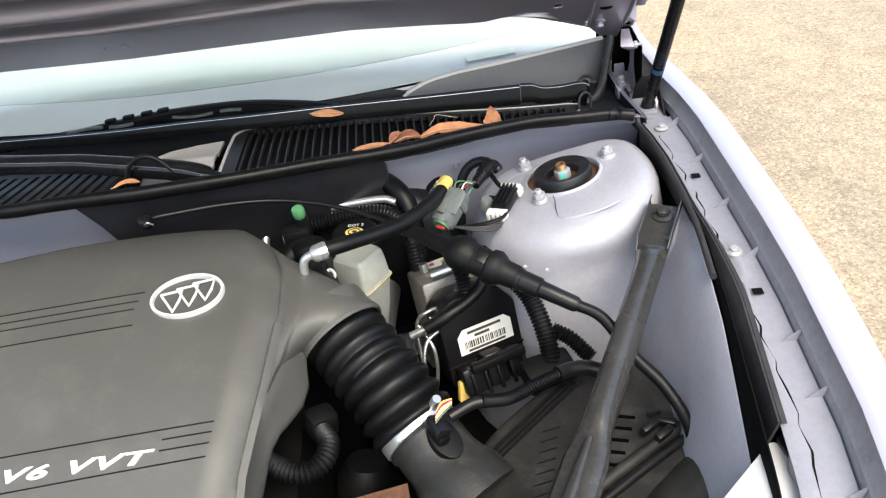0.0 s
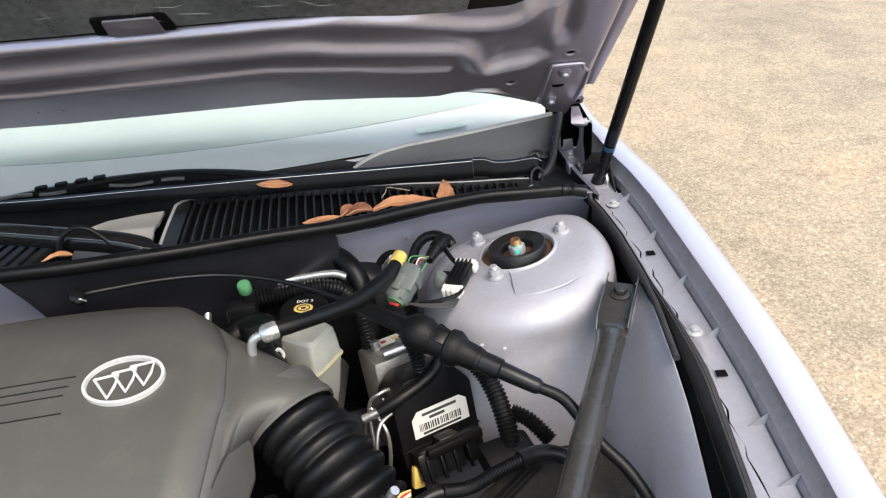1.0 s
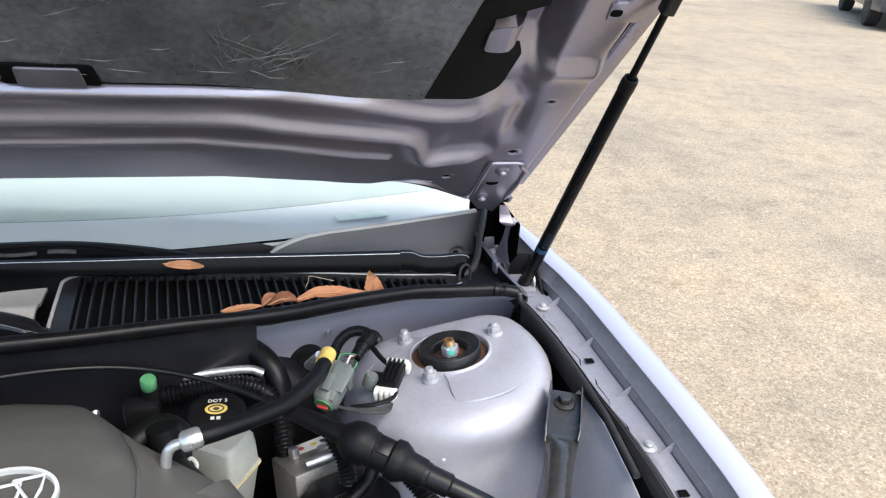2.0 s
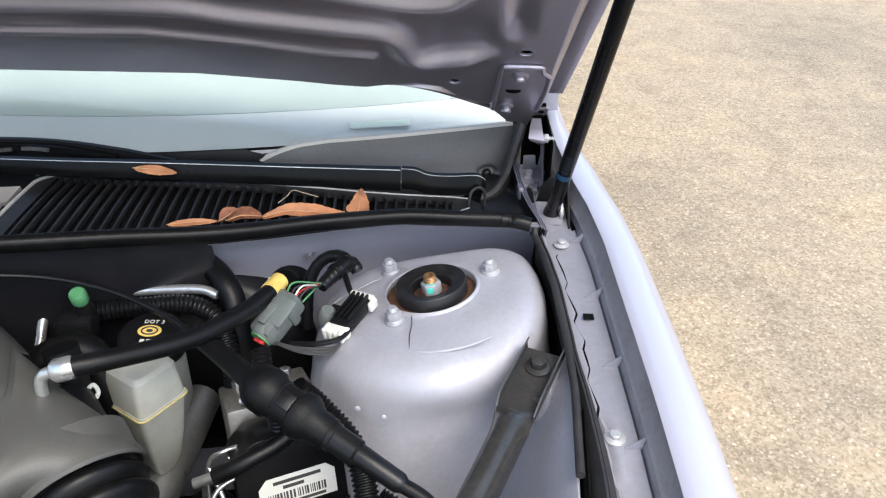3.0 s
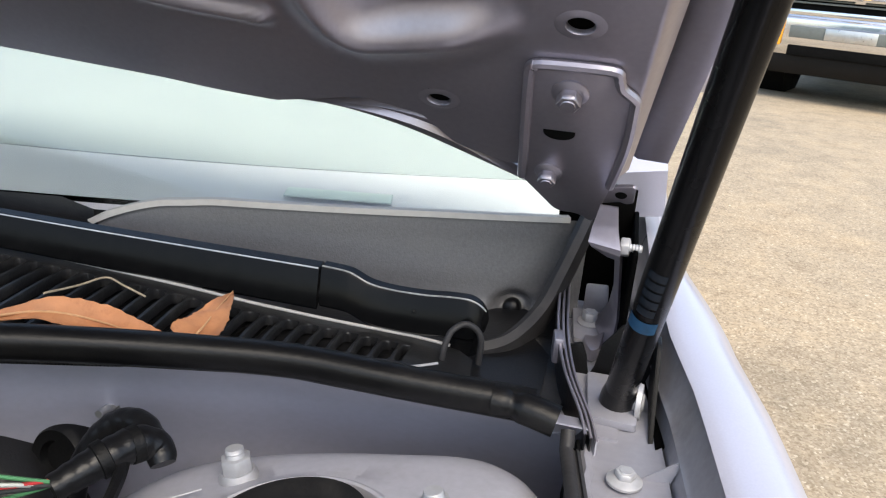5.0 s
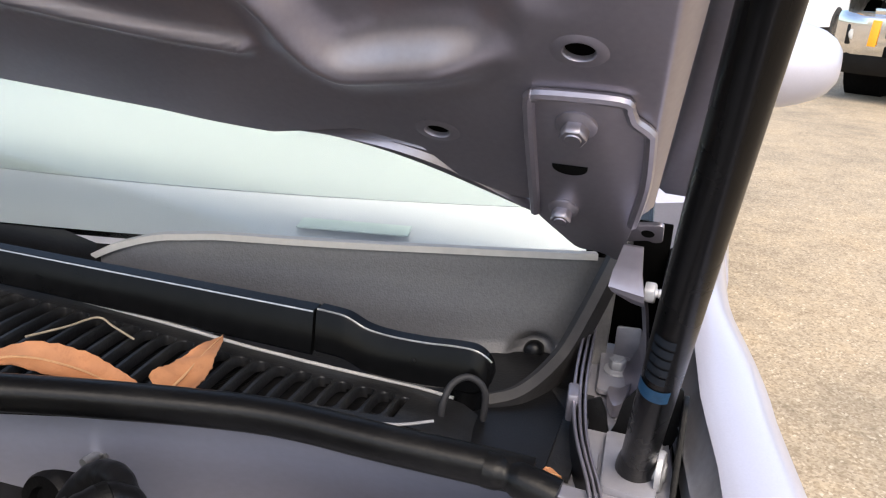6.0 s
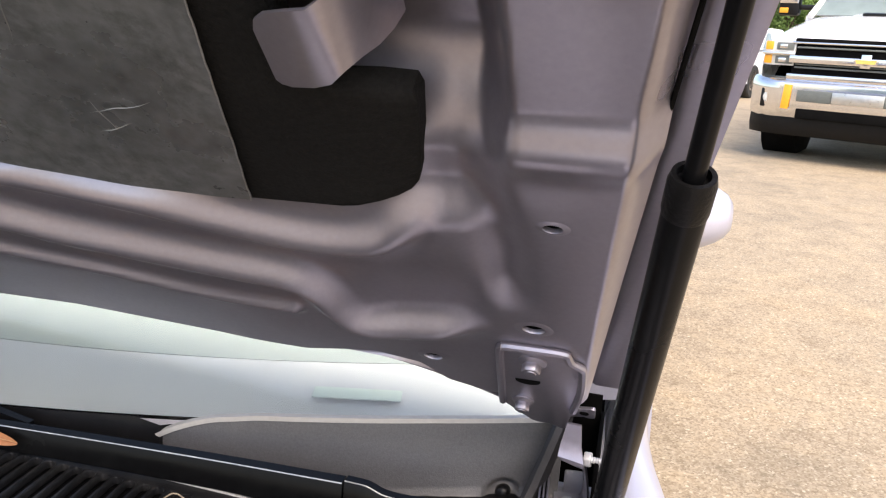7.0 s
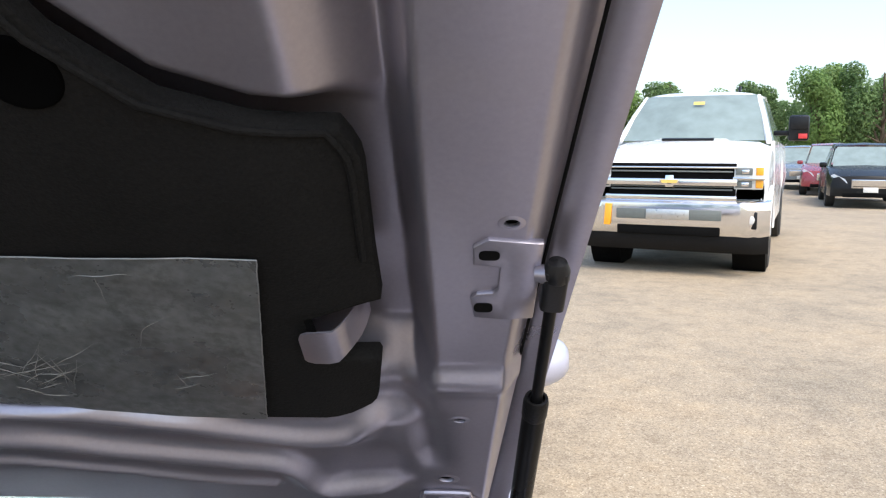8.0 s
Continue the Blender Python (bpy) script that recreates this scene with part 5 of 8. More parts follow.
def build_grille():
    grille = thing("cowl_grille", "black slatted air intake grille below the windscreen", "grille", (0.4, 0.05, 0.9))
    left, right, count = 0.158, 0.592, 38
    pitch = (right - left) / count
    r = 0.385 * pitch
    for i in range(count + 1):
        s = left + pitch * i
        f, b = slot_front(s), lerp_table(SLOT_BACK, s)
        ends = [r * q for q in (0.0, 0.06, 0.2, 0.45, 1.0)]
        rows = []
        for y in [f + q for q in ends] + span(f + r, b - r, 6)[1:-1] + [b - q for q in ends[::-1]]:
            near = min(y - f, b - y)
            half = 0.502 * pitch - r * math.sqrt(max(0, 1 - max(0, 1 - near / r) ** 2))
            p, q = grille_point(s - half, y), grille_point(s + half, y)
            e = 0.0007 if half < 0.4 * pitch else 0.0
            rows.append([p + Vector((0, 0, -0.006)), p + Vector((0, 0, -e)), p.lerp(q, 0.2), p.lerp(q, 0.8), q + Vector((0, 0, -e)), q + Vector((0, 0, -0.006))])
        part("slat", loft(rows, True, (True, True)), GRILLE, grille)
    # border round the slots
    front = [[grille_point(s, seal_y(s - lean(s) * (slot_front(s) - 0.10)) + 0.003), grille_point(s, slot_front(s) + 0.0004)] for s in span(left - 0.5 * pitch, right + 0.5 * pitch, 60)]
    part("front_border", sheet(front, 0.005), GRILLE, grille)

    def back_y(s):
        return lerp_table(SLOT_BACK, s) + 0.011

    back = [[grille_point(s, lerp_table(SLOT_BACK, s) - 0.0004), grille_point(s, back_y(s)), grille_point(s, back_y(s) + 0.002, -0.010)] for s in span(left - 0.5 * pitch, right + 0.5 * pitch, 60)]
    part("back_border", sheet(back, 0.004), GRILLE, grille, "greyed back rim of the grille")
    wide = 0.024

    def corner(s):
        d = max(0.0, min(1.0, (s - left + wide) / 0.030))
        return back_y(s) - 0.030 * (1 - math.sqrt(max(0, 1 - (1 - d) ** 2)))

    ends = [[grille_point(s, y) for y in span(slot_front(left) - 0.008, corner(s), 9)] for s in [left - wide + 0.0012 * k * k for k in range(5)] + [left - pitch * 0.5]]
    part("end_border", sheet(ends, 0.006), GRILLE, grille)
    ends = [[grille_point(s, y, dz) for y in span(slot_front(s) - 0.004, back_y(s), 7)] for s, dz in ((right + pitch * 0.5, 0), (right + 0.012, 0), (right + 0.022, 0), (right + 0.032, -0.001), (right + 0.040, -0.005), (right + 0.046, -0.012))]
    part("end_border", sheet(ends, 0.005), GRILLE, grille)
    rim = [grille_point(left - wide, y, 0.0008) for y in span(slot_front(left) - 0.012, corner(left - wide), 7)] + [grille_point(s, corner(s), 0.0008) for s in [left - wide + 0.0008 * k * k for k in range(1, 6)]] + [grille_point(s, back_y(s), 0.0008) for s in span(left + 0.012, right + 0.026, 24)]
    # pale tube: the rim's wear, and the highlight line along its back
    part("rim", sweep(spline(rim, 3), lambda t, d: 0.0010 + 0.0010 * (1 - smooth(0.25, 0.55, t)), 8), STRIP, grille, "pale rim of the grille, worn, with a painted highlight line")
    lip = [[grille_point(s, back_y(s) + 0.002, -0.003), grille_point(s, back_y(s) + 0.012, -0.006), grille_point(s, back_y(s) + 0.026, -0.012)] for s in span(0.30, 0.465, 14)]
    part("rear_strip", sheet(lip, 0.002), STRIP, grille, "dusty pale strip behind the grille")
    # insect screen below
    screen = [[grille_point(s, y, -0.009) for y in span(slot_front(s) - 0.004, lerp_table(SLOT_BACK, s) + 0.004, 5)] for s in span(left - 0.006, right + 0.006, 30)]
    part("screen", sheet(screen, 0.001), SCREEN, grille, "fine black mesh behind the slats")
    drop = Vector((0, 0, -0.006))
    # left section beyond the well, mostly hidden by the seal
    other = thing("cowl_grille", "black slatted air intake grille below the windscreen", "grille", (-0.1, -0.08, 0.93))
    for i in range(22):
        x = -0.34 + i * 0.0165
        rows = []
        for k in (0.06, 0.3, 0.55):
            a, b = grille_front(x - 0.005).lerp(grille_back(x - 0.005), k), grille_front(x + 0.005).lerp(grille_back(x + 0.005), k)
            rows.append([a + drop, a, b, b + drop])
        part("slat", loft(rows, True, (True, True)), GRILLE, other)
    for k0, k1 in ((-0.02, 0.07), (0.54, 0.62)):
        rows = [[grille_front(x).lerp(grille_back(x), k0), grille_front(x).lerp(grille_back(x), k1)] for x in span(-0.36, 0.03, 20)]
        part("border", sheet(rows, 0.006), GRILLE, other)


def screen_material():
    m = material("insect_screen", (0.004, 0.004, 0.0042), 0.6, 0.0, 0.3, 60, 6, 0.0, spec=0.12)
    nt = m.node_tree
    coords = nt.nodes.new("ShaderNodeTexCoord")
    cells = nt.nodes.new("ShaderNodeTexVoronoi")
    cells.inputs["Scale"].default_value, cells.inputs["Randomness"].default_value = 600, 0.0
    nt.links.new(coords.outputs["Object"], cells.inputs["Vector"])
    b = nt.nodes.new("ShaderNodeBump")
    b.inputs["Strength"].default_value, b.inputs["Distance"].default_value = 1.0, 0.002
    nt.links.new(cells.outputs["Distance"], b.inputs["Height"])
    nt.links.new(b.outputs["Normal"], nt.nodes["Principled BSDF"].inputs["Normal"])
    return m


SCREEN = screen_material()
build_grille()


TRIM_Z = [(0.350, 0.8985), (0.3643, 0.9078), (0.3786, 0.9159), (0.3956, 0.9229), (0.416, 0.9280), (0.4496, 0.9308), (0.52, 0.9302), (0.5851, 0.9300), (0.682, 0.9285)]


def build_cowl_tray():
    tray = thing("cowl_tray", "black plastic tray under the wipers", "cowl panel", (0.3, 0.1, 0.87))
    rows = []
    for x in span(-0.70, 0.672, 70):
        f, b = grille_front(x), glass_base(x)
        g = grille_back(x)
        low = f.z - 0.008 if x > 0.50 else 0
        deep = 0.012 + 0.030 * smooth(0.20, 0.15, x)
        rows.append([f + Vector((0, 0.006, -0.002)), f + Vector((0, 0.020, -0.014)), Vector((x, 0.5 * (f.y + g.y), max(g.z - 0.014 - deep, low))), Vector((x, max(g.y, b - 0.05), max(g.z - 0.022 - 0.3 * deep, low))), Vector((x, b - 0.020 + 0.045 * smooth(0.375, 0.395, x), 0.860)), Vector((x, b - 0.005 + 0.040 * smooth(0.375, 0.395, x), 0.927 - 0.022 * smooth(0.37, 0.38, x)))])
    part("tray", sheet(rows, 0.003), BLACK, tray, "dark tray floor")
    # end panel under the screen corner, with a fastener in a hollow
    pin = Vector((0.6385, 0.2350, 0.8670))
    profile = [(0.0, 0.0), (0.0015, 0.007), (0.003, 0.016), (0.0055, 0.027), (0.008, 0.036), (0.0105, 0.046), (0.013, 0.054), (0.017, 0.060), (0.024, 0.0645), (0.034, 0.0665), (0.046, 0.0675), (0.060, 0.068), (0.085, 0.068)]
    profile = [profile[0]] + [tuple(Vector(a).lerp(Vector(b), k / 4)) for a, b in zip(profile, profile[1:]) for k in (1, 2, 3, 4)]
    rows = []
    for x in span(0.350, 0.682, 100):
        top = glass_base(x) - 0.004
        row = []
        for back, down in profile:
            y, z = top - back, lerp_table(TRIM_Z, x) - 0.001 - down
            r = math.hypot(x - pin.x, z - pin.z)
            y += 0.009 * smooth(0.0150, 0.0085, r)
            row.append((x, y, z))
        rows.append(row)
    panel = part("end_panel", sheet([[Vector(p) for p in r] for r in rows], 0.003, (0, 0.7, -0.7)), DASHPANEL, tray, "charcoal plastic end panel", 60)
    part("fastener", lathe([(0, 0.0052), (0.0040, 0.005), (0.0056, 0.0036), (0.0066, 0.0), (0.0066, -0.008)], frame_at((pin.x, pin.y - 0.002, pin.z), (0, -1, 0.25)), 20), BLACK, panel, "black push pin")
    trim = [Vector((x, glass_base(x) - 0.004, lerp_table(TRIM_Z, x))) for x in span(0.350, 0.668, 40)]
    part("glass_trim", sweep(spline(trim[::2] + trim[-1:], 5), 1.25, profile=[(-0.0026, -0.0015), (0.0026, -0.0015), (0.0022, 0.0016), (-0.0022, 0.0016)], up=(0, 0, 1)), STRIP, tray, "pale trim along the glass edge")
    # rubber edge that runs down from the screen corner to the seal
    edge = [(0.684, 0.262, 0.940), (0.677, 0.240, 0.920), (0.669, 0.222, 0.898), (0.661, 0.196, 0.882), (0.648, 0.168, 0.873), (0.634, 0.155, 0.870), (0.621, 0.152, 0.869)]
    part("edge_rubber", sweep(spline(edge, 8), 1.0, profile=[(-0.004, -0.009), (0.004, -0.010), (0.0045, 0.006), (0.0, 0.009), (-0.0045, 0.006)], up=(0, 0, 1)), GREYRUBBER, tray, "rubber edge at the screen corner")
    loop = [(0.6165, 0.119, 0.872), (0.6165, 0.120, 0.8825), (0.6170, 0.122, 0.8885), (0.6193, 0.126, 0.8955), (0.6255, 0.130, 0.8992), (0.6320, 0.133, 0.8955), (0.6350, 0.134, 0.888), (0.6345, 0.134, 0.874)]
    part("washer_hose", tube(loop, 0.0018, 10), GREYRUBBER, tray, "short looped washer hose")
    part("hose_stub", tube([(0.590, 0.0925, 0.8855), (0.604, 0.098, 0.8850), (0.617, 0.107, 0.8850)], 0.0008, 8), NUT, tray)
    rows = [[Vector((x, 0.112 + 0.075 * k, 0.868 + 0.003 * k)) for k in (0, 0.5, 1)] for x in (0.60, 0.64, 0.684)]
    part("corner_shelf", sheet(rows, 0.003), GRILLE, tray)
    # stacked sheet edges beside the hinge
    edge_line = spline([(0.667, 0.250, 0.897), (0.669, 0.230, 0.892), (0.674, 0.170, 0.890), (0.682, 0.127, 0.886), (0.6935, 0.098, 0.879), (0.698, 0.085, 0.874)], 6)
    for i, dx in enumerate((0.0, 0.0030, 0.0060)):
        rows = [[q + Vector((dx, 0, -0.0015 * i)), q + Vector((dx, 0, -0.030))] for q in edge_line]
        flange = part("body_edge", sheet(rows, 0.0008, (1, 0, 0)), BLACK if i < 2 else BAY, tray, ("upright sheet edge", "", "")[i])
        part("bare_rim", sweep([q + Vector((dx + 0.0004, 0, -0.0015 * i)) for q in edge_line], 0.0009, 6), INNER, flange)
    clip_at = edge_line[14]
    part("edge_clip", block((0.006, 0.014, 0.016), pose(clip_at.x, clip_at.y, clip_at.z - 0.013, 0, 0, 8), 0.0015), INNER, tray, "small folded clip on the sheet edge")
    # pale body piece in the well
    rows = [[Vector((x, y0 + (y1 - y0) * j, 0.892 + 0.012 * j + (0.004 if 0.55 < j < 0.75 else 0))) for j in (0, 0.3, 0.55, 0.6, 0.7, 0.75, 1)] for x, y0, y1 in ((0.024, 0.000, 0.050), (0.050, -0.030, 0.070), (0.085, -0.040, 0.080), (0.120, -0.045, 0.086))]
    part("well_panel", sheet(rows, 0.004), STRIP, tray, "dusty grey plate in the well")


build_cowl_tray()


def channel(width, height, r=0.004):
    return rounded([(-width / 2, -height), (width / 2, -height), (width / 2, 0), (-width / 2, 0)], r, 3)


def build_wipers():
    wiper = thing("wiper", "black wiper arm with its blade lying on the windscreen base", "wiper", (0.64, 0.11, 0.91))
    blade_face = [(0.0095, -0.0245), (0.0115, -0.0225), (0.0085, -0.0016), (0.0072, 0.0), (0.0, 0.0004), (-0.0016, -0.0012), (-0.0016, -0.0160), (0.0, -0.0170)]
    head = [(0.6360, 0.1475, 0.9080), (0.630, 0.1477, 0.9088), (0.622, 0.1480, 0.9092), (0.612, 0.1482, 0.9086), (0.5985, 0.1480, 0.9074), (0.580, 0.1470, 0.9076), (0.5668, 0.1455, 0.9098), (0.558, 0.1445, 0.9140), (0.5525, 0.1440, 0.9158), (0.5385, 0.1435, 0.9168)]
    line = even(spline(head, 6), 0.0008)
    rows = []
    for i, q in enumerate(line):
        k = 0.08 + 0.92 * math.sqrt(1 - max(0, 1 - i * 0.0008 / 0.0125) ** 2)
        rows.append([Vector((q.x, q.y - a * k, q.z - 0.0122 + (b + 0.0122) * k)) for a, b in blade_face])
    part("arm_head", loft(rows, True, (True, True)), WIPERBLACK, wiper, "moulded wiper arm head", 35)
    # thin bright line that paints the highlight on the head's top edge
    part("pale_edge", sweep([row[3] for row in rows[2:]], 0.0005, 6), EDGEGLINT, wiper, "bright top edge line, a painted highlight")
    part("pivot_boss", lathe([(0, 0.0), (0.0085, -0.001), (0.0105, -0.004), (0.0105, -0.012), (0.010, -0.035)], frame_at((0.6225, 0.1500, 0.8920), (0.1, 0, 1)), 28), WIPERBLACK, wiper)
    arm = [(0.5370, 0.1425, 0.9130), (0.45, 0.1370, 0.9150), (0.40, 0.1315, 0.9172), (0.337, 0.1220, 0.9215), (0.25, 0.1080, 0.9275), (0.16, 0.098, 0.9310), (0.08, 0.094, 0.9325), (-0.03, 0.094, 0.9310), (-0.15, 0.100, 0.930), (-0.30, 0.117, 0.926)]
    part("arm", sweep([q + Vector((0, 0, 0.0035)) for q in spline(arm, 8)], lambda t, d: 1.06 - 0.50 * t, profile=blade_face, up=(0, 0, 1)), WIPERBLACK, wiper, "channel-shaped wiper arm", 35)
    # the same painted highlight, carried on along the arm
    top = [q + Vector((0, -0.0078 * (1.06 - 0.5 * k / 71), 0.0034 - 0.0006)) for k, q in enumerate(spline(arm, 8))]
    part("pale_edge", sweep(top, 0.0005, 6), EDGEGLINT, wiper, "bright top edge line, a painted highlight")
    part("arm_pin", lathe([(0, 0.0006), (0.0010, 0.0004), (0.0013, 0)], frame_at((0.594, 0.1375, 0.8975), (0, -1, 0.2)), 10), MATTE, wiper)
    blade = [(0.285, 0.121, 0.926), (0.223, 0.120, 0.938), (0.144, 0.120, 0.946), (0.045, 0.119, 0.945), (-0.03, 0.119, 0.938), (-0.105, 0.120, 0.929), (-0.215, 0.126, 0.918), (-0.36, 0.146, 0.914)]
    part("blade", sweep(spline(blade, 8), 1.0, profile=[(-0.004, -0.024), (0.004, -0.024), (0.003, 0.0), (-0.003, 0.0)], up=(0, 0, 1)), MATTE, wiper, "rubber wiper blade")
    bow = [(q[0], q[1] - 0.006, q[2] - 0.008 + 0.002 * math.sin(i * 1.6)) for i, q in enumerate(blade[1:-1])]
    part("blade_frame", sweep(spline(bow, 10), 1.0, profile=[(-0.005, -0.003), (0.005, -0.003), (0.004, 0.003), (-0.004, 0.003)], up=(0, 0, 1)), WIPERBLACK, wiper)
    for a, b in ((0.150, 0.120), (0.108, 0.050), (-0.010, -0.045), (-0.055, -0.110)):
        line = [Vector((x, 0.108, 0.9385 + 0.002 * math.sin(x * 60) - 0.05 * max(0, 0.03 - x))) for x in span(a, b, 6)]
        part("frame_link", sweep(line, 1.0, profile=[(-0.002, -0.0022), (0.002, -0.0022), (0.002, 0.0012), (-0.002, 0.0012)], up=(0, 0, 1)), DULLSTEEL, wiper, "bare metal blade link")
    for x in (0.035, 0.010, -0.018, -0.046):
        part("blade_clip", block((0.016, 0.008, 0.006), pose(x, 0.119, 0.9425 - 0.10 * max(0, 0.03 - x), 0, -5, 0), 0.0015), WIPERBLACK, wiper)
    other = thing("wiper", "black wiper arm parked in the well beside the grille", "wiper", (0.14, -0.01, 0.93))
    arm = [(0.149, -0.052, 0.9270), (0.135, -0.048, 0.9330), (0.105, -0.042, 0.9390), (0.060, -0.034, 0.9430), (0.000, -0.022, 0.9470), (-0.040, -0.015, 0.9495), (-0.137, -0.008, 0.9550), (-0.30, 0.02, 0.960)]
    line = spline(arm, 8)
    size = [1.0 - 0.10 * k / len(line) - 0.5 * smooth(8, 0, k) for k in range(len(line))]
    part("arm", sweep(line, lambda t, d: 1.0 - 0.10 * t - 0.5 * smooth(0.10, 0.0, t), profile=channel(0.026, 0.020, 0.006), up=(0, 0, 1)), GLOSSBLACK, other, "glossy black wiper arm")
    # paler lines paint the highlights on both edges of this arm
    for dy in (-0.0118, 0.0118):
        part("pale_edge", sweep([q + Vector((0, dy * k, 0.0004 - 0.0012)) for q, k in zip(line, size)], 0.0007, 6), DULLSTEEL, other, "paler edge line, a painted highlight")
    part("head_end", lathe([(0, 0.0), (0.008, -0.001), (0.0115, -0.004), (0.0115, -0.014), (0.009, -0.03)], frame_at((0.147, -0.051, 0.927)), 20), GLOSSBLACK, other)
    part("washer_hose", tube([(0.036, -0.052, 0.915), (0.040, -0.052, 0.930), (0.048, -0.051, 0.946), (0.064, -0.050, 0.957), (0.080, -0.050, 0.956), (0.094, -0.050, 0.944), (0.112, -0.053, 0.922)], 0.0030, 10), RUBBER, other, "looped rubber washer hose")


build_wipers()


def build_leaf(name_label, spine, width, curl, seed, tilt=0.0, tip=0.0, mat=LEAF):
    """A dry leaf along its rib, with a toothed, curled edge; tip: how far its widest place lies toward the stalk."""
    line = spline(spine, 8)
    n = len(line)
    rows = []
    for i, q in enumerate(line):
        t = i / (n - 1)
        ahead = (line[min(i + 1, n - 1)] - line[max(i - 1, 0)]).normalized()
        side = ahead.cross(Vector((0, 0, 1))).normalized()
        side = (side * math.cos(tilt) + side.cross(ahead) * -math.sin(tilt)).normalized()
        over = ahead.cross(side) * -1
        full = math.sin(math.pi * min(t * 0.94 + 0.04, 1)) ** 0.7 * (1 - tip) + tip * (1 - t) ** 0.8 * min(1, 0.35 + t * 6)
        half = width * full * (1 + 0.025 * (-1) ** i + 0.12 * noise.noise((i * 0.37, seed, 0)))
        row = []
        for k in span(-1, 1, 11):
            wave = 0.34 * half * noise.noise(q * 55 + Vector((k * 0.8, seed, 0))) + 0.05 * width * noise.noise(q * 190 + Vector((k * 2, 0, seed)))
            row.append(q + side * half * k + over * (curl * half * (k * k - 0.25) + wave - 0.0006 * math.exp(-(k / 0.12) ** 2)))
        rows.append(row)
    leaf = thing("leaf", name_label, "leaf", line[0], "dry leaves on the cowl")
    part("blade", sheet(rows, 0.0005), mat, leaf, "", 80)
    rib = [q + Vector((0, 0, -0.25 * curl * width * math.sin(math.pi * i / (n - 1)) + 0.0006)) for i, q in enumerate(line)]
    part("midrib", sweep(rib, lambda t, d: 0.00075 - 0.0005 * t, 6), MIDRIB, leaf, "paler middle rib")
    start = rib[0] - (rib[2] - rib[0]).normalized() * 0.4 * width
    part("stalk", sweep([start, rib[0]], 0.0006, 6), MIDRIB, leaf)


build_leaf("long curled rust-brown dry leaf lying on the grille", [(0.400, 0.040, 0.9010), (0.423, 0.052, 0.9035), (0.451, 0.057, 0.9010), (0.477, 0.055, 0.8975), (0.500, 0.053, 0.8940)], 0.0080, 0.45, 3, 0.5)
build_leaf("pointed orange-brown dry leaf on the grille", [(0.4955, 0.064, 0.8935), (0.4965, 0.078, 0.8975), (0.4960, 0.094, 0.9010), (0.4945, 0.113, 0.9020)], 0.0150, 0.25, 5, 0.0, 0.85)
build_leaf("flat pale brown dry leaf along the rubber seal", [(0.319, -0.008, 0.9165), (0.336, 0.002, 0.9140), (0.361, 0.012, 0.9115)], 0.0042, 0.3, 7, 0.5)
build_leaf("crumpled dark brown dry leaf on the grille", [(0.362, 0.018, 0.9080), (0.370, 0.024, 0.9130), (0.377, 0.032, 0.9150)], 0.0060, 0.9, 9, 0.3, 0.0, LEAFDARK)
build_leaf("crumpled dark brown dry leaf on the grille", [(0.370, 0.020, 0.9080), (0.382, 0.026, 0.9115), (0.392, 0.031, 0.9090), (0.401, 0.037, 0.9040)], 0.0070, 0.8, 11, 0.6, 0.0, LEAFDARK)
build_leaf("small rust-brown leaf caught under the wiper", [(0.249, 0.0935, 0.9270), (0.271, 0.0945, 0.9255), (0.293, 0.0975, 0.9215)], 0.0052, 0.3, 13, 0.9)
build_leaf("tiny rust-brown leaf scrap beside the seal end", [(0.672, 0.102, 0.8665), (0.676, 0.104, 0.8735), (0.681, 0.108, 0.8705)], 0.0045, 0.5, 15)
build_leaf("dry brown leaf scrap beside the parked wiper", [(0.035, -0.080, 0.9345), (0.05, -0.074, 0.9375), (0.065, -0.070, 0.9345)], 0.006, 0.4, 17)


def build_twig():
    t = part("twig", tube([(0.412, 0.064, 0.9065), (0.416, 0.086, 0.9030), (0.4185, 0.1055, 0.9005), (0.432, 0.1025, 0.8990), (0.448, 0.099, 0.8965)], 0.0006, 6), TWIG)
    tagged(t, "thin bent dry twig lying on the grille", "twig")


build_twig()


# ---- engine bay ----
HOSE_A, HOSE_B = Vector((0.314, -0.243, 0.815)), Vector((0.4020, -0.3415, 0.7485))
COVER_Z = [(-0.52, 0.770), (-0.50, 0.785), (-0.46, 0.812), (-0.415, 0.838), (-0.36, 0.861), (-0.30, 0.881), (-0.25, 0.893), (-0.20, 0.900), (-0.175, 0.900), (-0.150, 0.896), (-0.120, 0.886)]
COVER_BACK = [(-0.46, -0.215), (-0.074, -0.178), (0.0, -0.155), (0.06, -0.139), (0.12, -0.127), (0.175, -0.124), (0.225, -0.134), (0.26, -0.165)]


def cover_z(y):
    return lerp_table(COVER_Z, y)


def cover_right(y):
    return lerp_table([(-0.52, 0.244), (-0.44, 0.247), (-0.36, 0.260), (-0.27, 0.268), (-0.22, 0.263), (-0.20, 0.256), (-0.17, 0.242), (-0.140, 0.226)], y)


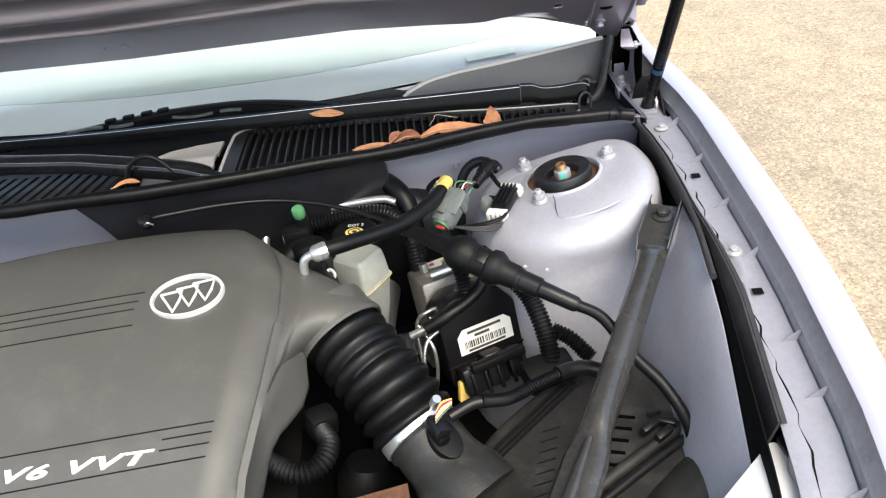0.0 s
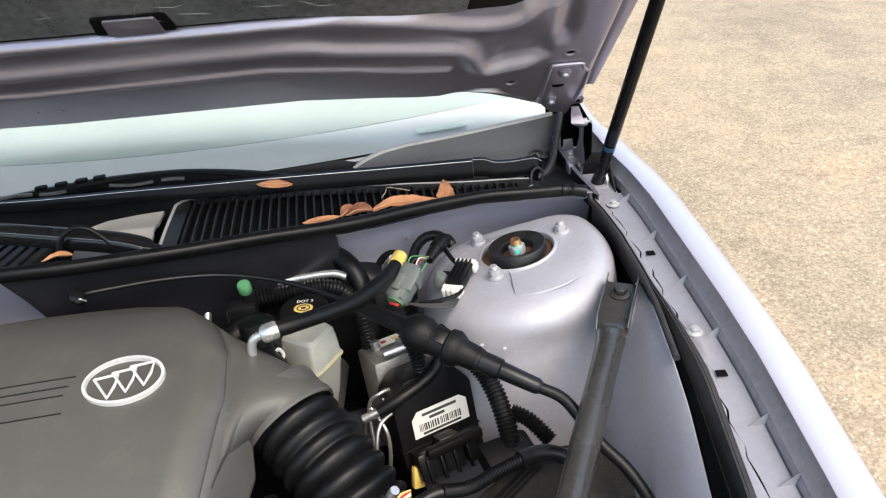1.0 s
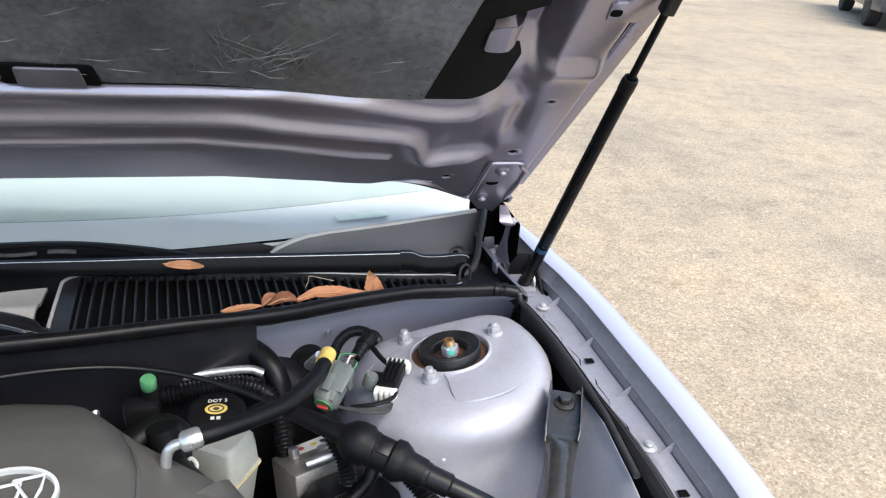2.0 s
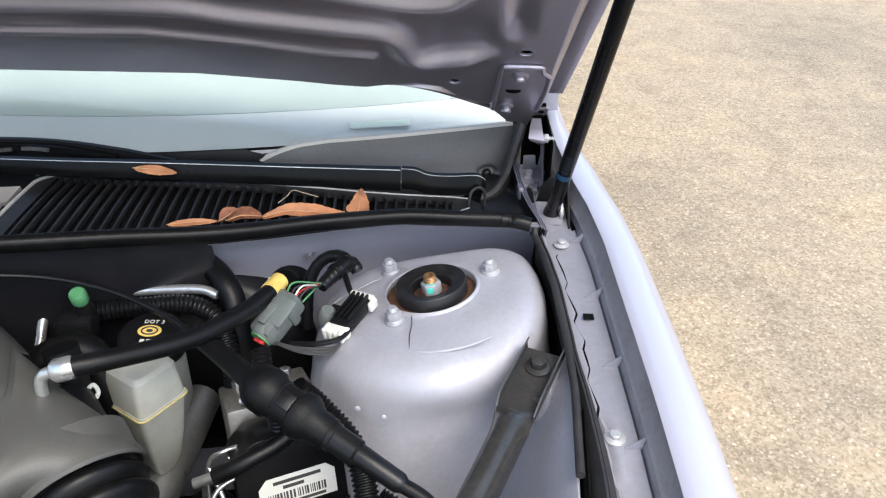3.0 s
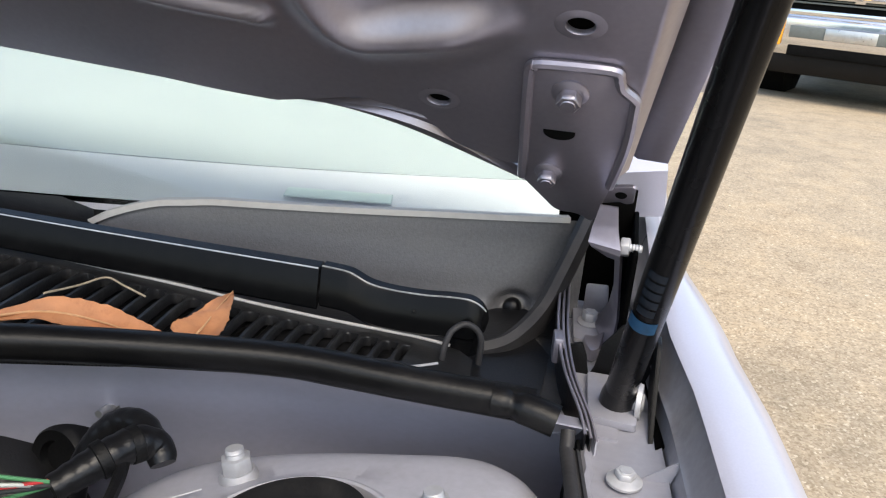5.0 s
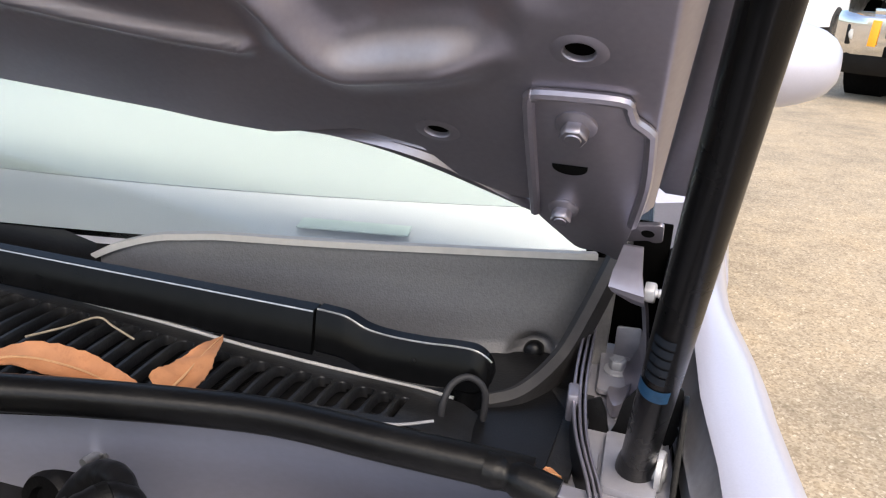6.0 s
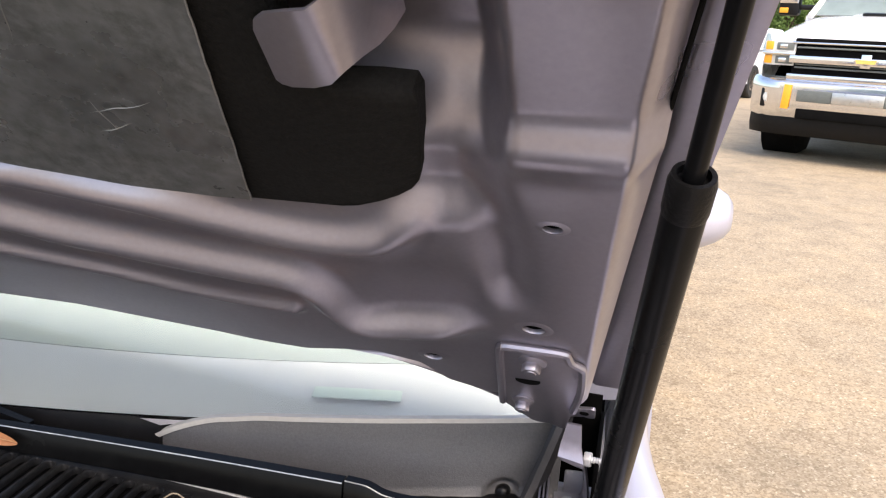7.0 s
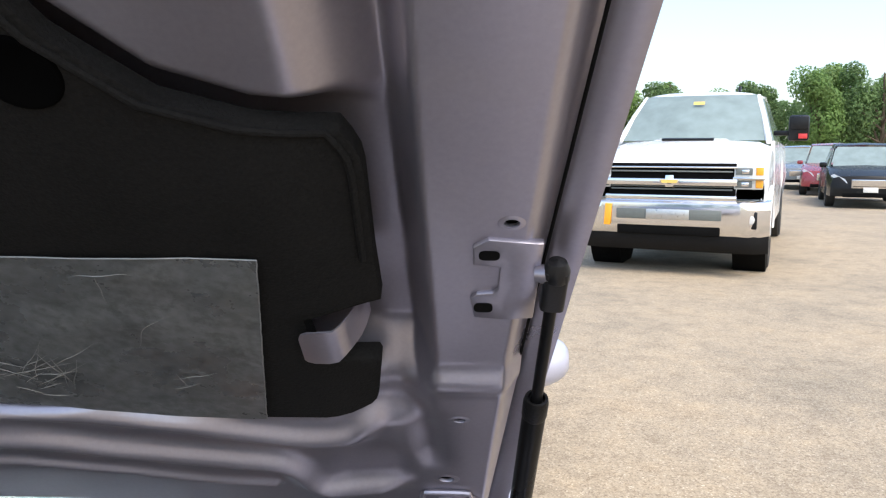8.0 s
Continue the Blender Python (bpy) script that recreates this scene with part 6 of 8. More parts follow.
def text_shape(words, size, extrude, shear=0.0):
    curve = bpy.data.curves.new("letters", "FONT")
    curve.body, curve.size, curve.extrude, curve.shear, curve.offset = words, size, extrude, shear, 0.0005 * size / 0.02
    curve.space_character = 1.12
    ob = bpy.data.objects.new("letters", curve)
    scene.collection.objects.link(ob)
    me = bpy.data.meshes.new_from_object(ob.evaluated_get(bpy.context.evaluated_depsgraph_get()))
    s = Shape().add([v.co.copy() for v in me.vertices], [list(p.vertices) for p in me.polygons])
    bpy.data.objects.remove(ob)
    bpy.data.curves.remove(curve)
    bpy.data.meshes.remove(me)
    return s


def build_engine_cover():
    cover = thing("engine_cover", "grey plastic engine cover with an oval badge and raised lettering", "engine cover", (0, -0.3, 0.75))
    rows = []
    for k in span(0, 1, 60):
        row = []
        for t in span(0, 1, 60):
            y = -0.52 + (lerp_table(COVER_BACK, -0.46 + 0.72 * t) + 0.52) * k
            r = cover_right(y)
            x = -0.46 + (r + 0.46) * t
            z = cover_z(y) - 0.018 * smooth(0.03, 0.0, r - x) ** 2 - 0.04 * smooth(0.06, 0.0, x + 0.46)
            row.append(Vector((x, y, z + 0.004 * math.cos(x * 5.0))))
        rows.append([row[0] + Vector((0, 0, -0.10))] + row)
    rows.append([p + Vector((0, 0.012, -0.012)) for p in rows[-1]])
    rows.append([p + Vector((0, 0.008, -0.05)) for p in rows[-1]])
    top = part("shell", sheet(rows, 0.003), COVER, cover, "broad domed top", 50)
    # shoulder beside the intake, ending in an arch over the hose
    way = (HOSE_B - HOSE_A).normalized()
    over = (Vector((0, 0, 1)) - way * way.z).normalized()
    front = way.cross(over) * (-1 if way.cross(over).y > 0 else 1)

    def arch(a, r, along=0.0):
        return HOSE_A + way * along + (over * math.cos(a) + front * math.sin(a)) * r

    def edge(y):
        return Vector((cover_right(y), y, cover_z(y) - 0.018 + 0.004 * math.cos(cover_right(y) * 5)))

    rows = []
    for k in span(0, 1, 40):
        a = radians(-105 + 205 * k)
        y = lerp_table([(0.0, -0.165), (0.25, -0.185), (0.45, -0.222), (0.62, -0.270), (0.80, -0.325), (1.0, -0.365)], k)
        e, c = edge(y), arch(a, 0.0510)
        row = [e + Vector((-0.003, 0, 0.004))]
        at = np.interp(k, [0.0, 0.45, 0.60, 0.78, 0.92, 1.0], [0.95, 0.90, 0.74, 0.46, 0.16, 0.05])
        for q in span(0, 1, 26):
            d = q - at
            ridge = 0.0075 * (math.exp(-max(d, 0) / 0.10) if d > 0 else math.exp(d / 0.22)) * smooth(0.30, 0.55, k)
            row.append(e.lerp(c, q) + (over * 0.6 + Vector((0.3, 0, 0.5))) * (0.003 * math.sin(math.pi * q) + ridge * math.sin(math.pi * min(1, q * 3)) ** 0.5 if 0 < q < 1 else 0))
        row += [arch(a, 0.0512, 0.004), arch(a, 0.0500, 0.0062), arch(a, 0.0484, 0.0050), arch(a, 0.0478, 0.0), arch(a, 0.0474, -0.03)]
        rows.append(row)
    part("shoulder", sheet(rows, 0.0015, (-0.5, 0, -1)), COVER, cover, "moulded shoulder round the intake", 28)
    rows = []
    for y, w, d, skirt in ((-0.285, 0.016, 0.040, 0.008), (-0.310, 0.022, 0.050, 0.008), (-0.330, 0.020, 0.048, 0.008), (-0.350, 0.014, 0.040, 0.008), (-0.366, 0.008, 0.032, 0.010), (-0.380, 0.004, 0.030, 0.012), (-0.392, 0.003, 0.03, 0.014), (-0.43, 0.002, 0.03, 0.02), (-0.50, 0.002, 0.03, 0.03)):
        e = edge(y)
        rows.append([e + Vector(p) for p in ((-0.003, 0, 0.006), (0.003, 0, 0.002), (w * 0.5, 0, -d * 0.5), (w, 0, -d), (w + 0.001, 0, -d - skirt * 0.5), (w, 0, -d - skirt))])
    part("side_skirt", sheet(rows, 0.003, (-0.5, 0, -1)), COVER, cover, "", 50)
    # grooves pressed into the top
    for y, a, b in ((-0.247, -0.42, 0.121), (-0.258, -0.42, 0.117), (-0.268, -0.42, 0.115), (-0.288, -0.42, 0.119), (-0.3915, -0.42, 0.222), (-0.4005, 0.175, 0.221), (-0.4100, 0.174, 0.220), (-0.4210, -0.42, 0.218)):
        line = []
        for x in span(a, b, 24):
            v = y + 0.105 * (x - b)
            line.append(Vector((x, v, cover_z(v) + 0.004 * math.cos(x * 5.0) - 0.0001 - 0.018 * smooth(0.03, 0.0, cover_right(v) - x) ** 2)))
        part("groove", sweep(line, 0.0008, 6), MATTE, cover, "dark pressed groove")
    # oval badge: ring with three plain slanted shapes
    y0 = -0.257
    slope = (cover_z(y0 + 0.03) - cover_z(y0 - 0.03)) / 0.06
    m = frame_at((0.170, y0, cover_z(y0) + 0.0030), (0, -slope, 1), (1, 0.11, 0))
    badge = part("badge", sweep([m @ Vector((0.0372 * math.cos(a), 0.0268 * math.sin(a), 0.0016)) for a in span(0, 2 * math.pi, 49)], 1.0, profile=[(-0.0019, -0.003), (0.0019, -0.003), (0.0015, 0.0018), (-0.0015, 0.0018)], up=(0, 0, 1)), BADGE, cover, "silver oval badge")
    for dx, dy in ((-0.0165, -0.0045), (0.0, 0.0), (0.0165, 0.0045)):
        shield = [Vector((dx - 0.0120, dy + 0.0105, 0.0016)), Vector((dx + 0.0105, dy + 0.0125, 0.0016)), Vector((dx + 0.0085, dy - 0.0015, 0.0016)), Vector((dx + 0.0035, dy - 0.0150, 0.0016)), Vector((dx - 0.0120, dy + 0.0105, 0.0016))]
        part("badge_bar", sweep([m @ q for q in shield], 0.0015, 6), BADGE, badge)
    y1 = -0.4235
    slope = (cover_z(y1 + 0.03) - cover_z(y1 - 0.03)) / 0.06
    size = 0.0166
    wide = 0.150 / max(v[0] for v in text_shape("V6 VVT", size, 0.0010, 0.32).v)
    at = frame_at((0.0215, y1 - 0.0105, cover_z(y1 - 0.0105) + 0.0046), (0, -slope, 1), (1, 0.085, 0))
    for i, letter in enumerate("V6 VVT"):
        if letter == " ":
            continue
        done = max((v[0] for v in text_shape("V6 VVT"[:i + 1], size, 0.0010, 0.32).v))
        s = text_shape(letter, size, 0.0010, 0.32)
        shift = done - max(v[0] for v in s.v)
        s.v = [((x + shift) * wide, y, z) for x, y, z in s.v]
        part("letter", s.moved(at), WHITE, cover, "pale raised letter")


build_engine_cover()


def build_underfloor():
    block_ = thing("engine_block", "plain engine and gearbox mass, near-black for the shade deep in the bay", "engine", (0.1, -0.3, 0.3))
    # plain masses fill the depth, the bay's shade put into their colour
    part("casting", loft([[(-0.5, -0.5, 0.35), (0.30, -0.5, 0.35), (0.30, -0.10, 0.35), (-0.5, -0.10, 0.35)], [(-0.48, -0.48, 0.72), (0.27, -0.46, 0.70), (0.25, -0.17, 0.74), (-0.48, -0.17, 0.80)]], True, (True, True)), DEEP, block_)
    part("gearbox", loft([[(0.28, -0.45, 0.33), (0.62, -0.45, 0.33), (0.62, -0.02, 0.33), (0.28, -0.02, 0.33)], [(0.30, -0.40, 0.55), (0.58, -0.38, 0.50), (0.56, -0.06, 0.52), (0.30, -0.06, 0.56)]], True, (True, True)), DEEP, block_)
    for i, (x, y, z, r, h) in enumerate(((0.30, -0.30, 0.56, 0.035, 0.09), (0.38, -0.22, 0.52, 0.04, 0.08), (0.36, -0.12, 0.55, 0.03, 0.10), (0.33, -0.40, 0.60, 0.03, 0.06), (0.24, -0.12, 0.68, 0.03, 0.08))):
        part("housing", lathe([(0, h), (r * 0.7, h), (r, h * 0.8), (r, 0), (0, 0)], pose(x, y, z, 8 * i - 15, 10 - 6 * i, 0), 18), MATTE, block_)
    part("rusty_bracket", sheet([[Vector((0.32 + 0.07 * k, -0.395 - 0.012 * math.sin(k * 3), 0.690 + 0.01 * k)), Vector((0.32 + 0.07 * k, -0.43, 0.672 + 0.006 * k))] for k in span(0, 1, 6)], 0.003), RUST, block_, "rusty brown bracket")


build_underfloor()



def build_intake():
    hose = thing("intake_hose", "black ribbed rubber intake hose with a steel clamp", "hose", (HOSE_B.x, HOSE_B.y, 0.7))
    way = (HOSE_B - HOSE_A).normalized()
    pts = [HOSE_A - way * 0.06 + Vector((-0.01, 0.01, -0.01)), HOSE_A, HOSE_A.lerp(HOSE_B, 0.5) + Vector((0.002, -0.002, 0.006)), HOSE_B - way * 0.016]
    line = even(spline(pts, 16), 0.0018)
    total = len(line) * 0.0018

    def bellows(t, d):
        if d < 0.062 or t > 0.985:
            return 0.0390
        phase = (d - 0.062) / (total - 0.062) * 8.0
        return 0.0372 + 0.0085 * abs(math.sin(math.pi * phase)) ** 0.7 + 0.002 * t

    part("bellows", sweep(line, bellows, 40), RUBBER, hose, "deeply ribbed bellows", 75)
    m = frame_at(HOSE_B - way * 0.020, way)
    part("clamp", lathe([(0.0402, 0.0), (0.0416, 0.0), (0.0422, 0.001), (0.0422, 0.012), (0.0416, 0.013), (0.0402, 0.013)], m, 56), ALU, hose, "bright steel band clamp")
    part("clamp_screw", lathe([(0, 0.016), (0.0045, 0.016), (0.0052, 0.013), (0.0052, 0.0), (0, 0)], frame_at(m @ Vector((0.026, 0.033, 0.005)), m.to_3x3() @ Vector((0.5, 0.8, 0.0))), 14), STEEL, hose)
    part("spigot", lathe([(0.0390, -0.01), (0.0390, 0.004), (0.0405, 0.006), (0.0405, 0.010), (0.0385, 0.013), (0.0390, 0.040), (0.0420, 0.052), (0.0480, 0.066), (0.0500, 0.090), (0, 0.09)], frame_at(HOSE_B - way * 0.010, way), 36), DUSTY, hose, "plastic air meter body")
    ring = frame_at(HOSE_B + way * 0.022 + Vector((0.010, -0.008, 0.0355)), (0.35, -0.15, 0.9), (0.6, -0.75, 0))
    part("sensor_flange", prism([(0.024 * math.cos(a), 0.016 * math.sin(a)) for a in span(0, 2 * math.pi * 23 / 24, 24)], -0.012, 0.003, ring, 0.0015), MATTE, hose, "oval flange under the sensor")
    # sensor on the meter body, with split wires
    p = HOSE_B + Vector((0.012, -0.020, 0.040))
    part("sensor", block((0.024, 0.017, 0.013), frame_at(p + way * 0.006, (0.45, 0.2, 0.8), (0.6, -0.75, 0)), 0.003), BLACK, hose, "black air meter sensor plug")
    part("sensor_neck", block((0.014, 0.012, 0.014), frame_at(p + way * 0.012 - Vector((0.002, 0.0, 0.010)), (0.45, 0.2, 0.8), (0.6, -0.75, 0)), 0.003), MATTE, hose)
    for i, mat in enumerate((YELLOW, RED, WHITE, YELLOW, GREYCONN)):
        a = p + Vector((0.006, 0.004 - 0.003 * i, 0.014))
        part("wire", tube([a, a + Vector((0.006, 0.008, 0.006 - 0.001 * i)), a + Vector((0.015, 0.016 + 0.001 * i, 0.002))], 0.0011, 6), mat, hose, "bare coloured wire")


build_intake()


def build_air_box():
    box = thing("air_box", "dusty black air filter box with ribbed lid and clips", "air filter box", (0.57, -0.4, 0.5))
    outline = [(0.395, -0.46), (0.420, -0.375), (0.470, -0.302), (0.525, -0.252), (0.590, -0.214), (0.650, -0.222), (0.694, -0.275), (0.704, -0.36), (0.69, -0.52), (0.56, -0.60), (0.43, -0.56)]
    outline = rounded(outline, 0.03, 5)

    def top(x, y):
        return 0.7185 + 0.010 * math.sin((x - 0.43) * 9)

    def ring(k, drop, low=None):
        c = Vector((0.56, -0.40))
        out = []
        for q in outline:
            p = c + (Vector(q) - c) * k
            out.append((p.x, p.y, (top(p.x, p.y) - drop) if low is None else low))
        return out

    part("lid", loft([ring(1.0, 0, 0.640), ring(1.0, 0.030), ring(0.992, 0.016), ring(0.975, 0.007), ring(0.95, 0.002), ring(0.90, 0.0), ring(0.6, 0.0), ring(0.3, 0.0), ring(0.02, 0.0)], True, (False, True)), DUSTY, box, "dusty black lid")
    part("lower_tray", loft([ring(1.03, 0, 0.640), ring(1.03, 0, 0.630), ring(0.96, 0, 0.625), ring(0.92, 0, 0.42)], True, (True, True)), BLACK, box)
    rim = [Vector(p) for p in ring(1.015, 0, 0.660)]
    part("lid_rim", sweep(rim + rim[:1], 0.004, 8), BLACK, box)
    for dx in (0.0, 0.009, 0.017):
        a, b = Vector((0.424 + dx, -0.385, 0)), Vector((0.552 + dx, -0.255, 0))
        line = [a.lerp(b, k) for k in span(0, 1, 14)]
        part("seam", sweep([Vector((q.x, q.y, top(q.x, q.y) + 0.0006)) for q in line], 0.0021 if dx else 0.0028, 6), BLACK, box)
    for i in range(9):
        x, y = 0.520 - 0.0026 * i, -0.322 - 0.0134 * i
        part("rib", sweep([Vector((x + 0.020 * k, y + 0.005 * k, top(x, y) + 0.0003)) for k in span(0, 1, 5)], lambda t, d: 0.0005 + 0.0013 * t, 6), BLACK, box)
    for i in range(8):
        x, y = 0.590 - 0.0058 * i, -0.306 - 0.0150 * i
        part("slot", block((0.034, 0.0042, 0.0012), pose(x + 0.012, y - 0.004, top(x, y) + 0.0002, 0, 0, -12), 0.0004, 1), VOID, box)
    # double bar with its clip, and the inlet hump beyond it
    for off, rad in ((0.0, 0.0062), (0.013, 0.0048)):
        a, b = Vector((0.500 + off, -0.452 - off * 0.6, 0)), Vector((0.694 + off * 0.3, -0.306 - off, 0))
        part("bar", sweep([Vector((q.x, q.y, top(q.x, q.y) + 0.004)) for q in (a.lerp(b, k) for k in span(0, 1, 16))], rad, 10), BLACK if off else DUSTY, box, "raised bar across the lid")
    part("duct", tube([(0.705, -0.36, 0.690), (0.672, -0.400, 0.705), (0.625, -0.450, 0.705), (0.57, -0.515, 0.70)], lambda t, d: 0.040 + 0.004 * t, 24), DUSTY, box, "smooth black inlet duct")
    for x, y, turn in ((0.628, -0.336, 38), (0.640, -0.346, 38), (0.646, -0.330, -20)):
        part("clip", block((0.022, 0.008, 0.012), pose(x, y, top(x, y) + 0.006, 12, 0, turn), 0.002), BLACK, box, "black snap clip")
    part("clip_tooth", block((0.016, 0.004, 0.006), pose(0.634, -0.326, top(0.634, -0.33) + 0.016, 0, 18, 30), 0.001), BLACK, box)
    part("bar_end", sweep([Vector((0.674, -0.322, 0.732)), Vector((0.696, -0.303, 0.738))], 0.0066, 10), BLACK, box)


build_air_box()


def build_brace():
    brace = thing("tower_brace", "black pressed-steel brace bolted to the strut tower", "brace", (0.6, -0.3, 0.8))
    a, b = Vector((0.690, -0.105, 0.853)), Vector((0.470, -0.640, 0.815))
    way = (b - a).normalized()
    side = Vector((0, 0, 1)).cross(way).normalized()
    up = way.cross(side)

    def section(d, w, h, crown, drop=0.0, flare=0.0):
        c = a + way * d + up * -drop
        return [c + side * x + up * z for x, z in ((-w - flare, h), (-w - 0.001, h * 0.6), (-w, crown * 0.1), (-w * 0.78, crown * 0.62), (-w * 0.42, crown * 0.92), (0, crown), (w * 0.42, crown * 0.92), (w * 0.78, crown * 0.62), (w, crown * 0.1), (w + 0.001, h * 0.6), (w + flare, h))]

    rows = [section(0.000, 0.0172, 0.012, 0.0), section(0.012, 0.0172, 0.012, 0.0), section(0.045, 0.0172, 0.012, 0.0), section(0.066, 0.0172, 0.012, -0.0005), section(0.074, 0.0172, 0.010, -0.001), section(0.082, 0.0164, 0.004, 0.003, 0.001), section(0.092, 0.0150, -0.006, 0.010, 0.003),
            section(0.108, 0.0136, -0.013, 0.0125, 0.004), section(0.14, 0.0130, -0.014, 0.013, 0.005), section(0.20, 0.0130, -0.014, 0.013, 0.006), section(0.28, 0.0132, -0.014, 0.013, 0.007), section(0.315, 0.0132, -0.014, 0.012, 0.007), section(0.328, 0.0136, -0.010, 0.008, 0.007), section(0.342, 0.0150, -0.006, 0.004, 0.008, 0.002), section(0.36, 0.0165, -0.004, 0.003, 0.008, 0.003), section(0.46, 0.0185, -0.004, 0.003, 0.010, 0.004), section(0.57, 0.0190, -0.004, 0.003, 0.012, 0.004)]
    for k in (0, -1):
        part("pale_edge", sweep([row[k] for row in rows[:6]], 0.0009, 6), DULLSTEEL, brace, "paler line along the channel edge")
    part("channel", sheet(rows, 0.0025, -up), BRACE, brace, "pressed channel", 45)
    ridge = [a + way * d + up * 0.0 + side * 0.0 for d in span(0.345, 0.52, 8)]
    part("bead", sweep(ridge, lambda t, d: 0.0065 * math.sin(math.pi * min(max(t, 0.06), 0.94)) ** 0.5, 10), BRACE, brace)
    m = frame_at(a + way * 0.022 + up * 0.0008, up, side)
    part("bolt", flange_bolt(m, 0.0078, 0.0118, 0.010), BRACE, brace, "black flange bolt")
    part("foot", block((0.03, 0.03, 0.05), pose(a.x - 0.005, a.y - 0.02, 0.80, 0, 0, -25), 0.003), BAY, brace)


build_brace()


def build_reservoir():
    res = thing("brake_reservoir", "yellowed white brake fluid reservoir with a black cap", "fluid reservoir", (0.32, -0.11, 0.7))
    c = Vector((0.324, -0.1335))

    def ring(half, z, shift=0.0, r=0.007):
        pts = rounded([(-half, -half), (half, -half), (half, half), (-half, half)], r, 4)
        turn = Matrix.Rotation(radians(59), 2)
        return [(*(c + turn @ Vector(q) + Vector((-0.2 * shift, shift))), z) for q in pts]

    body = part("body", loft([ring(0.010, 0.715), ring(0.0150, 0.728), ring(0.0205, 0.760), ring(0.0240, 0.793), ring(0.0252, 0.801), ring(0.0254, 0.8035), ring(0.0264, 0.8040), ring(0.0264, 0.8085), ring(0.0254, 0.8090), ring(0.0252, 0.812), ring(0.0238, 0.832, 0.001), ring(0.0225, 0.8405, 0.002), ring(0.0195, 0.8445, 0.003), ring(0.013, 0.8458, 0.004)], True, (True, True)), RESERVOIR, res, "translucent yellowed tank", 28)
    seam = ring(0.0267, 0.8062)
    part("seam", sweep([Vector(p) for p in seam + seam[:1]], 0.0011, 6), YELLOWED, body, "yellowed moulding seam")
    part("rear_tank", prism(rounded([(-0.022, -0.030), (0.022, -0.030), (0.024, 0.030), (-0.024, 0.030)], 0.008), 0.75, 0.816, pose(0.318, -0.095, 0, 0, 0, 6), 0.004), RESERVOIR, body)
    part("filler_neck", lathe([(0.026, -0.01), (0.026, 0.012), (0.0285, 0.012), (0.0285, 0.016), (0.024, 0.016)], frame_at((0.314, -0.0785, 0.804)), 28), RESERVOIR, body)
    m = frame_at((0.314, -0.0785, 0.8155), (0, -0.12, 1), (1, 0, 0))
    cap = part("cap", lathe([(0, 0.026), (0.026, 0.026), (0.030, 0.023), (0.0315, 0.018), (0.0315, 0.004), (0.029, 0.0), (0, 0)], m, 32), BLACK, res, "round black filler cap")
    oval = [(0.0115 * math.cos(a), 0.0078 * math.sin(a)) for a in span(0, 2 * math.pi * 23 / 24, 24)]
    part("mark", prism(oval, 0.0262, 0.0266, m), YELLOW, cap, "yellow oval warning mark")
    part("mark_ring", sweep([m @ Vector((0.0075 * math.cos(a), 0.005 * math.sin(a), 0.0268)) for a in span(0, 2 * math.pi, 25)], 0.0008, 6), INK, cap)
    part("mark_core", prism([(x * 0.28, y * 0.28) for x, y in oval], 0.0266, 0.0269, m), INK, cap)
    words = text_shape("DOT 3", 0.0062, 0.0001)
    part("print", words.moved(m @ pose(-0.009, 0.0105, 0.0264)), WHITE, cap)
    for dx in (-0.003, 0.003):
        part("symbol", block((0.004, 0.0042, 0.0003), m @ pose(dx, -0.0135, 0.0262)), WHITE, cap)
    part("master_cylinder", sweep([Vector((0.318, -0.165, 0.690)), Vector((0.325, -0.02, 0.700))], 0.021, 18), STEEL, res, "dull metal master cylinder")
    part("booster", lathe([(0, 0.03), (0.05, 0.028), (0.105, 0.012), (0.115, 0.0), (0.115, -0.03), (0, -0.03)], frame_at((0.330, 0.030, 0.715), (0, -1, 0.12)), 40), BLACK, res, "black brake booster drum")


build_reservoir()


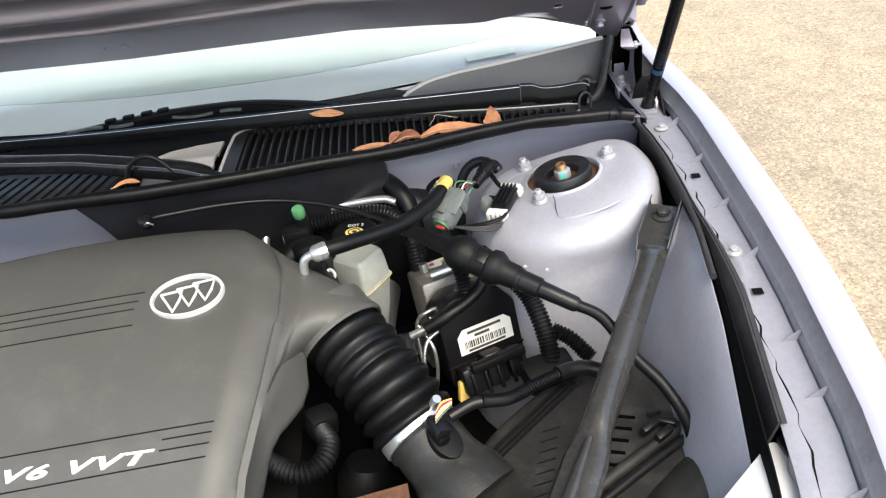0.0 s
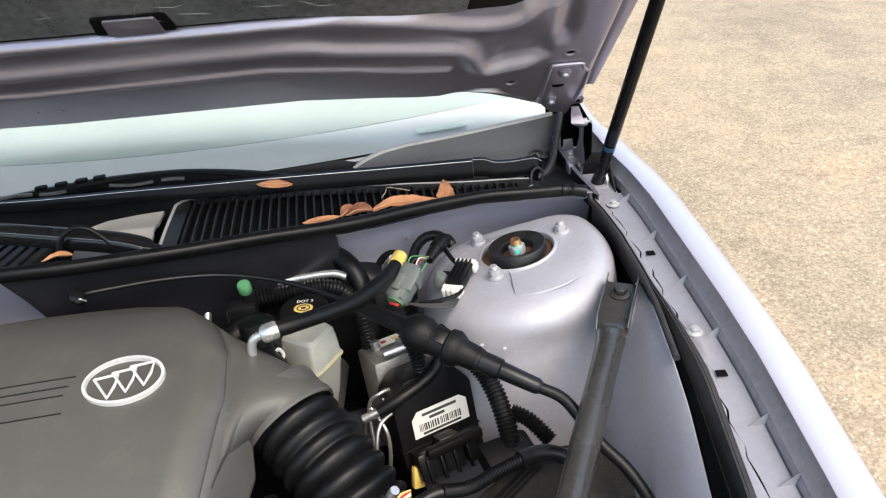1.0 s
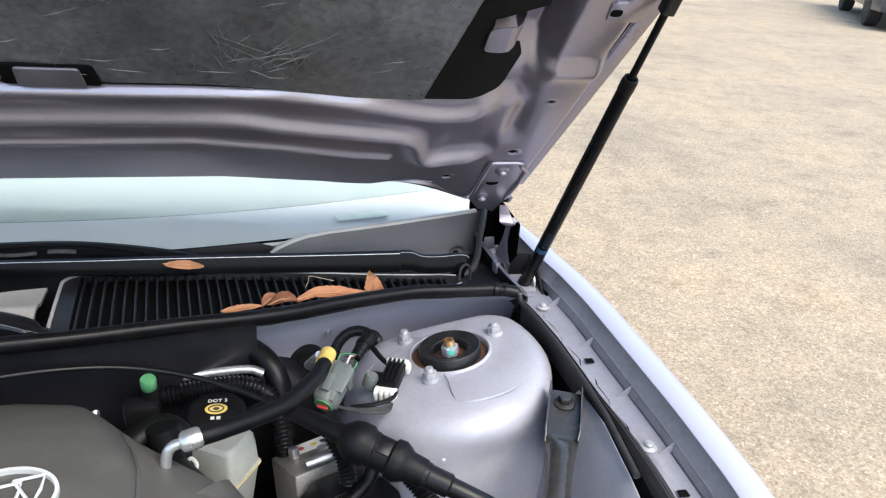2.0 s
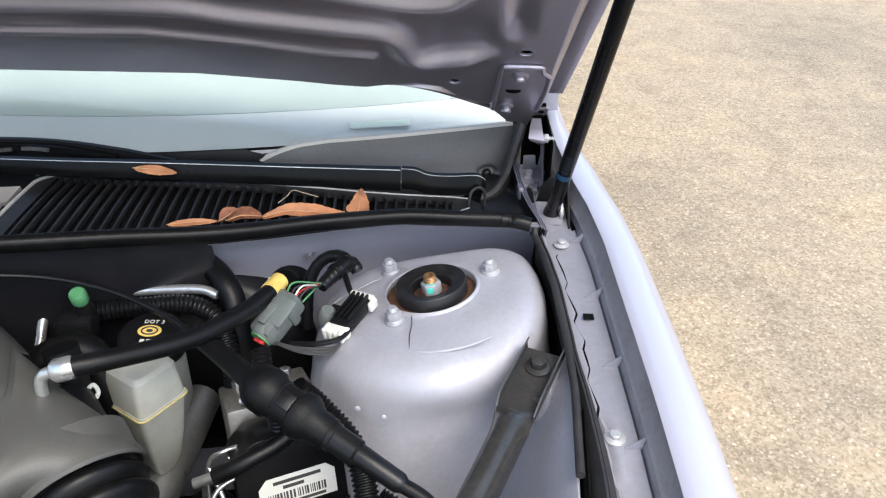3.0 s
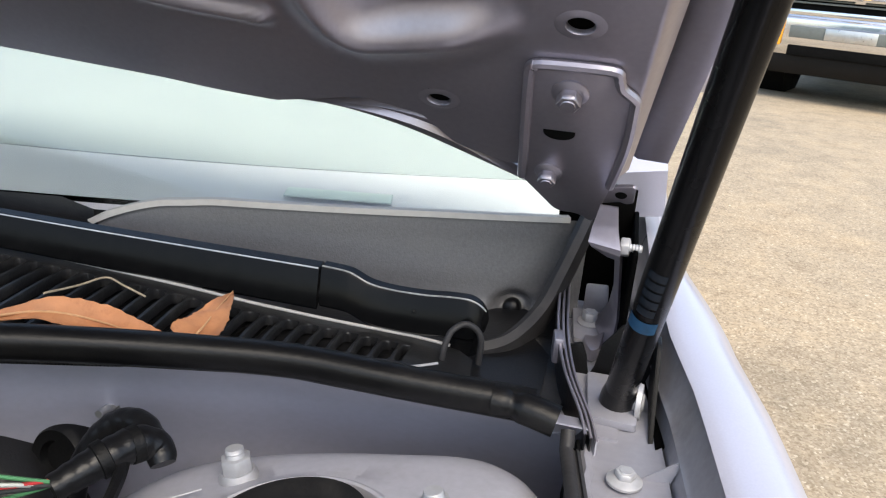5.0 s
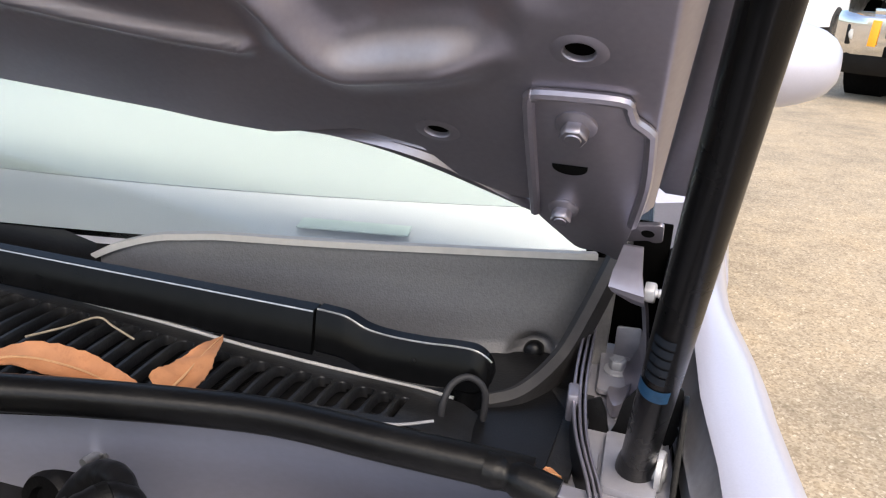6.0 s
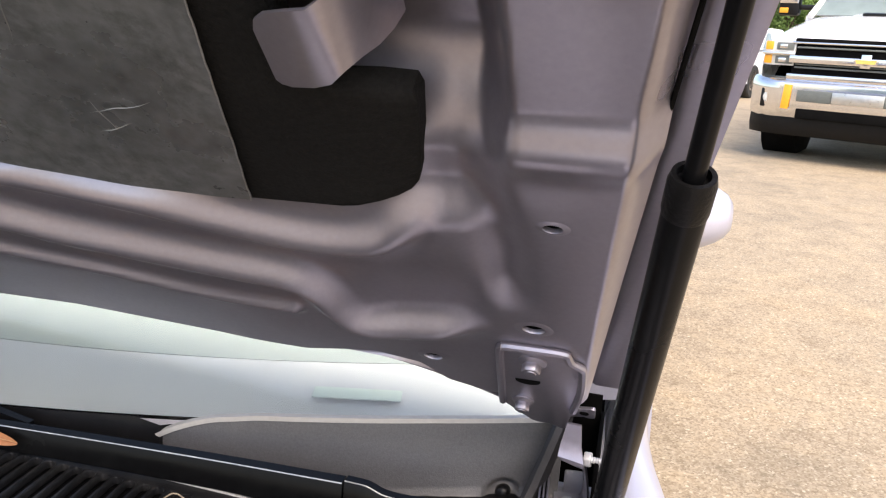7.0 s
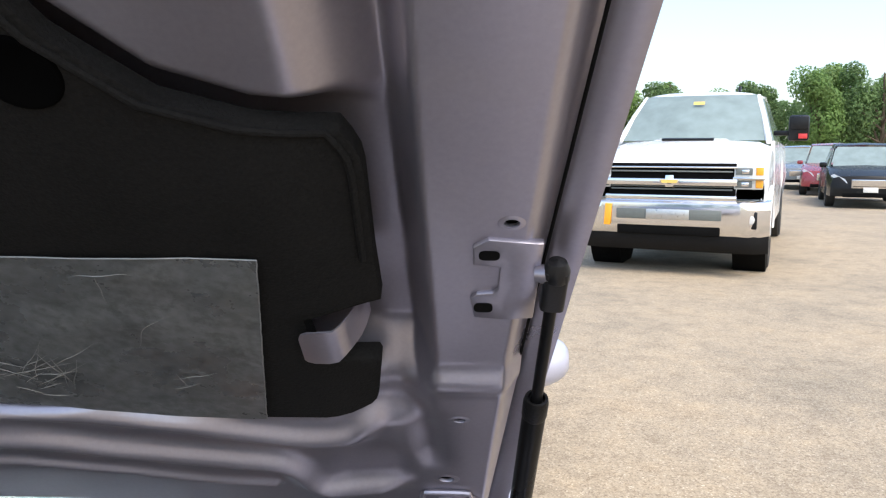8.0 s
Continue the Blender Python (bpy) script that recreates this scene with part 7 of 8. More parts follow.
def build_abs():
    unit = thing("brake_control_unit", "metal valve block with a black labelled control box", "control unit", (0.455, -0.14, 0.6))
    m = pose(0.438, -0.120, 0.654, -14, 0, 26)
    part("valve_block", block((0.088, 0.06, 0.128), m @ pose(0, 0.012, 0), 0.004), CASTALU, unit, "dull cast metal valve block")
    box = part("control_box", prism(rounded([(-0.05, 0.0), (0.05, 0.0), (0.05, 0.085), (0.03, 0.112), (-0.03, 0.112), (-0.05, 0.095)], 0.006), 0, 0.045, m @ pose(0, -0.026, 0.008, 90, 0, 0), 0.003), BLACK, unit, "black plastic control box")
    lab = m @ pose(0.004, -0.0715, 0.062, 90, 0, 0)
    label = part("label", prism([(-0.036, -0.016), (0.036, -0.016), (0.036, 0.010), (0.028, 0.017), (-0.028, 0.017), (-0.036, 0.008)], 0, 0.0006, lab), LABEL, box, "white printed label")
    for i, w in enumerate((0.045, 0.020)):
        part("print_bar", block((w, 0.0035, 0.0003), lab @ pose(-0.004 * i, 0.011 - 0.006 * i, 0.0006)), INK, label)
    x = -0.028
    rng = random.Random(2)
    while x < 0.028:
        w = rng.choice((0.0008, 0.0012, 0.002))
        part("print_bar", block((w, 0.009, 0.0003), lab @ pose(x, -0.0045, 0.0006)), INK, label)
        x += w + rng.choice((0.0010, 0.0014))
    part("print_bar", block((0.05, 0.003, 0.0003), lab @ pose(0, -0.0125, 0.0006)), INK, label)
    for dx, w, h in ((-0.030, 0.028, 0.034), (0.0, 0.026, 0.042), (0.028, 0.024, 0.036)):
        part("plug", block((w, 0.030, h), m @ pose(dx, -0.090, 0.005, -12, 0, 0), 0.004), BLACK, unit, "black plug housing")
    part("plug_lever", block((0.07, 0.012, 0.012), m @ pose(0.0, -0.108, 0.040), 0.003), MATTE, unit)
    for k in range(5):
        part("plug_rib", block((0.004, 0.006, 0.030), m @ pose(-0.034 + 0.017 * k, -0.107, 0.006, -12, 0, 0), 0.001), BLACK, unit)
    part("box_seam", block((0.102, 0.003, 0.003), m @ pose(0, -0.0725, 0.034), 0.001), MATTE, unit)
    part("lock_tab", block((0.014, 0.010, 0.026), m @ pose(-0.046, -0.085, -0.004, 0, 12, 0), 0.002), YELLOW, unit, "yellow lock tab")
    for dx, dy in ((-0.025, 0.02), (0.0, 0.0), (0.022, 0.02)):
        part("pipe_nut", prism(hexagon(0.0065), 0, 0.012, m @ pose(dx, dy, 0.128), 0.001), STEEL, unit, "brake pipe nut")
    for dx, mat in ((-0.01, RED), (0.006, YELLOW), (0.018, BLUE)):
        part("dot", lathe([(0, 0.0005), (0.004, 0.0005), (0.0042, 0)], m @ pose(dx, 0.034, 0.128), 14), mat, unit, "coloured inspection dot")
    part("top_label", block((0.05, 0.022, 0.0004), m @ pose(0.004, 0.034, 0.1279)), LABEL, unit)
    # brake pipes with bends
    for i, pts in enumerate(([(0.428, -0.140, 0.740), (0.420, -0.150, 0.765), (0.400, -0.165, 0.772), (0.385, -0.170, 0.755), (0.390, -0.200, 0.700)],
                             [(0.440, -0.150, 0.740), (0.425, -0.168, 0.752), (0.398, -0.190, 0.748), (0.392, -0.210, 0.72), (0.400, -0.215, 0.68)],
                             [(0.388, -0.175, 0.760), (0.405, -0.195, 0.735), (0.402, -0.205, 0.690), (0.385, -0.190, 0.68), (0.378, -0.175, 0.72), (0.388, -0.175, 0.758)],
                             [(0.400, -0.158, 0.756), (0.45, -0.128, 0.764), (0.485, -0.108, 0.768)])):
        part("brake_pipe", tube(pts, 0.0023, 10), STEEL, unit, "bent steel brake pipe")


build_abs()


def build_hoses():
    h = thing("vacuum_hose", "thick black hose with a bright crimped end and yellow tape", "hose", (0.27, -0.165, 0.86))
    part("hose", tube([(0.309, -0.2082, 0.9035), (0.333, -0.193, 0.9000), (0.3795, -0.149, 0.8870), (0.410, -0.098, 0.878), (0.424, -0.064, 0.874), (0.4315, -0.039, 0.874)], 0.0086, 18), RUBBER, h)
    part("crimp", sweep([Vector((0.2960, -0.2085, 0.8992)), Vector((0.2985, -0.2084, 0.9000)), Vector((0.3100, -0.2080, 0.9036)), Vector((0.3125, -0.2072, 0.9040))], lambda t, d: 0.0096 if 0.1 < t < 0.9 else 0.0080, 18), ALU, h, "bright crimped sleeve")
    part("elbow", tube([(0.2965, -0.2085, 0.8995), (0.2885, -0.2090, 0.8965), (0.2835, -0.2095, 0.8895), (0.2815, -0.2095, 0.876), (0.2810, -0.208, 0.850)], 0.0048, 14), ALU, h, "bright metal elbow")
    part("quick_clip", tube([(0.2905, -0.1705, 0.8420), (0.2965, -0.1655, 0.8470), (0.3020, -0.1700, 0.8420), (0.2965, -0.1760, 0.8360), (0.2905, -0.1705, 0.8420)], 0.0020, 8), WHITE, h, "white square clip")
    part("stub_hose", tube([(0.272, -0.158, 0.880), (0.277, -0.164, 0.850), (0.281, -0.169, 0.810), (0.284, -0.172, 0.74)], 0.0148, 18), RUBBER, h, "upright black hose")
    part("tape", tube([(0.4265, -0.056, 0.8740), (0.4295, -0.046, 0.8740), (0.4325, -0.036, 0.8742)], 0.0092, 18), YELLOW, h, "yellow tape wrap")
    tail = [[Vector((0.428 + 0.008 * k, -0.046 + 0.002 * k, 0.878 - 0.045 * k ** 1.3)), Vector((0.437 + 0.002 * k, -0.036 - 0.004 * k, 0.876 - 0.045 * k ** 1.2))] for k in span(0, 1, 8)]
    part("tape_tail", sheet(tail, 0.0008, (0, -1, 0)), YELLOW, h, "loose yellow tape end")
    part("metal_stub", sweep([Vector((0.424, -0.030, 0.868)), Vector((0.412, -0.015, 0.846))], 0.006, 12), ALU, h)

    a = thing("metal_line", "bright metal refrigerant line with black foam sleeve", "pipe", (0.2, -0.02, 0.83))
    part("pipe", tube([(0.186, -0.060, 0.800), (0.188, -0.040, 0.824), (0.198, -0.026, 0.834), (0.225, -0.022, 0.837), (0.29, -0.016, 0.842), (0.342, -0.016, 0.846), (0.362, -0.020, 0.842)], 0.0050, 14), ALU, a, "bright metal pipe")
    part("sleeve", tube([(0.10, 0.000, 0.835), (0.17, 0.010, 0.848), (0.25, 0.020, 0.858), (0.32, 0.018, 0.862), (0.350, 0.008, 0.856), (0.372, -0.012, 0.842), (0.382, -0.030, 0.81), (0.386, -0.045, 0.74)], 0.0130, 16), RUBBER, a, "thick black insulated hose")
    part("conduit", ribbed([(0.235, -0.044, 0.832), (0.29, -0.036, 0.836), (0.335, -0.032, 0.838), (0.365, -0.040, 0.828), (0.380, -0.06, 0.80), (0.385, -0.08, 0.74)], 0.0092, 0.0045, 0.0012), BLACK, a, "ribbed black conduit")
    cap = frame_at((0.2485, -0.071, 0.865), (0, -0.25, 1))
    part("port_cap", lathe([(0, 0.014), (0.0070, 0.014), (0.0082, 0.012), (0.0082, 0.002), (0.0072, 0.0), (0, 0)], cap, 12), GREEN, a, "small green port cap")
    part("port", lathe([(0, 0), (0.0075, 0), (0.009, -0.006), (0.009, -0.03), (0, -0.03)], cap, 14), BLACK, a)
    part("valve_body", block((0.036, 0.026, 0.040), pose(0.240, -0.074, 0.812, 0, 0, 10), 0.006), BLACK, a, "black valve body")
    part("big_hose", tube([(0.225, -0.150, 0.830), (0.25, -0.135, 0.850), (0.275, -0.125, 0.846), (0.292, -0.135, 0.80), (0.29, -0.15, 0.74)], 0.0175, 18), RUBBER, a, "wide black hose behind the cover")

    c = thing("cable_harness", "black control cable with a large jointed sleeve", "cable", (0.45, -0.19, 0.85))
    part("cable", tube([(0.075, -0.112, 0.905), (0.10, -0.105, 0.905), (0.16, -0.080, 0.897), (0.22, -0.066, 0.888), (0.28, -0.072, 0.880), (0.335, -0.095, 0.874), (0.372, -0.120, 0.871)], 0.0030, 10), BLACK, c)
    part("cable_clip", lathe([(0, 0.010), (0.004, 0.010), (0.009, 0.004), (0.009, -0.006)], frame_at((0.078, -0.116, 0.905), (0.5, -1, 0.2)), 14), BLACK, c)
    part("clip_pin", tube([(0.083, -0.128, 0.908), (0.088, -0.131, 0.912), (0.092, -0.128, 0.907)], 0.0012, 6), STEEL, c)
    part("taper", sweep(spline([(0.366, -0.116, 0.8715), (0.40, -0.142, 0.870), (0.440, -0.177, 0.869)], 8), lambda t, d: 0.0072 + 0.0030 * t, 14), MATTE, c, "tapered rubber boot")
    way = (Vector((0.600, -0.262, 0.822)) - Vector((0.440, -0.177, 0.869))).normalized()
    m = frame_at(Vector((0.440, -0.177, 0.869)), way)
    part("sleeve", lathe([(0.0, -0.004), (0.012, -0.004), (0.0185, 0.004), (0.0205, 0.012), (0.0205, 0.022), (0.0175, 0.026), (0.0175, 0.030), (0.0165, 0.031), (0.0165, 0.046), (0.0195, 0.048), (0.0205, 0.056), (0.0175, 0.062), (0.0145, 0.066), (0.0135, 0.082), (0.0, 0.082)], m, 28), MATTE, c, "large jointed plastic sleeve")
    part("window", block((0.014, 0.014, 0.003), m @ pose(0.0, 0.0, 0.031) @ pose(0, 0.0165, 0.008, 90, 0, 0), 0.001), BLACK, c)
    part("ferrule", lathe([(0, 0.080), (0.0125, 0.080), (0.0125, 0.086), (0.0115, 0.087), (0.0115, 0.108), (0.0095, 0.110), (0.0085, 0.150), (0.0062, 0.154), (0.0, 0.154)], m, 20), BLACK, c, "stepped black ferrule")
    p = m @ Vector((0, 0, 0.150))
    part("lower_cable", tube([p, p + way * 0.03 + Vector((0, 0, -0.002)), (0.618, -0.293, 0.800), (0.645, -0.320, 0.780), (0.664, -0.345, 0.752), (0.669, -0.362, 0.72)], 0.0062, 12), RUBBER, c)
    part("tee_lock", block((0.016, 0.008, 0.020), m @ pose(0.012, -0.014, 0.004), 0.002), BLACK, c)

    b = thing("bracket", "rusty steel bracket below the intake hose", "bracket", (0.35, -0.40, 0.72))
    rows = [[Vector((0.318 + 0.066 * k, -0.404 + 0.018 * k, 0.738)), Vector((0.322 + 0.066 * k, -0.424 + 0.018 * k, 0.738)), Vector((0.323 + 0.066 * k, -0.427 + 0.018 * k, 0.712))] for k in (0, 0.3, 0.6, 1)]
    part("plate", sheet(rows, 0.003, (0, 0.3, -1)), RUST, b)
    r = thing("conduit", "ribbed black wiring conduit beside the engine cover", "conduit", (0.26, -0.37, 0.72))
    part("loop", ribbed([(0.206, -0.332, 0.757), (0.2195, -0.3390, 0.757), (0.236, -0.3560, 0.755), (0.2507, -0.3672, 0.755), (0.266, -0.3765, 0.755), (0.2793, -0.3800, 0.755), (0.293, -0.3765, 0.756), (0.3020, -0.3640, 0.757), (0.3030, -0.3460, 0.758), (0.2943, -0.3281, 0.757)], 0.0105, 0.0046, 0.0014), RUBBER, r)
    part("elbow", block((0.034, 0.03, 0.03), pose(0.286, -0.312, 0.738, 0, 10, 35), 0.008), BLACK, r)
    q = thing("conduit", "ribbed black wiring conduit crossing to the air box", "conduit", (0.5, -0.27, 0.72))
    s = HOSE_B + Vector((0.030, -0.010, 0.042))
    part("wire_cover", tube([s, s + Vector((0.02, 0.010, 0.004)), s + Vector((0.032, 0.014, 0.004))], 0.0062, 12), BLACK, q)
    part("run", ribbed([s + Vector((0.030, 0.014, 0.004)), (0.491, -0.318, 0.776), (0.521, -0.296, 0.771), (0.548, -0.278, 0.767)], 0.0062, 0.0034, 0.0010), RUBBER, q)
    part("tape", tube([(0.543, -0.281, 0.768), (0.558, -0.272, 0.765), (0.580, -0.268, 0.760), (0.610, -0.272, 0.745)], 0.0085, 12), BLACK, q)
    w = thing("conduit", "ribbed black conduit hanging beside the strut tower", "conduit", (0.53, -0.15, 0.74))
    part("run", ribbed([(0.470, -0.158, 0.845), (0.490, -0.155, 0.82), (0.520, -0.170, 0.790), (0.536, -0.205, 0.760), (0.540, -0.235, 0.735), (0.536, -0.25, 0.70)], 0.0105, 0.0046, 0.0013), RUBBER, w)
    part("side_run", ribbed([(0.545, -0.195, 0.755), (0.565, -0.205, 0.748), (0.585, -0.225, 0.735)], 0.0085, 0.0042, 0.0012), RUBBER, w)
    part("junction", block((0.06, 0.04, 0.03), pose(0.535, -0.235, 0.715, 8, 0, 20), 0.008), MATTE, w)
    v = thing("rubber_hose", "short black rubber hose over the valve block", "hose", (0.42, -0.17, 0.77))
    part("hose", tube([(0.398, -0.190, 0.766), (0.425, -0.182, 0.778), (0.452, -0.165, 0.786), (0.470, -0.150, 0.800), (0.475, -0.14, 0.83)], 0.0078, 14), RUBBER, v)
    part("end_fitting", sweep([Vector((0.380, -0.193, 0.760)), Vector((0.400, -0.189, 0.767))], lambda t, d: 0.0065 if 0.2 < t < 0.8 else 0.0052, 12), STEEL, v, "metal end fitting")
    part("upper_fitting", sweep([Vector((0.405, -0.118, 0.790)), Vector((0.432, -0.112, 0.796)), Vector((0.45, -0.110, 0.800))], lambda t, d: 0.0055 + 0.002 * (0.3 < t < 0.6), 12), STEEL, v, "metal end fitting")


build_hoses()


def build_connectors():
    g = thing("wiring_connector", "grey plug connector with coloured wires lying by the tower", "connector", (0.44, -0.07, 0.84))
    m = frame_at((0.440, -0.068, 0.846), (-0.25, -0.35, 0.9), (0.55, 0.83, 0.05))
    part("body", block((0.050, 0.026, 0.024), m, 0.005), GREYCONN, g, "grey plastic plug body")
    part("collar", block((0.012, 0.031, 0.028), m @ pose(0.008, 0, -0.002), 0.004), GREYCONN, g)
    part("latch", block((0.022, 0.010, 0.006), m @ pose(-0.006, 0, 0.0235), 0.002), GREYCONN, g)
    part("open_end", lathe([(0, 0.0), (0.011, 0.0), (0.0135, -0.004), (0.0135, -0.016), (0, -0.016)], m @ pose(-0.026, 0, 0.012, 0, -90, 0), 20), GREYCONN, g)
    part("seal", lathe([(0, 0.001), (0.0105, 0.001), (0.0105, -0.002)], m @ pose(-0.0265, 0, 0.012, 0, -90, 0), 20), GREEN, g, "green seal face")
    part("pin", block((0.004, 0.012, 0.003), m @ pose(-0.0285, 0, 0.010), 0.0005), RED, g)
    mats = (GREEN, INK, WHITE, RED, INK, GREEN)
    for i, mat in enumerate(mats):
        a = m @ Vector((0.025, -0.009 + 0.0036 * i, 0.008 + 0.003 * (i % 3)))
        part("wire", tube([a, a + Vector((0.006, 0.012, 0.002 + 0.001 * (i % 3))), (0.462 + 0.0012 * i, -0.012 + 0.0015 * i, 0.850 + 0.0010 * (i % 4)), (0.471, 0.002, 0.849)], 0.0010, 6), mat, g, "thin coloured wire")
    part("taped_loom", tube([(0.466, -0.005, 0.847), (0.473, 0.007, 0.850), (0.480, 0.018, 0.853), (0.487, 0.030, 0.854), (0.494, 0.036, 0.849), (0.499, 0.032, 0.843)], lambda t, d: 0.0066 + 0.0022 * math.sin(math.pi * t) + 0.00025 * math.sin(d * 900), 12), BLACK, g, "taped black wire bundle")
    part("loom_arch", tube([(0.492, 0.037, 0.850), (0.478, 0.046, 0.853), (0.462, 0.049, 0.848), (0.449, 0.045, 0.834), (0.442, 0.036, 0.810), (0.440, 0.025, 0.77)], lambda t, d: 0.0068 + 0.0002 * math.sin(d * 700), 12), BLACK, g, "taped black branch behind the plug")
    part("loom_branch", tube([(0.484, 0.024, 0.852), (0.490, 0.010, 0.848), (0.497, -0.010, 0.847), (0.505, -0.028, 0.848)], lambda t, d: 0.0036 - 0.0008 * t, 8), BLACK, g)
    for q, x in (((0.478, 0.015, 0.8525), (0.5, 0.8, 0.2)), ((0.486, 0.0285, 0.8538), (0.5, 0.8, 0.0))):
        part("tape_wrap", lathe([(0.0086, -0.003), (0.0094, -0.0025), (0.0096, 0.0025), (0.0086, 0.003)], frame_at(q, x), 16), MATTE, g, "wrap of black tape")
    part("loose_wire", tube([(0.452, -0.094, 0.842), (0.480, -0.095, 0.845), (0.500, -0.085, 0.846), (0.506, -0.06, 0.846), (0.502, -0.030, 0.848)], 0.0026, 8), BLACK, g)
    part("lower_loom", ribbed([(0.425, -0.100, 0.838), (0.432, -0.120, 0.825), (0.445, -0.140, 0.80), (0.45, -0.15, 0.74)], 0.0085, 0.0042, 0.0012), BLACK, g, "ribbed black loom")
    for i in range(3):
        part("loom_wire", tube([(0.440, -0.098, 0.846), (0.462 + 0.002 * i, -0.104 - 0.003 * i, 0.846), (0.49, -0.098 - 0.004 * i, 0.842), (0.498, -0.09, 0.84)], 0.0016, 6), INK, g)
    part("cloth_end", block((0.030, 0.022, 0.004), frame_at((0.442, -0.078, 0.868), (-0.2, -0.5, 0.8), (0.5, 0.8, 0)), 0.002), GREYCONN, g)

    k = thing("wiring_connector", "black multi-pin connector with cream ends on the tower", "connector", (0.505, -0.05, 0.84))
    m = frame_at((0.504, -0.050, 0.8400), (-0.12, -0.1, 1), (0.42, 0.9, 0))
    part("body", block((0.044, 0.022, 0.014), m, 0.003), BLACK, k, "black plug body")
    for i in range(4):
        part("ridge", block((0.038, 0.0022, 0.004), m @ pose(0.004, -0.0078 + 0.0052 * i, 0.0135), 0.0006), BLACK, k)
    comb = part("comb", block((0.008, 0.026, 0.011), m @ pose(-0.024, 0, 0.001), 0.0015), WHITE, k, "cream comb-shaped end")
    for i in range(4):
        part("tooth", block((0.010, 0.0042, 0.012), m @ pose(-0.029, -0.0093 + 0.0062 * i, 0.0012), 0.0012), WHITE, comb)
    part("end_cap", block((0.006, 0.027, 0.013), m @ pose(0.024, 0, 0.002), 0.002), WHITE, k, "cream end cap")
    part("cap_ear", block((0.012, 0.005, 0.010), m @ pose(0.020, -0.0135, 0.002), 0.0015), WHITE, k)
    part("side_plug", lathe([(0, 0.015), (0.006, 0.015), (0.0085, 0.012), (0.0085, 0.0), (0, 0.0)], frame_at((0.478, -0.048, 0.838), (0.2, -0.2, 1)), 16), GREYCONN, k)
    part("side_body", block((0.020, 0.018, 0.012), frame_at((0.487, -0.045, 0.836), (0, 0, 1), (0.4, 0.9, 0)), 0.003), BLACK, k)

    s = thing("strut_mount", "rusty strut top mount with nut in the tower opening", "strut mount", (0.58, -0.003, 0.83))
    up = Vector((-0.180, 0.055, 1)).normalized()
    m = frame_at((0.580, -0.002, 0.8505), up)
    part("cup", lathe([(0.0475, -0.008), (0.0465, -0.022), (0.040, -0.034), (0.0, -0.034)], m, 40), RUST, s, "rust-brown cup")
    part("bearing", lathe([(0.0, -0.012), (0.0195, -0.012), (0.0205, -0.003), (0.0212, 0.0012), (0.0224, 0.0022), (0.0240, 0.0018), (0.0270, 0.0026), (0.0330, 0.0056), (0.0362, 0.0060), (0.0372, 0.0044), (0.0372, -0.014)], m, 48), BEARING, s, "dished black bearing ring")
    part("washer", lathe([(0, -0.007), (0.0145, -0.007), (0.0155, -0.009), (0, -0.009)], m, 28), RUST, s)
    nut = part("nut", prism(hexagon(0.0108), -0.007, 0.006, m, 0.0012), NUT, s, "zinc nut with a teal paint mark")
    part("paint_mark", prism([(-0.003, -0.0097), (0.0025, -0.0097), (0.0025, -0.0092), (-0.003, -0.0092)], -0.003, 0.0035, m @ pose(0, 0, 0, 0, 0, 0)), TEAL, nut)
    part("paint_dab", prism([(-0.004, -0.008), (0.005, -0.007), (0.003, -0.004), (-0.003, -0.005)], 0.006, 0.0064, m), TEAL, nut)
    part("threaded_end", lathe([(0.0068, 0.004)] + [(0.0068 if i % 2 else 0.0060, 0.006 + 0.0011 * i) for i in range(7)] + [(0.0060, 0.0140), (0.0036, 0.0140), (0.0034, 0.010), (0, 0.010)], m, 20), BRASS, s, "brassy threaded end with a hex socket")
    for x, y in ((0.534, 0.043), (0.641, 0.019), (0.547, -0.055)):
        n = frame_at((x, y, tower_z(x, y) - 0.001), up)
        nut = thing("tower_nut", "zinc flange nut on its stud atop the strut tower", "nut", (x, y, tower_z(x, y)), "strut tower nuts")
        part("flange", lathe([(0, 0), (0.0100, 0), (0.0100, 0.0012), (0.0086, 0.0045), (0, 0.0045)], n, 24), NUT, nut)
        part("hex", prism(hexagon(0.0082), 0.004, 0.0120, n, 0.0009), NUT, nut)
        part("stud_end", lathe([(0.0, 0.0165), (0.0042, 0.0165), (0.0046, 0.016)] + [(0.0048 if i % 2 else 0.0043, 0.0155 - 0.0009 * i) for i in range(4)] + [(0.0048, 0.011)], n, 14), NUT, nut)
    scratch = part("wire", tube([(0.524, 0.025, 0.8400), (0.505, 0.010, 0.8375), (0.490, -0.002, 0.8350), (0.476, -0.020, 0.833)], 0.0005, 6), NUT)
    tagged(scratch, "fine pale loose wire lying on the tower top", "wire")


build_connectors()


def build_lamp():
    lamp = thing("headlamp", "pale grey headlamp housing corner beside the wing", "headlamp", (0.70, -0.48, 0.7))
    outline = [(0.705, -0.438), (0.718, -0.448), (0.740, -0.52), (0.738, -0.72), (0.53, -0.72), (0.592, -0.553)]
    part("housing", prism(rounded(outline, 0.006, 3), 0.60, 0.830, bevel=0.006), LAMP, lamp, "pale lamp housing")
    part("bracket", block((0.02, 0.05, 0.006), pose(0.722, -0.462, 0.830, 0, 0, 10), 0.002), BLACK, lamp)


build_lamp()


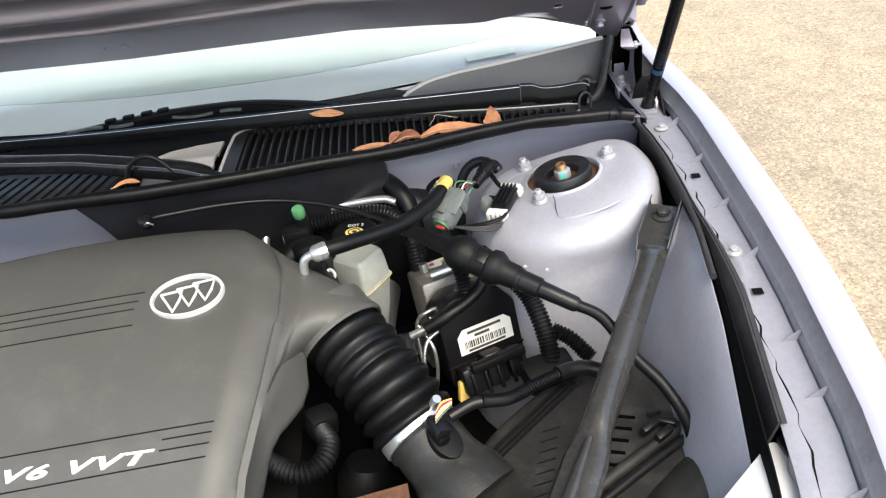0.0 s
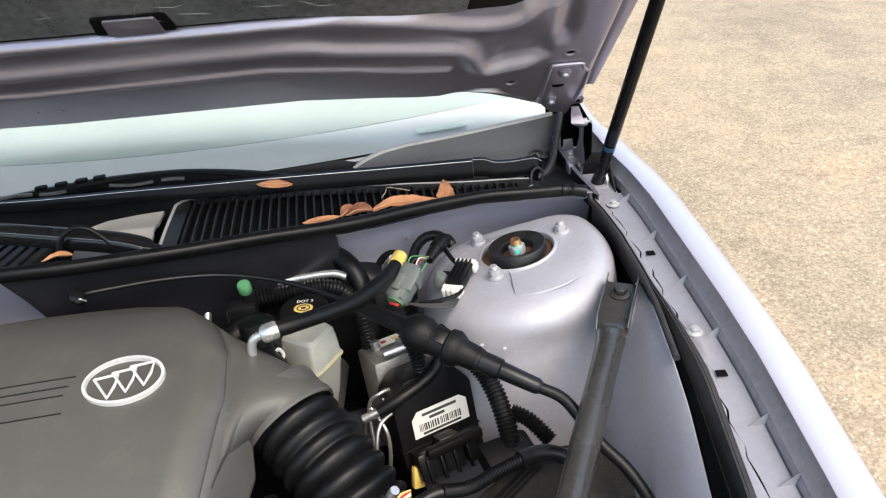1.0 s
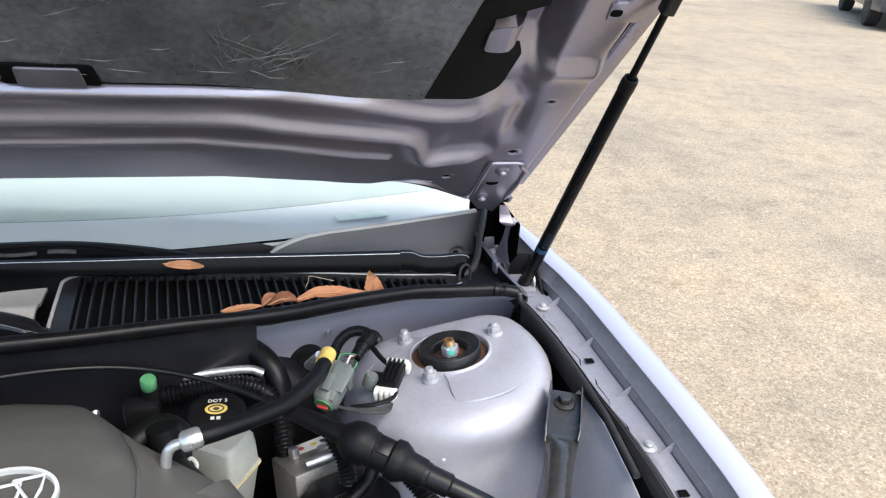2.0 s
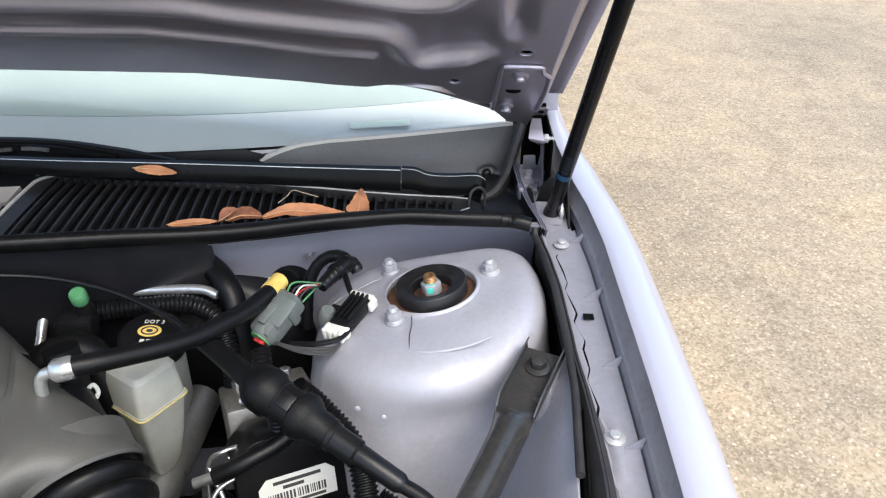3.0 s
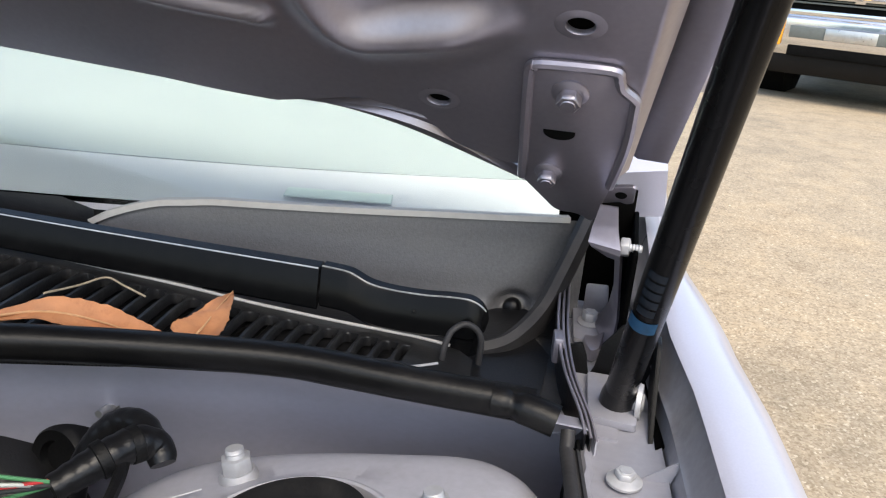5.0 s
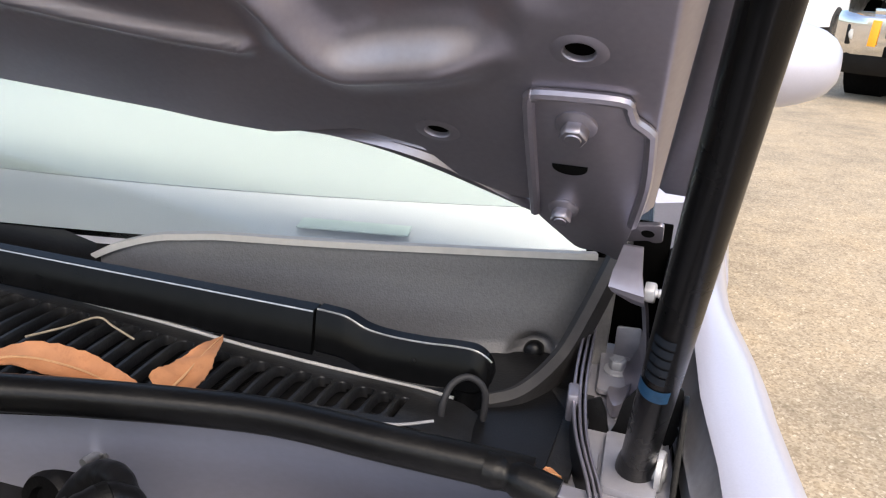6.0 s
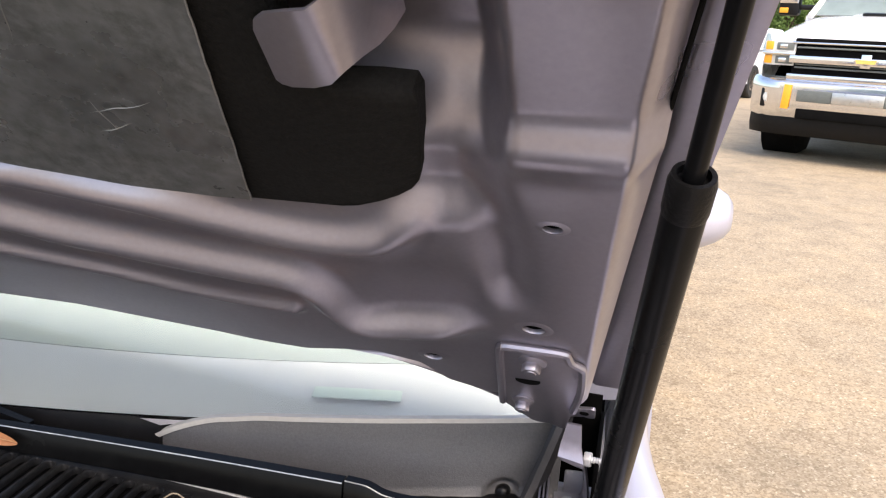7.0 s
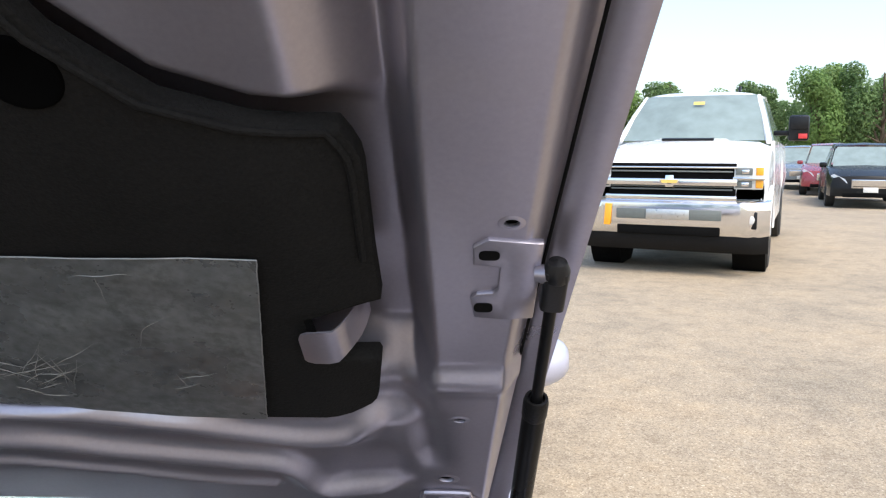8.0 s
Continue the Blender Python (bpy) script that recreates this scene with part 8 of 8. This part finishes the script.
# ---- the lot: parked vehicles and the trees behind ----
def build_truck():
    m = pose(2.70, 8.05, 0, 0, 0, -22)
    truck = thing("pickup_truck", "white heavy-duty pickup truck with chrome grille and bumper", "truck", m.translation)
    half = 1.0

    def section(y, top, w, shoulder, belt, low):
        pts = [(0, top), (w * 0.45, top - 0.004), (w * 0.8, top - 0.03), (w * 0.93, top - 0.08), (w * 0.985, shoulder), (w, belt), (w * 0.99, belt - 0.2), (w * 0.97, low)]
        return [m @ Vector((-a, y, b)) for a, b in pts[::-1]] + [m @ Vector((a, y, b)) for a, b in pts[1:]]

    rows = [section(0.10, 1.235, 0.97, 1.10, 0.95, 0.88), section(0.16, 1.275, 0.99, 1.12, 0.98, 0.80), section(0.35, 1.335, 1.0, 1.18, 1.0, 0.95), section(0.9, 1.430, 1.0, 1.28, 1.02, 0.95), section(1.45, 1.505, 1.0, 1.36, 1.04, 0.80), section(1.75, 1.52, 1.0, 1.38, 1.04, 0.55)]
    part("front_body", sheet(rows, 0.03, (0, 0.6, -0.6)), TRUCKWHITE, truck, "white hood and wings")
    part("hood_bulge", loft([[m @ Vector((x, y, z)) for x, z in ((-0.5 * k, 1.30 + s), (-0.38 * k, 1.365 + s), (0.38 * k, 1.365 + s), (0.5 * k, 1.30 + s))] for y, k, s in ((0.30, 0.8, -0.08), (0.55, 1, 0.03), (1.1, 1.05, 0.12), (1.62, 1.1, 0.17))], False), TRUCKWHITE, truck)
    part("hood_vent", block((0.62, 0.10, 0.035), m @ pose(0, 1.28, 1.498, 6, 0, 0), 0.012), BLACK, truck, "black hood vent")
    # cab
    glass_top, glass_low = (2.45, 1.96, 0.68), (1.62, 1.44, 0.84)
    roof = []
    for y, z, w in ((2.34, 2.115, 0.70), (2.55, 2.18, 0.76), (3.3, 2.21, 0.78), (4.2, 2.18, 0.76), (4.45, 2.11, 0.72)):
        roof.append([m @ Vector((w * k, y, z - 0.07 * abs(k) ** 4)) for k in span(-1, 1, 11)])
    part("roof", sheet(roof, 0.04), TRUCKWHITE, truck)
    part("windscreen", sheet([[m @ Vector((w * k, y - 0.10 * (1 - k * k), z)) for k in span(-1, 1, 11)] for y, z, w in ((1.66, 1.51, 0.88), (2.0, 1.82, 0.80), (2.42, 2.12, 0.71))], 0.01, (0, 0.5, -0.5)), TRUCKGLASS, truck, "tinted windscreen")
    part("sticker", block((0.14, 0.004, 0.05), m @ pose(0.02, 2.07, 1.985, -38, 0, 0)), YELLOW, truck, "small yellow sticker behind the glass")
    for side in (-1, 1):
        part("pillar", sweep([m @ Vector((side * 0.92, 1.62, 1.49)), m @ Vector((side * 0.815, 2.07, 1.84)), m @ Vector((side * 0.725, 2.44, 2.095))], 0.038, 8), TRUCKWHITE, truck)
        part("cab_side", sheet([[m @ Vector((side * (1.0 - 0.0), y, 0.45)), m @ Vector((side * 1.005, y, 0.9)), m @ Vector((side * 0.985, y, 1.50))] for y in (1.7, 2.4, 3.2, 4.5)], 0.05, (-side, 0, 0)), TRUCKWHITE, truck)
        part("side_window", sheet([[m @ Vector((side * 0.965, y0, 1.51)), m @ Vector((side * 0.79, y1, 2.07))] for y0, y1 in ((1.85, 2.48), (2.6, 2.75), (3.5, 3.45), (4.42, 4.30))], 0.02, (-side, 0, 0)), TRUCKGLASS, truck)
        part("bed_side", sheet([[m @ Vector((side * 0.98, y, 0.55)), m @ Vector((side * 1.02, y, 0.95)), m @ Vector((side * 0.98, y, 1.48))] for y in (4.55, 5.3, 6.5)], 0.06, (-side, 0, 0)), TRUCKWHITE, truck)
        part("wheel_arch", sweep([m @ Vector((side * 1.0, 0.98 + 0.53 * math.cos(a), 0.42 + 0.53 * math.sin(a))) for a in span(0.05, math.pi - 0.05, 14)], 0.035, 8), TRUCKWHITE, truck)
        part("arch_well", lathe([(0, 0), (0.52, 0), (0.52, 0.35), (0, 0.35)], m @ frame_at((side * 0.99, 0.98, 0.45), (-side, 0, 0), (0, 0, 1)), 28), DEEP, truck)
        mirror = part("tow_mirror", block((0.24, 0.14, 0.32), m @ pose(side * 1.24, 1.95, 1.50), 0.035), BLACK, truck, "large black towing mirror")
        part("mirror_arm", block((0.26, 0.06, 0.06), m @ pose(side * 1.08, 1.97, 1.57), 0.015), BLACK, mirror)
        part("mirror_shell", block((0.22, 0.03, 0.16), m @ pose(side * 1.24, 1.875, 1.64), 0.012), CHROME if side < 0 else BLACK, mirror)
        part("mirror_lamp", block((0.10, 0.012, 0.06), m @ pose(side * 1.29, 1.872, 1.53), 0.004), AMBER if side < 0 else RED, mirror)
        wheel((side * 0.87, 0.98, 0.42), 0.42, 0.28, truck, m)
        wheel((side * 0.87, 4.95, 0.42), 0.42, 0.28, truck, m)
        lamp = part("headlamp", prism([(side * 0.66, 0.965), (side * 0.95, 0.965), (side * 0.965, 1.20), (side * 0.66, 1.205)][::side], -0.10, 0.02, m @ pose(0, 0.07, 0, 90, 0, 0), 0.012), LAMP, truck, "clear stacked headlamp")
        for z in (1.0, 1.135):
            part("lamp_amber", block((0.075, 0.03, 0.085), m @ pose(side * 0.915, 0.055, z - 0.02), 0.01), AMBER, lamp, "amber corner lens")
            part("lamp_reflector", block((0.17, 0.02, 0.075), m @ pose(side * 0.76, 0.046, z - 0.018), 0.012), GREYCONN, lamp, "dark inner lamp surround")
            part("lamp_lens", block((0.075, 0.012, 0.045), m @ pose(side * 0.775, 0.034, z - 0.003), 0.008), CHROME, lamp)
        part("lamp_bar", block((0.32, 0.05, 0.03), m @ pose(side * 0.81, 0.035, 1.068), 0.008), CHROME, lamp)
        hook = part("tow_hook", block((0.13, 0.06, 0.10), m @ pose(side * 0.43, -0.015, 0.45), 0.02), DEEP, truck, "tow hook in a black recess")
        part("fog_recess", block((0.17, 0.03, 0.19), m @ pose(side * 0.83, -0.005, 0.545), 0.03), BLACK, truck)
        part("fog_lamp", lathe([(0, 0.03), (0.05, 0.026), (0.062, 0.012), (0.065, 0)], m @ frame_at((side * 0.83, -0.01, 0.645), (0, -1, 0), (1, 0, 0)), 20), LAMP, truck, "round fog lamp")
    # grille
    part("grille_back", block((1.36, 0.06, 0.35), m @ pose(0, 0.10, 0.89), 0.01), DEEP, truck)
    for z, h, d, mat in ((1.195, 0.022, 0.055, CHROME), (1.035, 0.075, 0.02, CHROME), (0.865, 0.055, 0.01, CHROME), (1.150, 0.018, 0.06, GREYCONN), (0.955, 0.018, 0.06, GREYCONN), (0.985, 0.014, 0.065, GREYCONN)):
        part("grille_bar", block((1.40 if mat is CHROME else 1.30, 0.05, h), m @ pose(0, d, z - h / 2), 0.008), mat, truck, "chrome grille bar" if mat is CHROME else "")
    badge = [(-0.115, 0.02), (-0.045, 0.02), (-0.045, 0.065), (0.045, 0.065), (0.045, 0.02), (0.115, 0.02), (0.095, -0.03), (0.045, -0.03), (0.045, -0.065), (-0.045, -0.065), (-0.045, -0.03), (-0.095, -0.03)]
    part("badge", prism(badge, 0, 0.02, m @ pose(0, 0.005, 1.045, 90, 0, 0), 0.004), CHROME, truck, "plain badge shape")
    part("badge_fill", prism([(x * 0.82, y * 0.75) for x, y in badge if abs(y) < 0.05], 0.02, 0.024, m @ pose(0, 0.005, 1.045, 90, 0, 0)), YELLOW, truck, "yellow badge face")
    # bumper
    rows = []
    for x in span(-1.04, 1.04, 21):
        back = 0.16 * max(0, (abs(x) - 0.80) / 0.24) ** 1.6
        rows.append([m @ Vector((x, -0.02 + back + d, z)) for d, z in ((0.10, 0.855), (0.01, 0.840), (-0.03, 0.80), (-0.035, 0.74), (-0.03, 0.60), (-0.01, 0.50), (0.03, 0.455))])
    part("bumper", sheet(rows, 0.012, (0, 1, 0)), CHROME, truck, "wide chrome bumper")
    part("bumper_slot", block((1.12, 0.02, 0.115), m @ pose(0, -0.055, 0.625), 0.012), GREYCONN, truck, "dark plate recess in the bumper")
    part("number_plate", block((0.46, 0.012, 0.11), m @ pose(0, -0.078, 0.628), 0.006), STEEL, truck, "plain grey number plate")
    part("intake", block((1.10, 0.03, 0.10), m @ pose(0, -0.035, 0.455), 0.012), DEEP, truck)
    rows = [[m @ Vector((x, 0.02 + 0.15 * max(0, (abs(x) - 0.8) / 0.24) ** 1.6 + d, z)) for d, z in ((-0.01, 0.47), (-0.02, 0.36), (0.03, 0.27))] for x in span(-1.03, 1.03, 15)]
    part("valance", sheet(rows, 0.02, (0, 1, 0)), MATTE, truck, "black air dam")
    part("orange_tag", block((0.075, 0.008, 0.24), m @ pose(-0.66, -0.068, 0.545, 0, 3, 0), 0.002), AMBER, truck, "orange tag on the bumper")
    part("underbody", block((1.7, 5.8, 0.12), m @ pose(0, 3.3, 0.42), 0.02), DEEP, truck)
    part("antenna", sweep([m @ Vector((0.45, 2.9, 2.19)), m @ Vector((0.45, 2.98, 2.27))], 0.02, 8), BLACK, truck)
    part("tailgate", block((1.9, 0.06, 0.85), m @ pose(0, 6.45, 0.55), 0.02), TRUCKWHITE, truck)


build_truck()


def build_car(kind, label, m, paint, length=4.7, height=1.48, width=1.86):
    """A parked car seen from the front: body, glasshouse, lamps, grille, wheels."""
    c = thing("parked_car", label, "car", m.translation, "parked cars")
    w = width / 2
    suv = height > 1.55
    line = [(0.0, 0.62, 0.80), (0.10, 0.78, 0.93), (0.5, 0.90 if suv else 0.82, 1.0), (1.25, 1.02 if suv else 0.94, 1.0), (1.6, 1.05 if suv else 0.97, 1.0), (length - 0.7, 1.02, 1.0), (length - 0.1, 0.95, 0.93), (length, 0.7, 0.85)]
    rows = [[m @ Vector(p) for p in [(-w * k, y, 0.30), (-w * k, y, z * 0.72), (-w * k * 0.96, y, z - 0.06), (-w * k * 0.8, y, z), (0, y, z + 0.02), (w * k * 0.8, y, z), (w * k * 0.96, y, z - 0.06), (w * k, y, z * 0.72), (w * k, y, 0.30)]] for y, z, k in line]
    part("body", loft(rows, True, (True, True)), paint, c, "painted body")
    top = height
    rows = [[m @ Vector(p) for p in [(-w * k, y, 0.98), (-w * k * 0.80, y2, z), (0, y2 - 0.03, z + 0.03), (w * k * 0.80, y2, z), (w * k, y, 0.98)]] for y, y2, z, k in ((1.3, 2.05, top - 0.06, 0.90), (2.2, 2.3, top, 0.93), (length - 1.4, length - 1.5, top - 0.02, 0.92), (length - 0.55, length - 1.1, top - 0.12, 0.86))]
    part("roof", loft(rows, False, (False, False)), paint, c)
    part("windscreen", sheet([[m @ Vector((w * 0.84 * k, 1.26, 0.985)) for k in span(-1, 1, 5)], [m @ Vector((w * 0.70 * k, 1.99, top - 0.085)) for k in span(-1, 1, 5)]], 0.01, (0, -0.5, 0.5)), TRUCKGLASS, c, "dark windscreen")
    part("grille", block((0.85, 0.04, 0.22), m @ pose(0, -0.01, 0.50, 12, 0, 0), 0.02), CHROME, c, "bright grille")
    for i in range(4):
        part("grille_gap", block((0.76, 0.02, 0.022), m @ pose(0, -0.028 + 0.006 * i, 0.535 + 0.045 * i, 12, 0, 0), 0.004), DEEP, c)
    part("number_plate", block((0.32, 0.02, 0.12), m @ pose(0, -0.035, 0.40), 0.008), LABEL, c, "pale number plate")
    part("lower_intake", block((1.2, 0.03, 0.10), m @ pose(0, -0.005, 0.28), 0.02), DEEP, c)
    for side in (-1, 1):
        part("headlamp", loft([[m @ Vector((side * a, b, z)) for a, b, z in ((0.50, -0.01, 0.62), (0.80, 0.10, 0.64), (0.86, 0.30, 0.80), (0.80, 0.16, 0.84), (0.56, 0.02, 0.72))], [m @ Vector((side * a, b + 0.06, z)) for a, b, z in ((0.50, -0.01, 0.62), (0.80, 0.10, 0.64), (0.86, 0.30, 0.80), (0.80, 0.16, 0.84), (0.56, 0.02, 0.72))]], True, (True, True)), LAMP, c, "clear headlamp")
        part("mirror", block((0.18, 0.10, 0.13), m @ pose(side * (w + 0.06), 1.50, 0.98), 0.04), paint, c)
        part("side_window", sheet([[m @ Vector((side * w * 0.905, y, 1.0)), m @ Vector((side * w * 0.765, y2, top - 0.10))] for y, y2 in ((1.5, 2.05), (2.6, 2.6), (length - 0.9, length - 1.3))], 0.01, (side, 0, 0)), TRUCKGLASS, c)
        wheel((side * (w - 0.10), 0.90, 0.34), 0.34, 0.22, c, m)
        wheel((side * (w - 0.10), length - 0.95, 0.34), 0.34, 0.22, c, m)


build_car("suv", "black crossover with bright grille parked in a row", pose(9.95, 18.6, 0, 0, 0, -20), BLACKPAINT, 4.8, 1.60)
build_car("sedan", "dark red car parked beside the black crossover", pose(11.45, 24.2, 0, 0, 0, -24), REDPAINT, 4.7, 1.66)
build_car("sedan", "dark grey car parked further back", pose(12.2, 28.4, 0, 0, 0, -22), GREYPAINT, 4.9, 1.62)
build_car("sedan", "dark grey car with silver rims parked across the lot", pose(10.67, 9.90, 0, 0, 0, -30), DARKPAINT, 4.7, 1.50)
build_car("sedan", "white car parked behind the pickup truck", pose(1.55, 16.6, 0, 0, 0, -25), TRUCKWHITE, 4.6, 1.42)


def build_tree(at, height, spread, mat, seed):
    """A trunk with limbs and an uneven crown of many leaf clumps."""
    rng = random.Random(seed)
    x, y = at
    tree = thing("tree", "full green broadleaf tree behind the lot", "tree", (x, y, 0), "trees behind the lot")
    s = Shape()
    s.join(sweep([Vector((x, y, 0)), Vector((x + 0.1, y, height * 0.3)), Vector((x, y + 0.1, height * 0.75))], lambda t, d: 0.22 * (1 - 0.75 * t), 8))
    lobes = []
    for i in range(11):
        a, k = rng.uniform(0, 6.283), rng.uniform(0.25, 1)
        p = Vector((x + spread * 0.62 * k * math.cos(a), y + spread * 0.62 * k * math.sin(a), height * rng.uniform(0.22, 0.84)))
        lobes.append((p, spread * rng.uniform(0.28, 0.46)))
        s.join(sweep([Vector((x, y, height * rng.uniform(0.12, 0.4))), p], lambda t, d: 0.09 * (1 - 0.8 * t), 5))
    part("trunk", s, BARK, tree)
    verts, faces = [], []
    for p, r in lobes:
        for _ in range(900):
            d = Vector((rng.gauss(0, 1), rng.gauss(0, 1), rng.gauss(0, 1))).normalized()
            c = p + d * r * (rng.random() ** 0.35) * Vector((1, 1, 0.85)).length / 1.65
            n = (d + Vector((rng.uniform(-1, 1), rng.uniform(-1, 1), rng.uniform(-0.3, 1)))).normalized()
            f = frame_at(c, n, (0.3, 0.5, rng.random()))
            q = rng.uniform(0.05, 0.11)
            k = len(verts)
            verts += [f @ Vector(v) for v in ((-q, -q * 0.5, 0), (0, -q * 0.8, q * 0.25), (q, -q * 0.3, 0), (q * 0.5, q * 0.7, q * 0.15), (-q * 0.5, q * 0.6, 0))]
            faces.append((k, k + 1, k + 2, k + 3, k + 4))
    me = bpy.data.meshes.new("crown")
    me.from_pydata([tuple(v) for v in verts], [], faces)
    me.materials.append(mat)
    crown = new("crown", me)
    crown.parent = tree
    crown.matrix_parent_inverse = Matrix.Translation((-x, -y, 0))


rng = random.Random(12)
for i in range(20):
    x = 3.0 + i * 2.25 + rng.uniform(-0.6, 0.6)
    y = 58 + rng.uniform(-4, 5)
    build_tree((x, y), 7.4 + 2.0 * smooth(12, 44, x) + rng.uniform(-0.9, 1.3), rng.uniform(2.3, 3.2), FOLIAGE[i % 3], 40 + i)


def build_hedge():
    """The dense growth that closes the view between the trees."""
    rng = random.Random(99)
    verts, faces = [], []
    for _ in range(40000):
        x = rng.uniform(-12, 75)
        c = Vector((x, 61 + rng.uniform(0, 5), rng.uniform(0.0, 1) ** 0.8 * (4.9 + 1.9 * smooth(10, 50, x) + 0.9 * noise.noise((x * 0.25, 0, 0)))))
        f = frame_at(c, (rng.uniform(-1, 1), rng.uniform(-2, 0), rng.uniform(-0.2, 1.2)), (0.3, 0.5, rng.random()))
        q = rng.uniform(0.09, 0.20)
        k = len(verts)
        verts += [f @ Vector(v) for v in ((-q, -q * 0.5, 0), (0, -q * 0.8, q * 0.25), (q, -q * 0.3, 0), (q * 0.5, q * 0.7, q * 0.15), (-q * 0.5, q * 0.6, 0))]
        faces.append((k, k + 1, k + 2, k + 3, k + 4))
    me = bpy.data.meshes.new("undergrowth")
    me.from_pydata([tuple(v) for v in verts], [], faces)
    me.materials.append(FOLIAGE[2])
    tagged(new("undergrowth", me), "dense green undergrowth below the trees", "undergrowth", kind="stuff")


build_hedge()
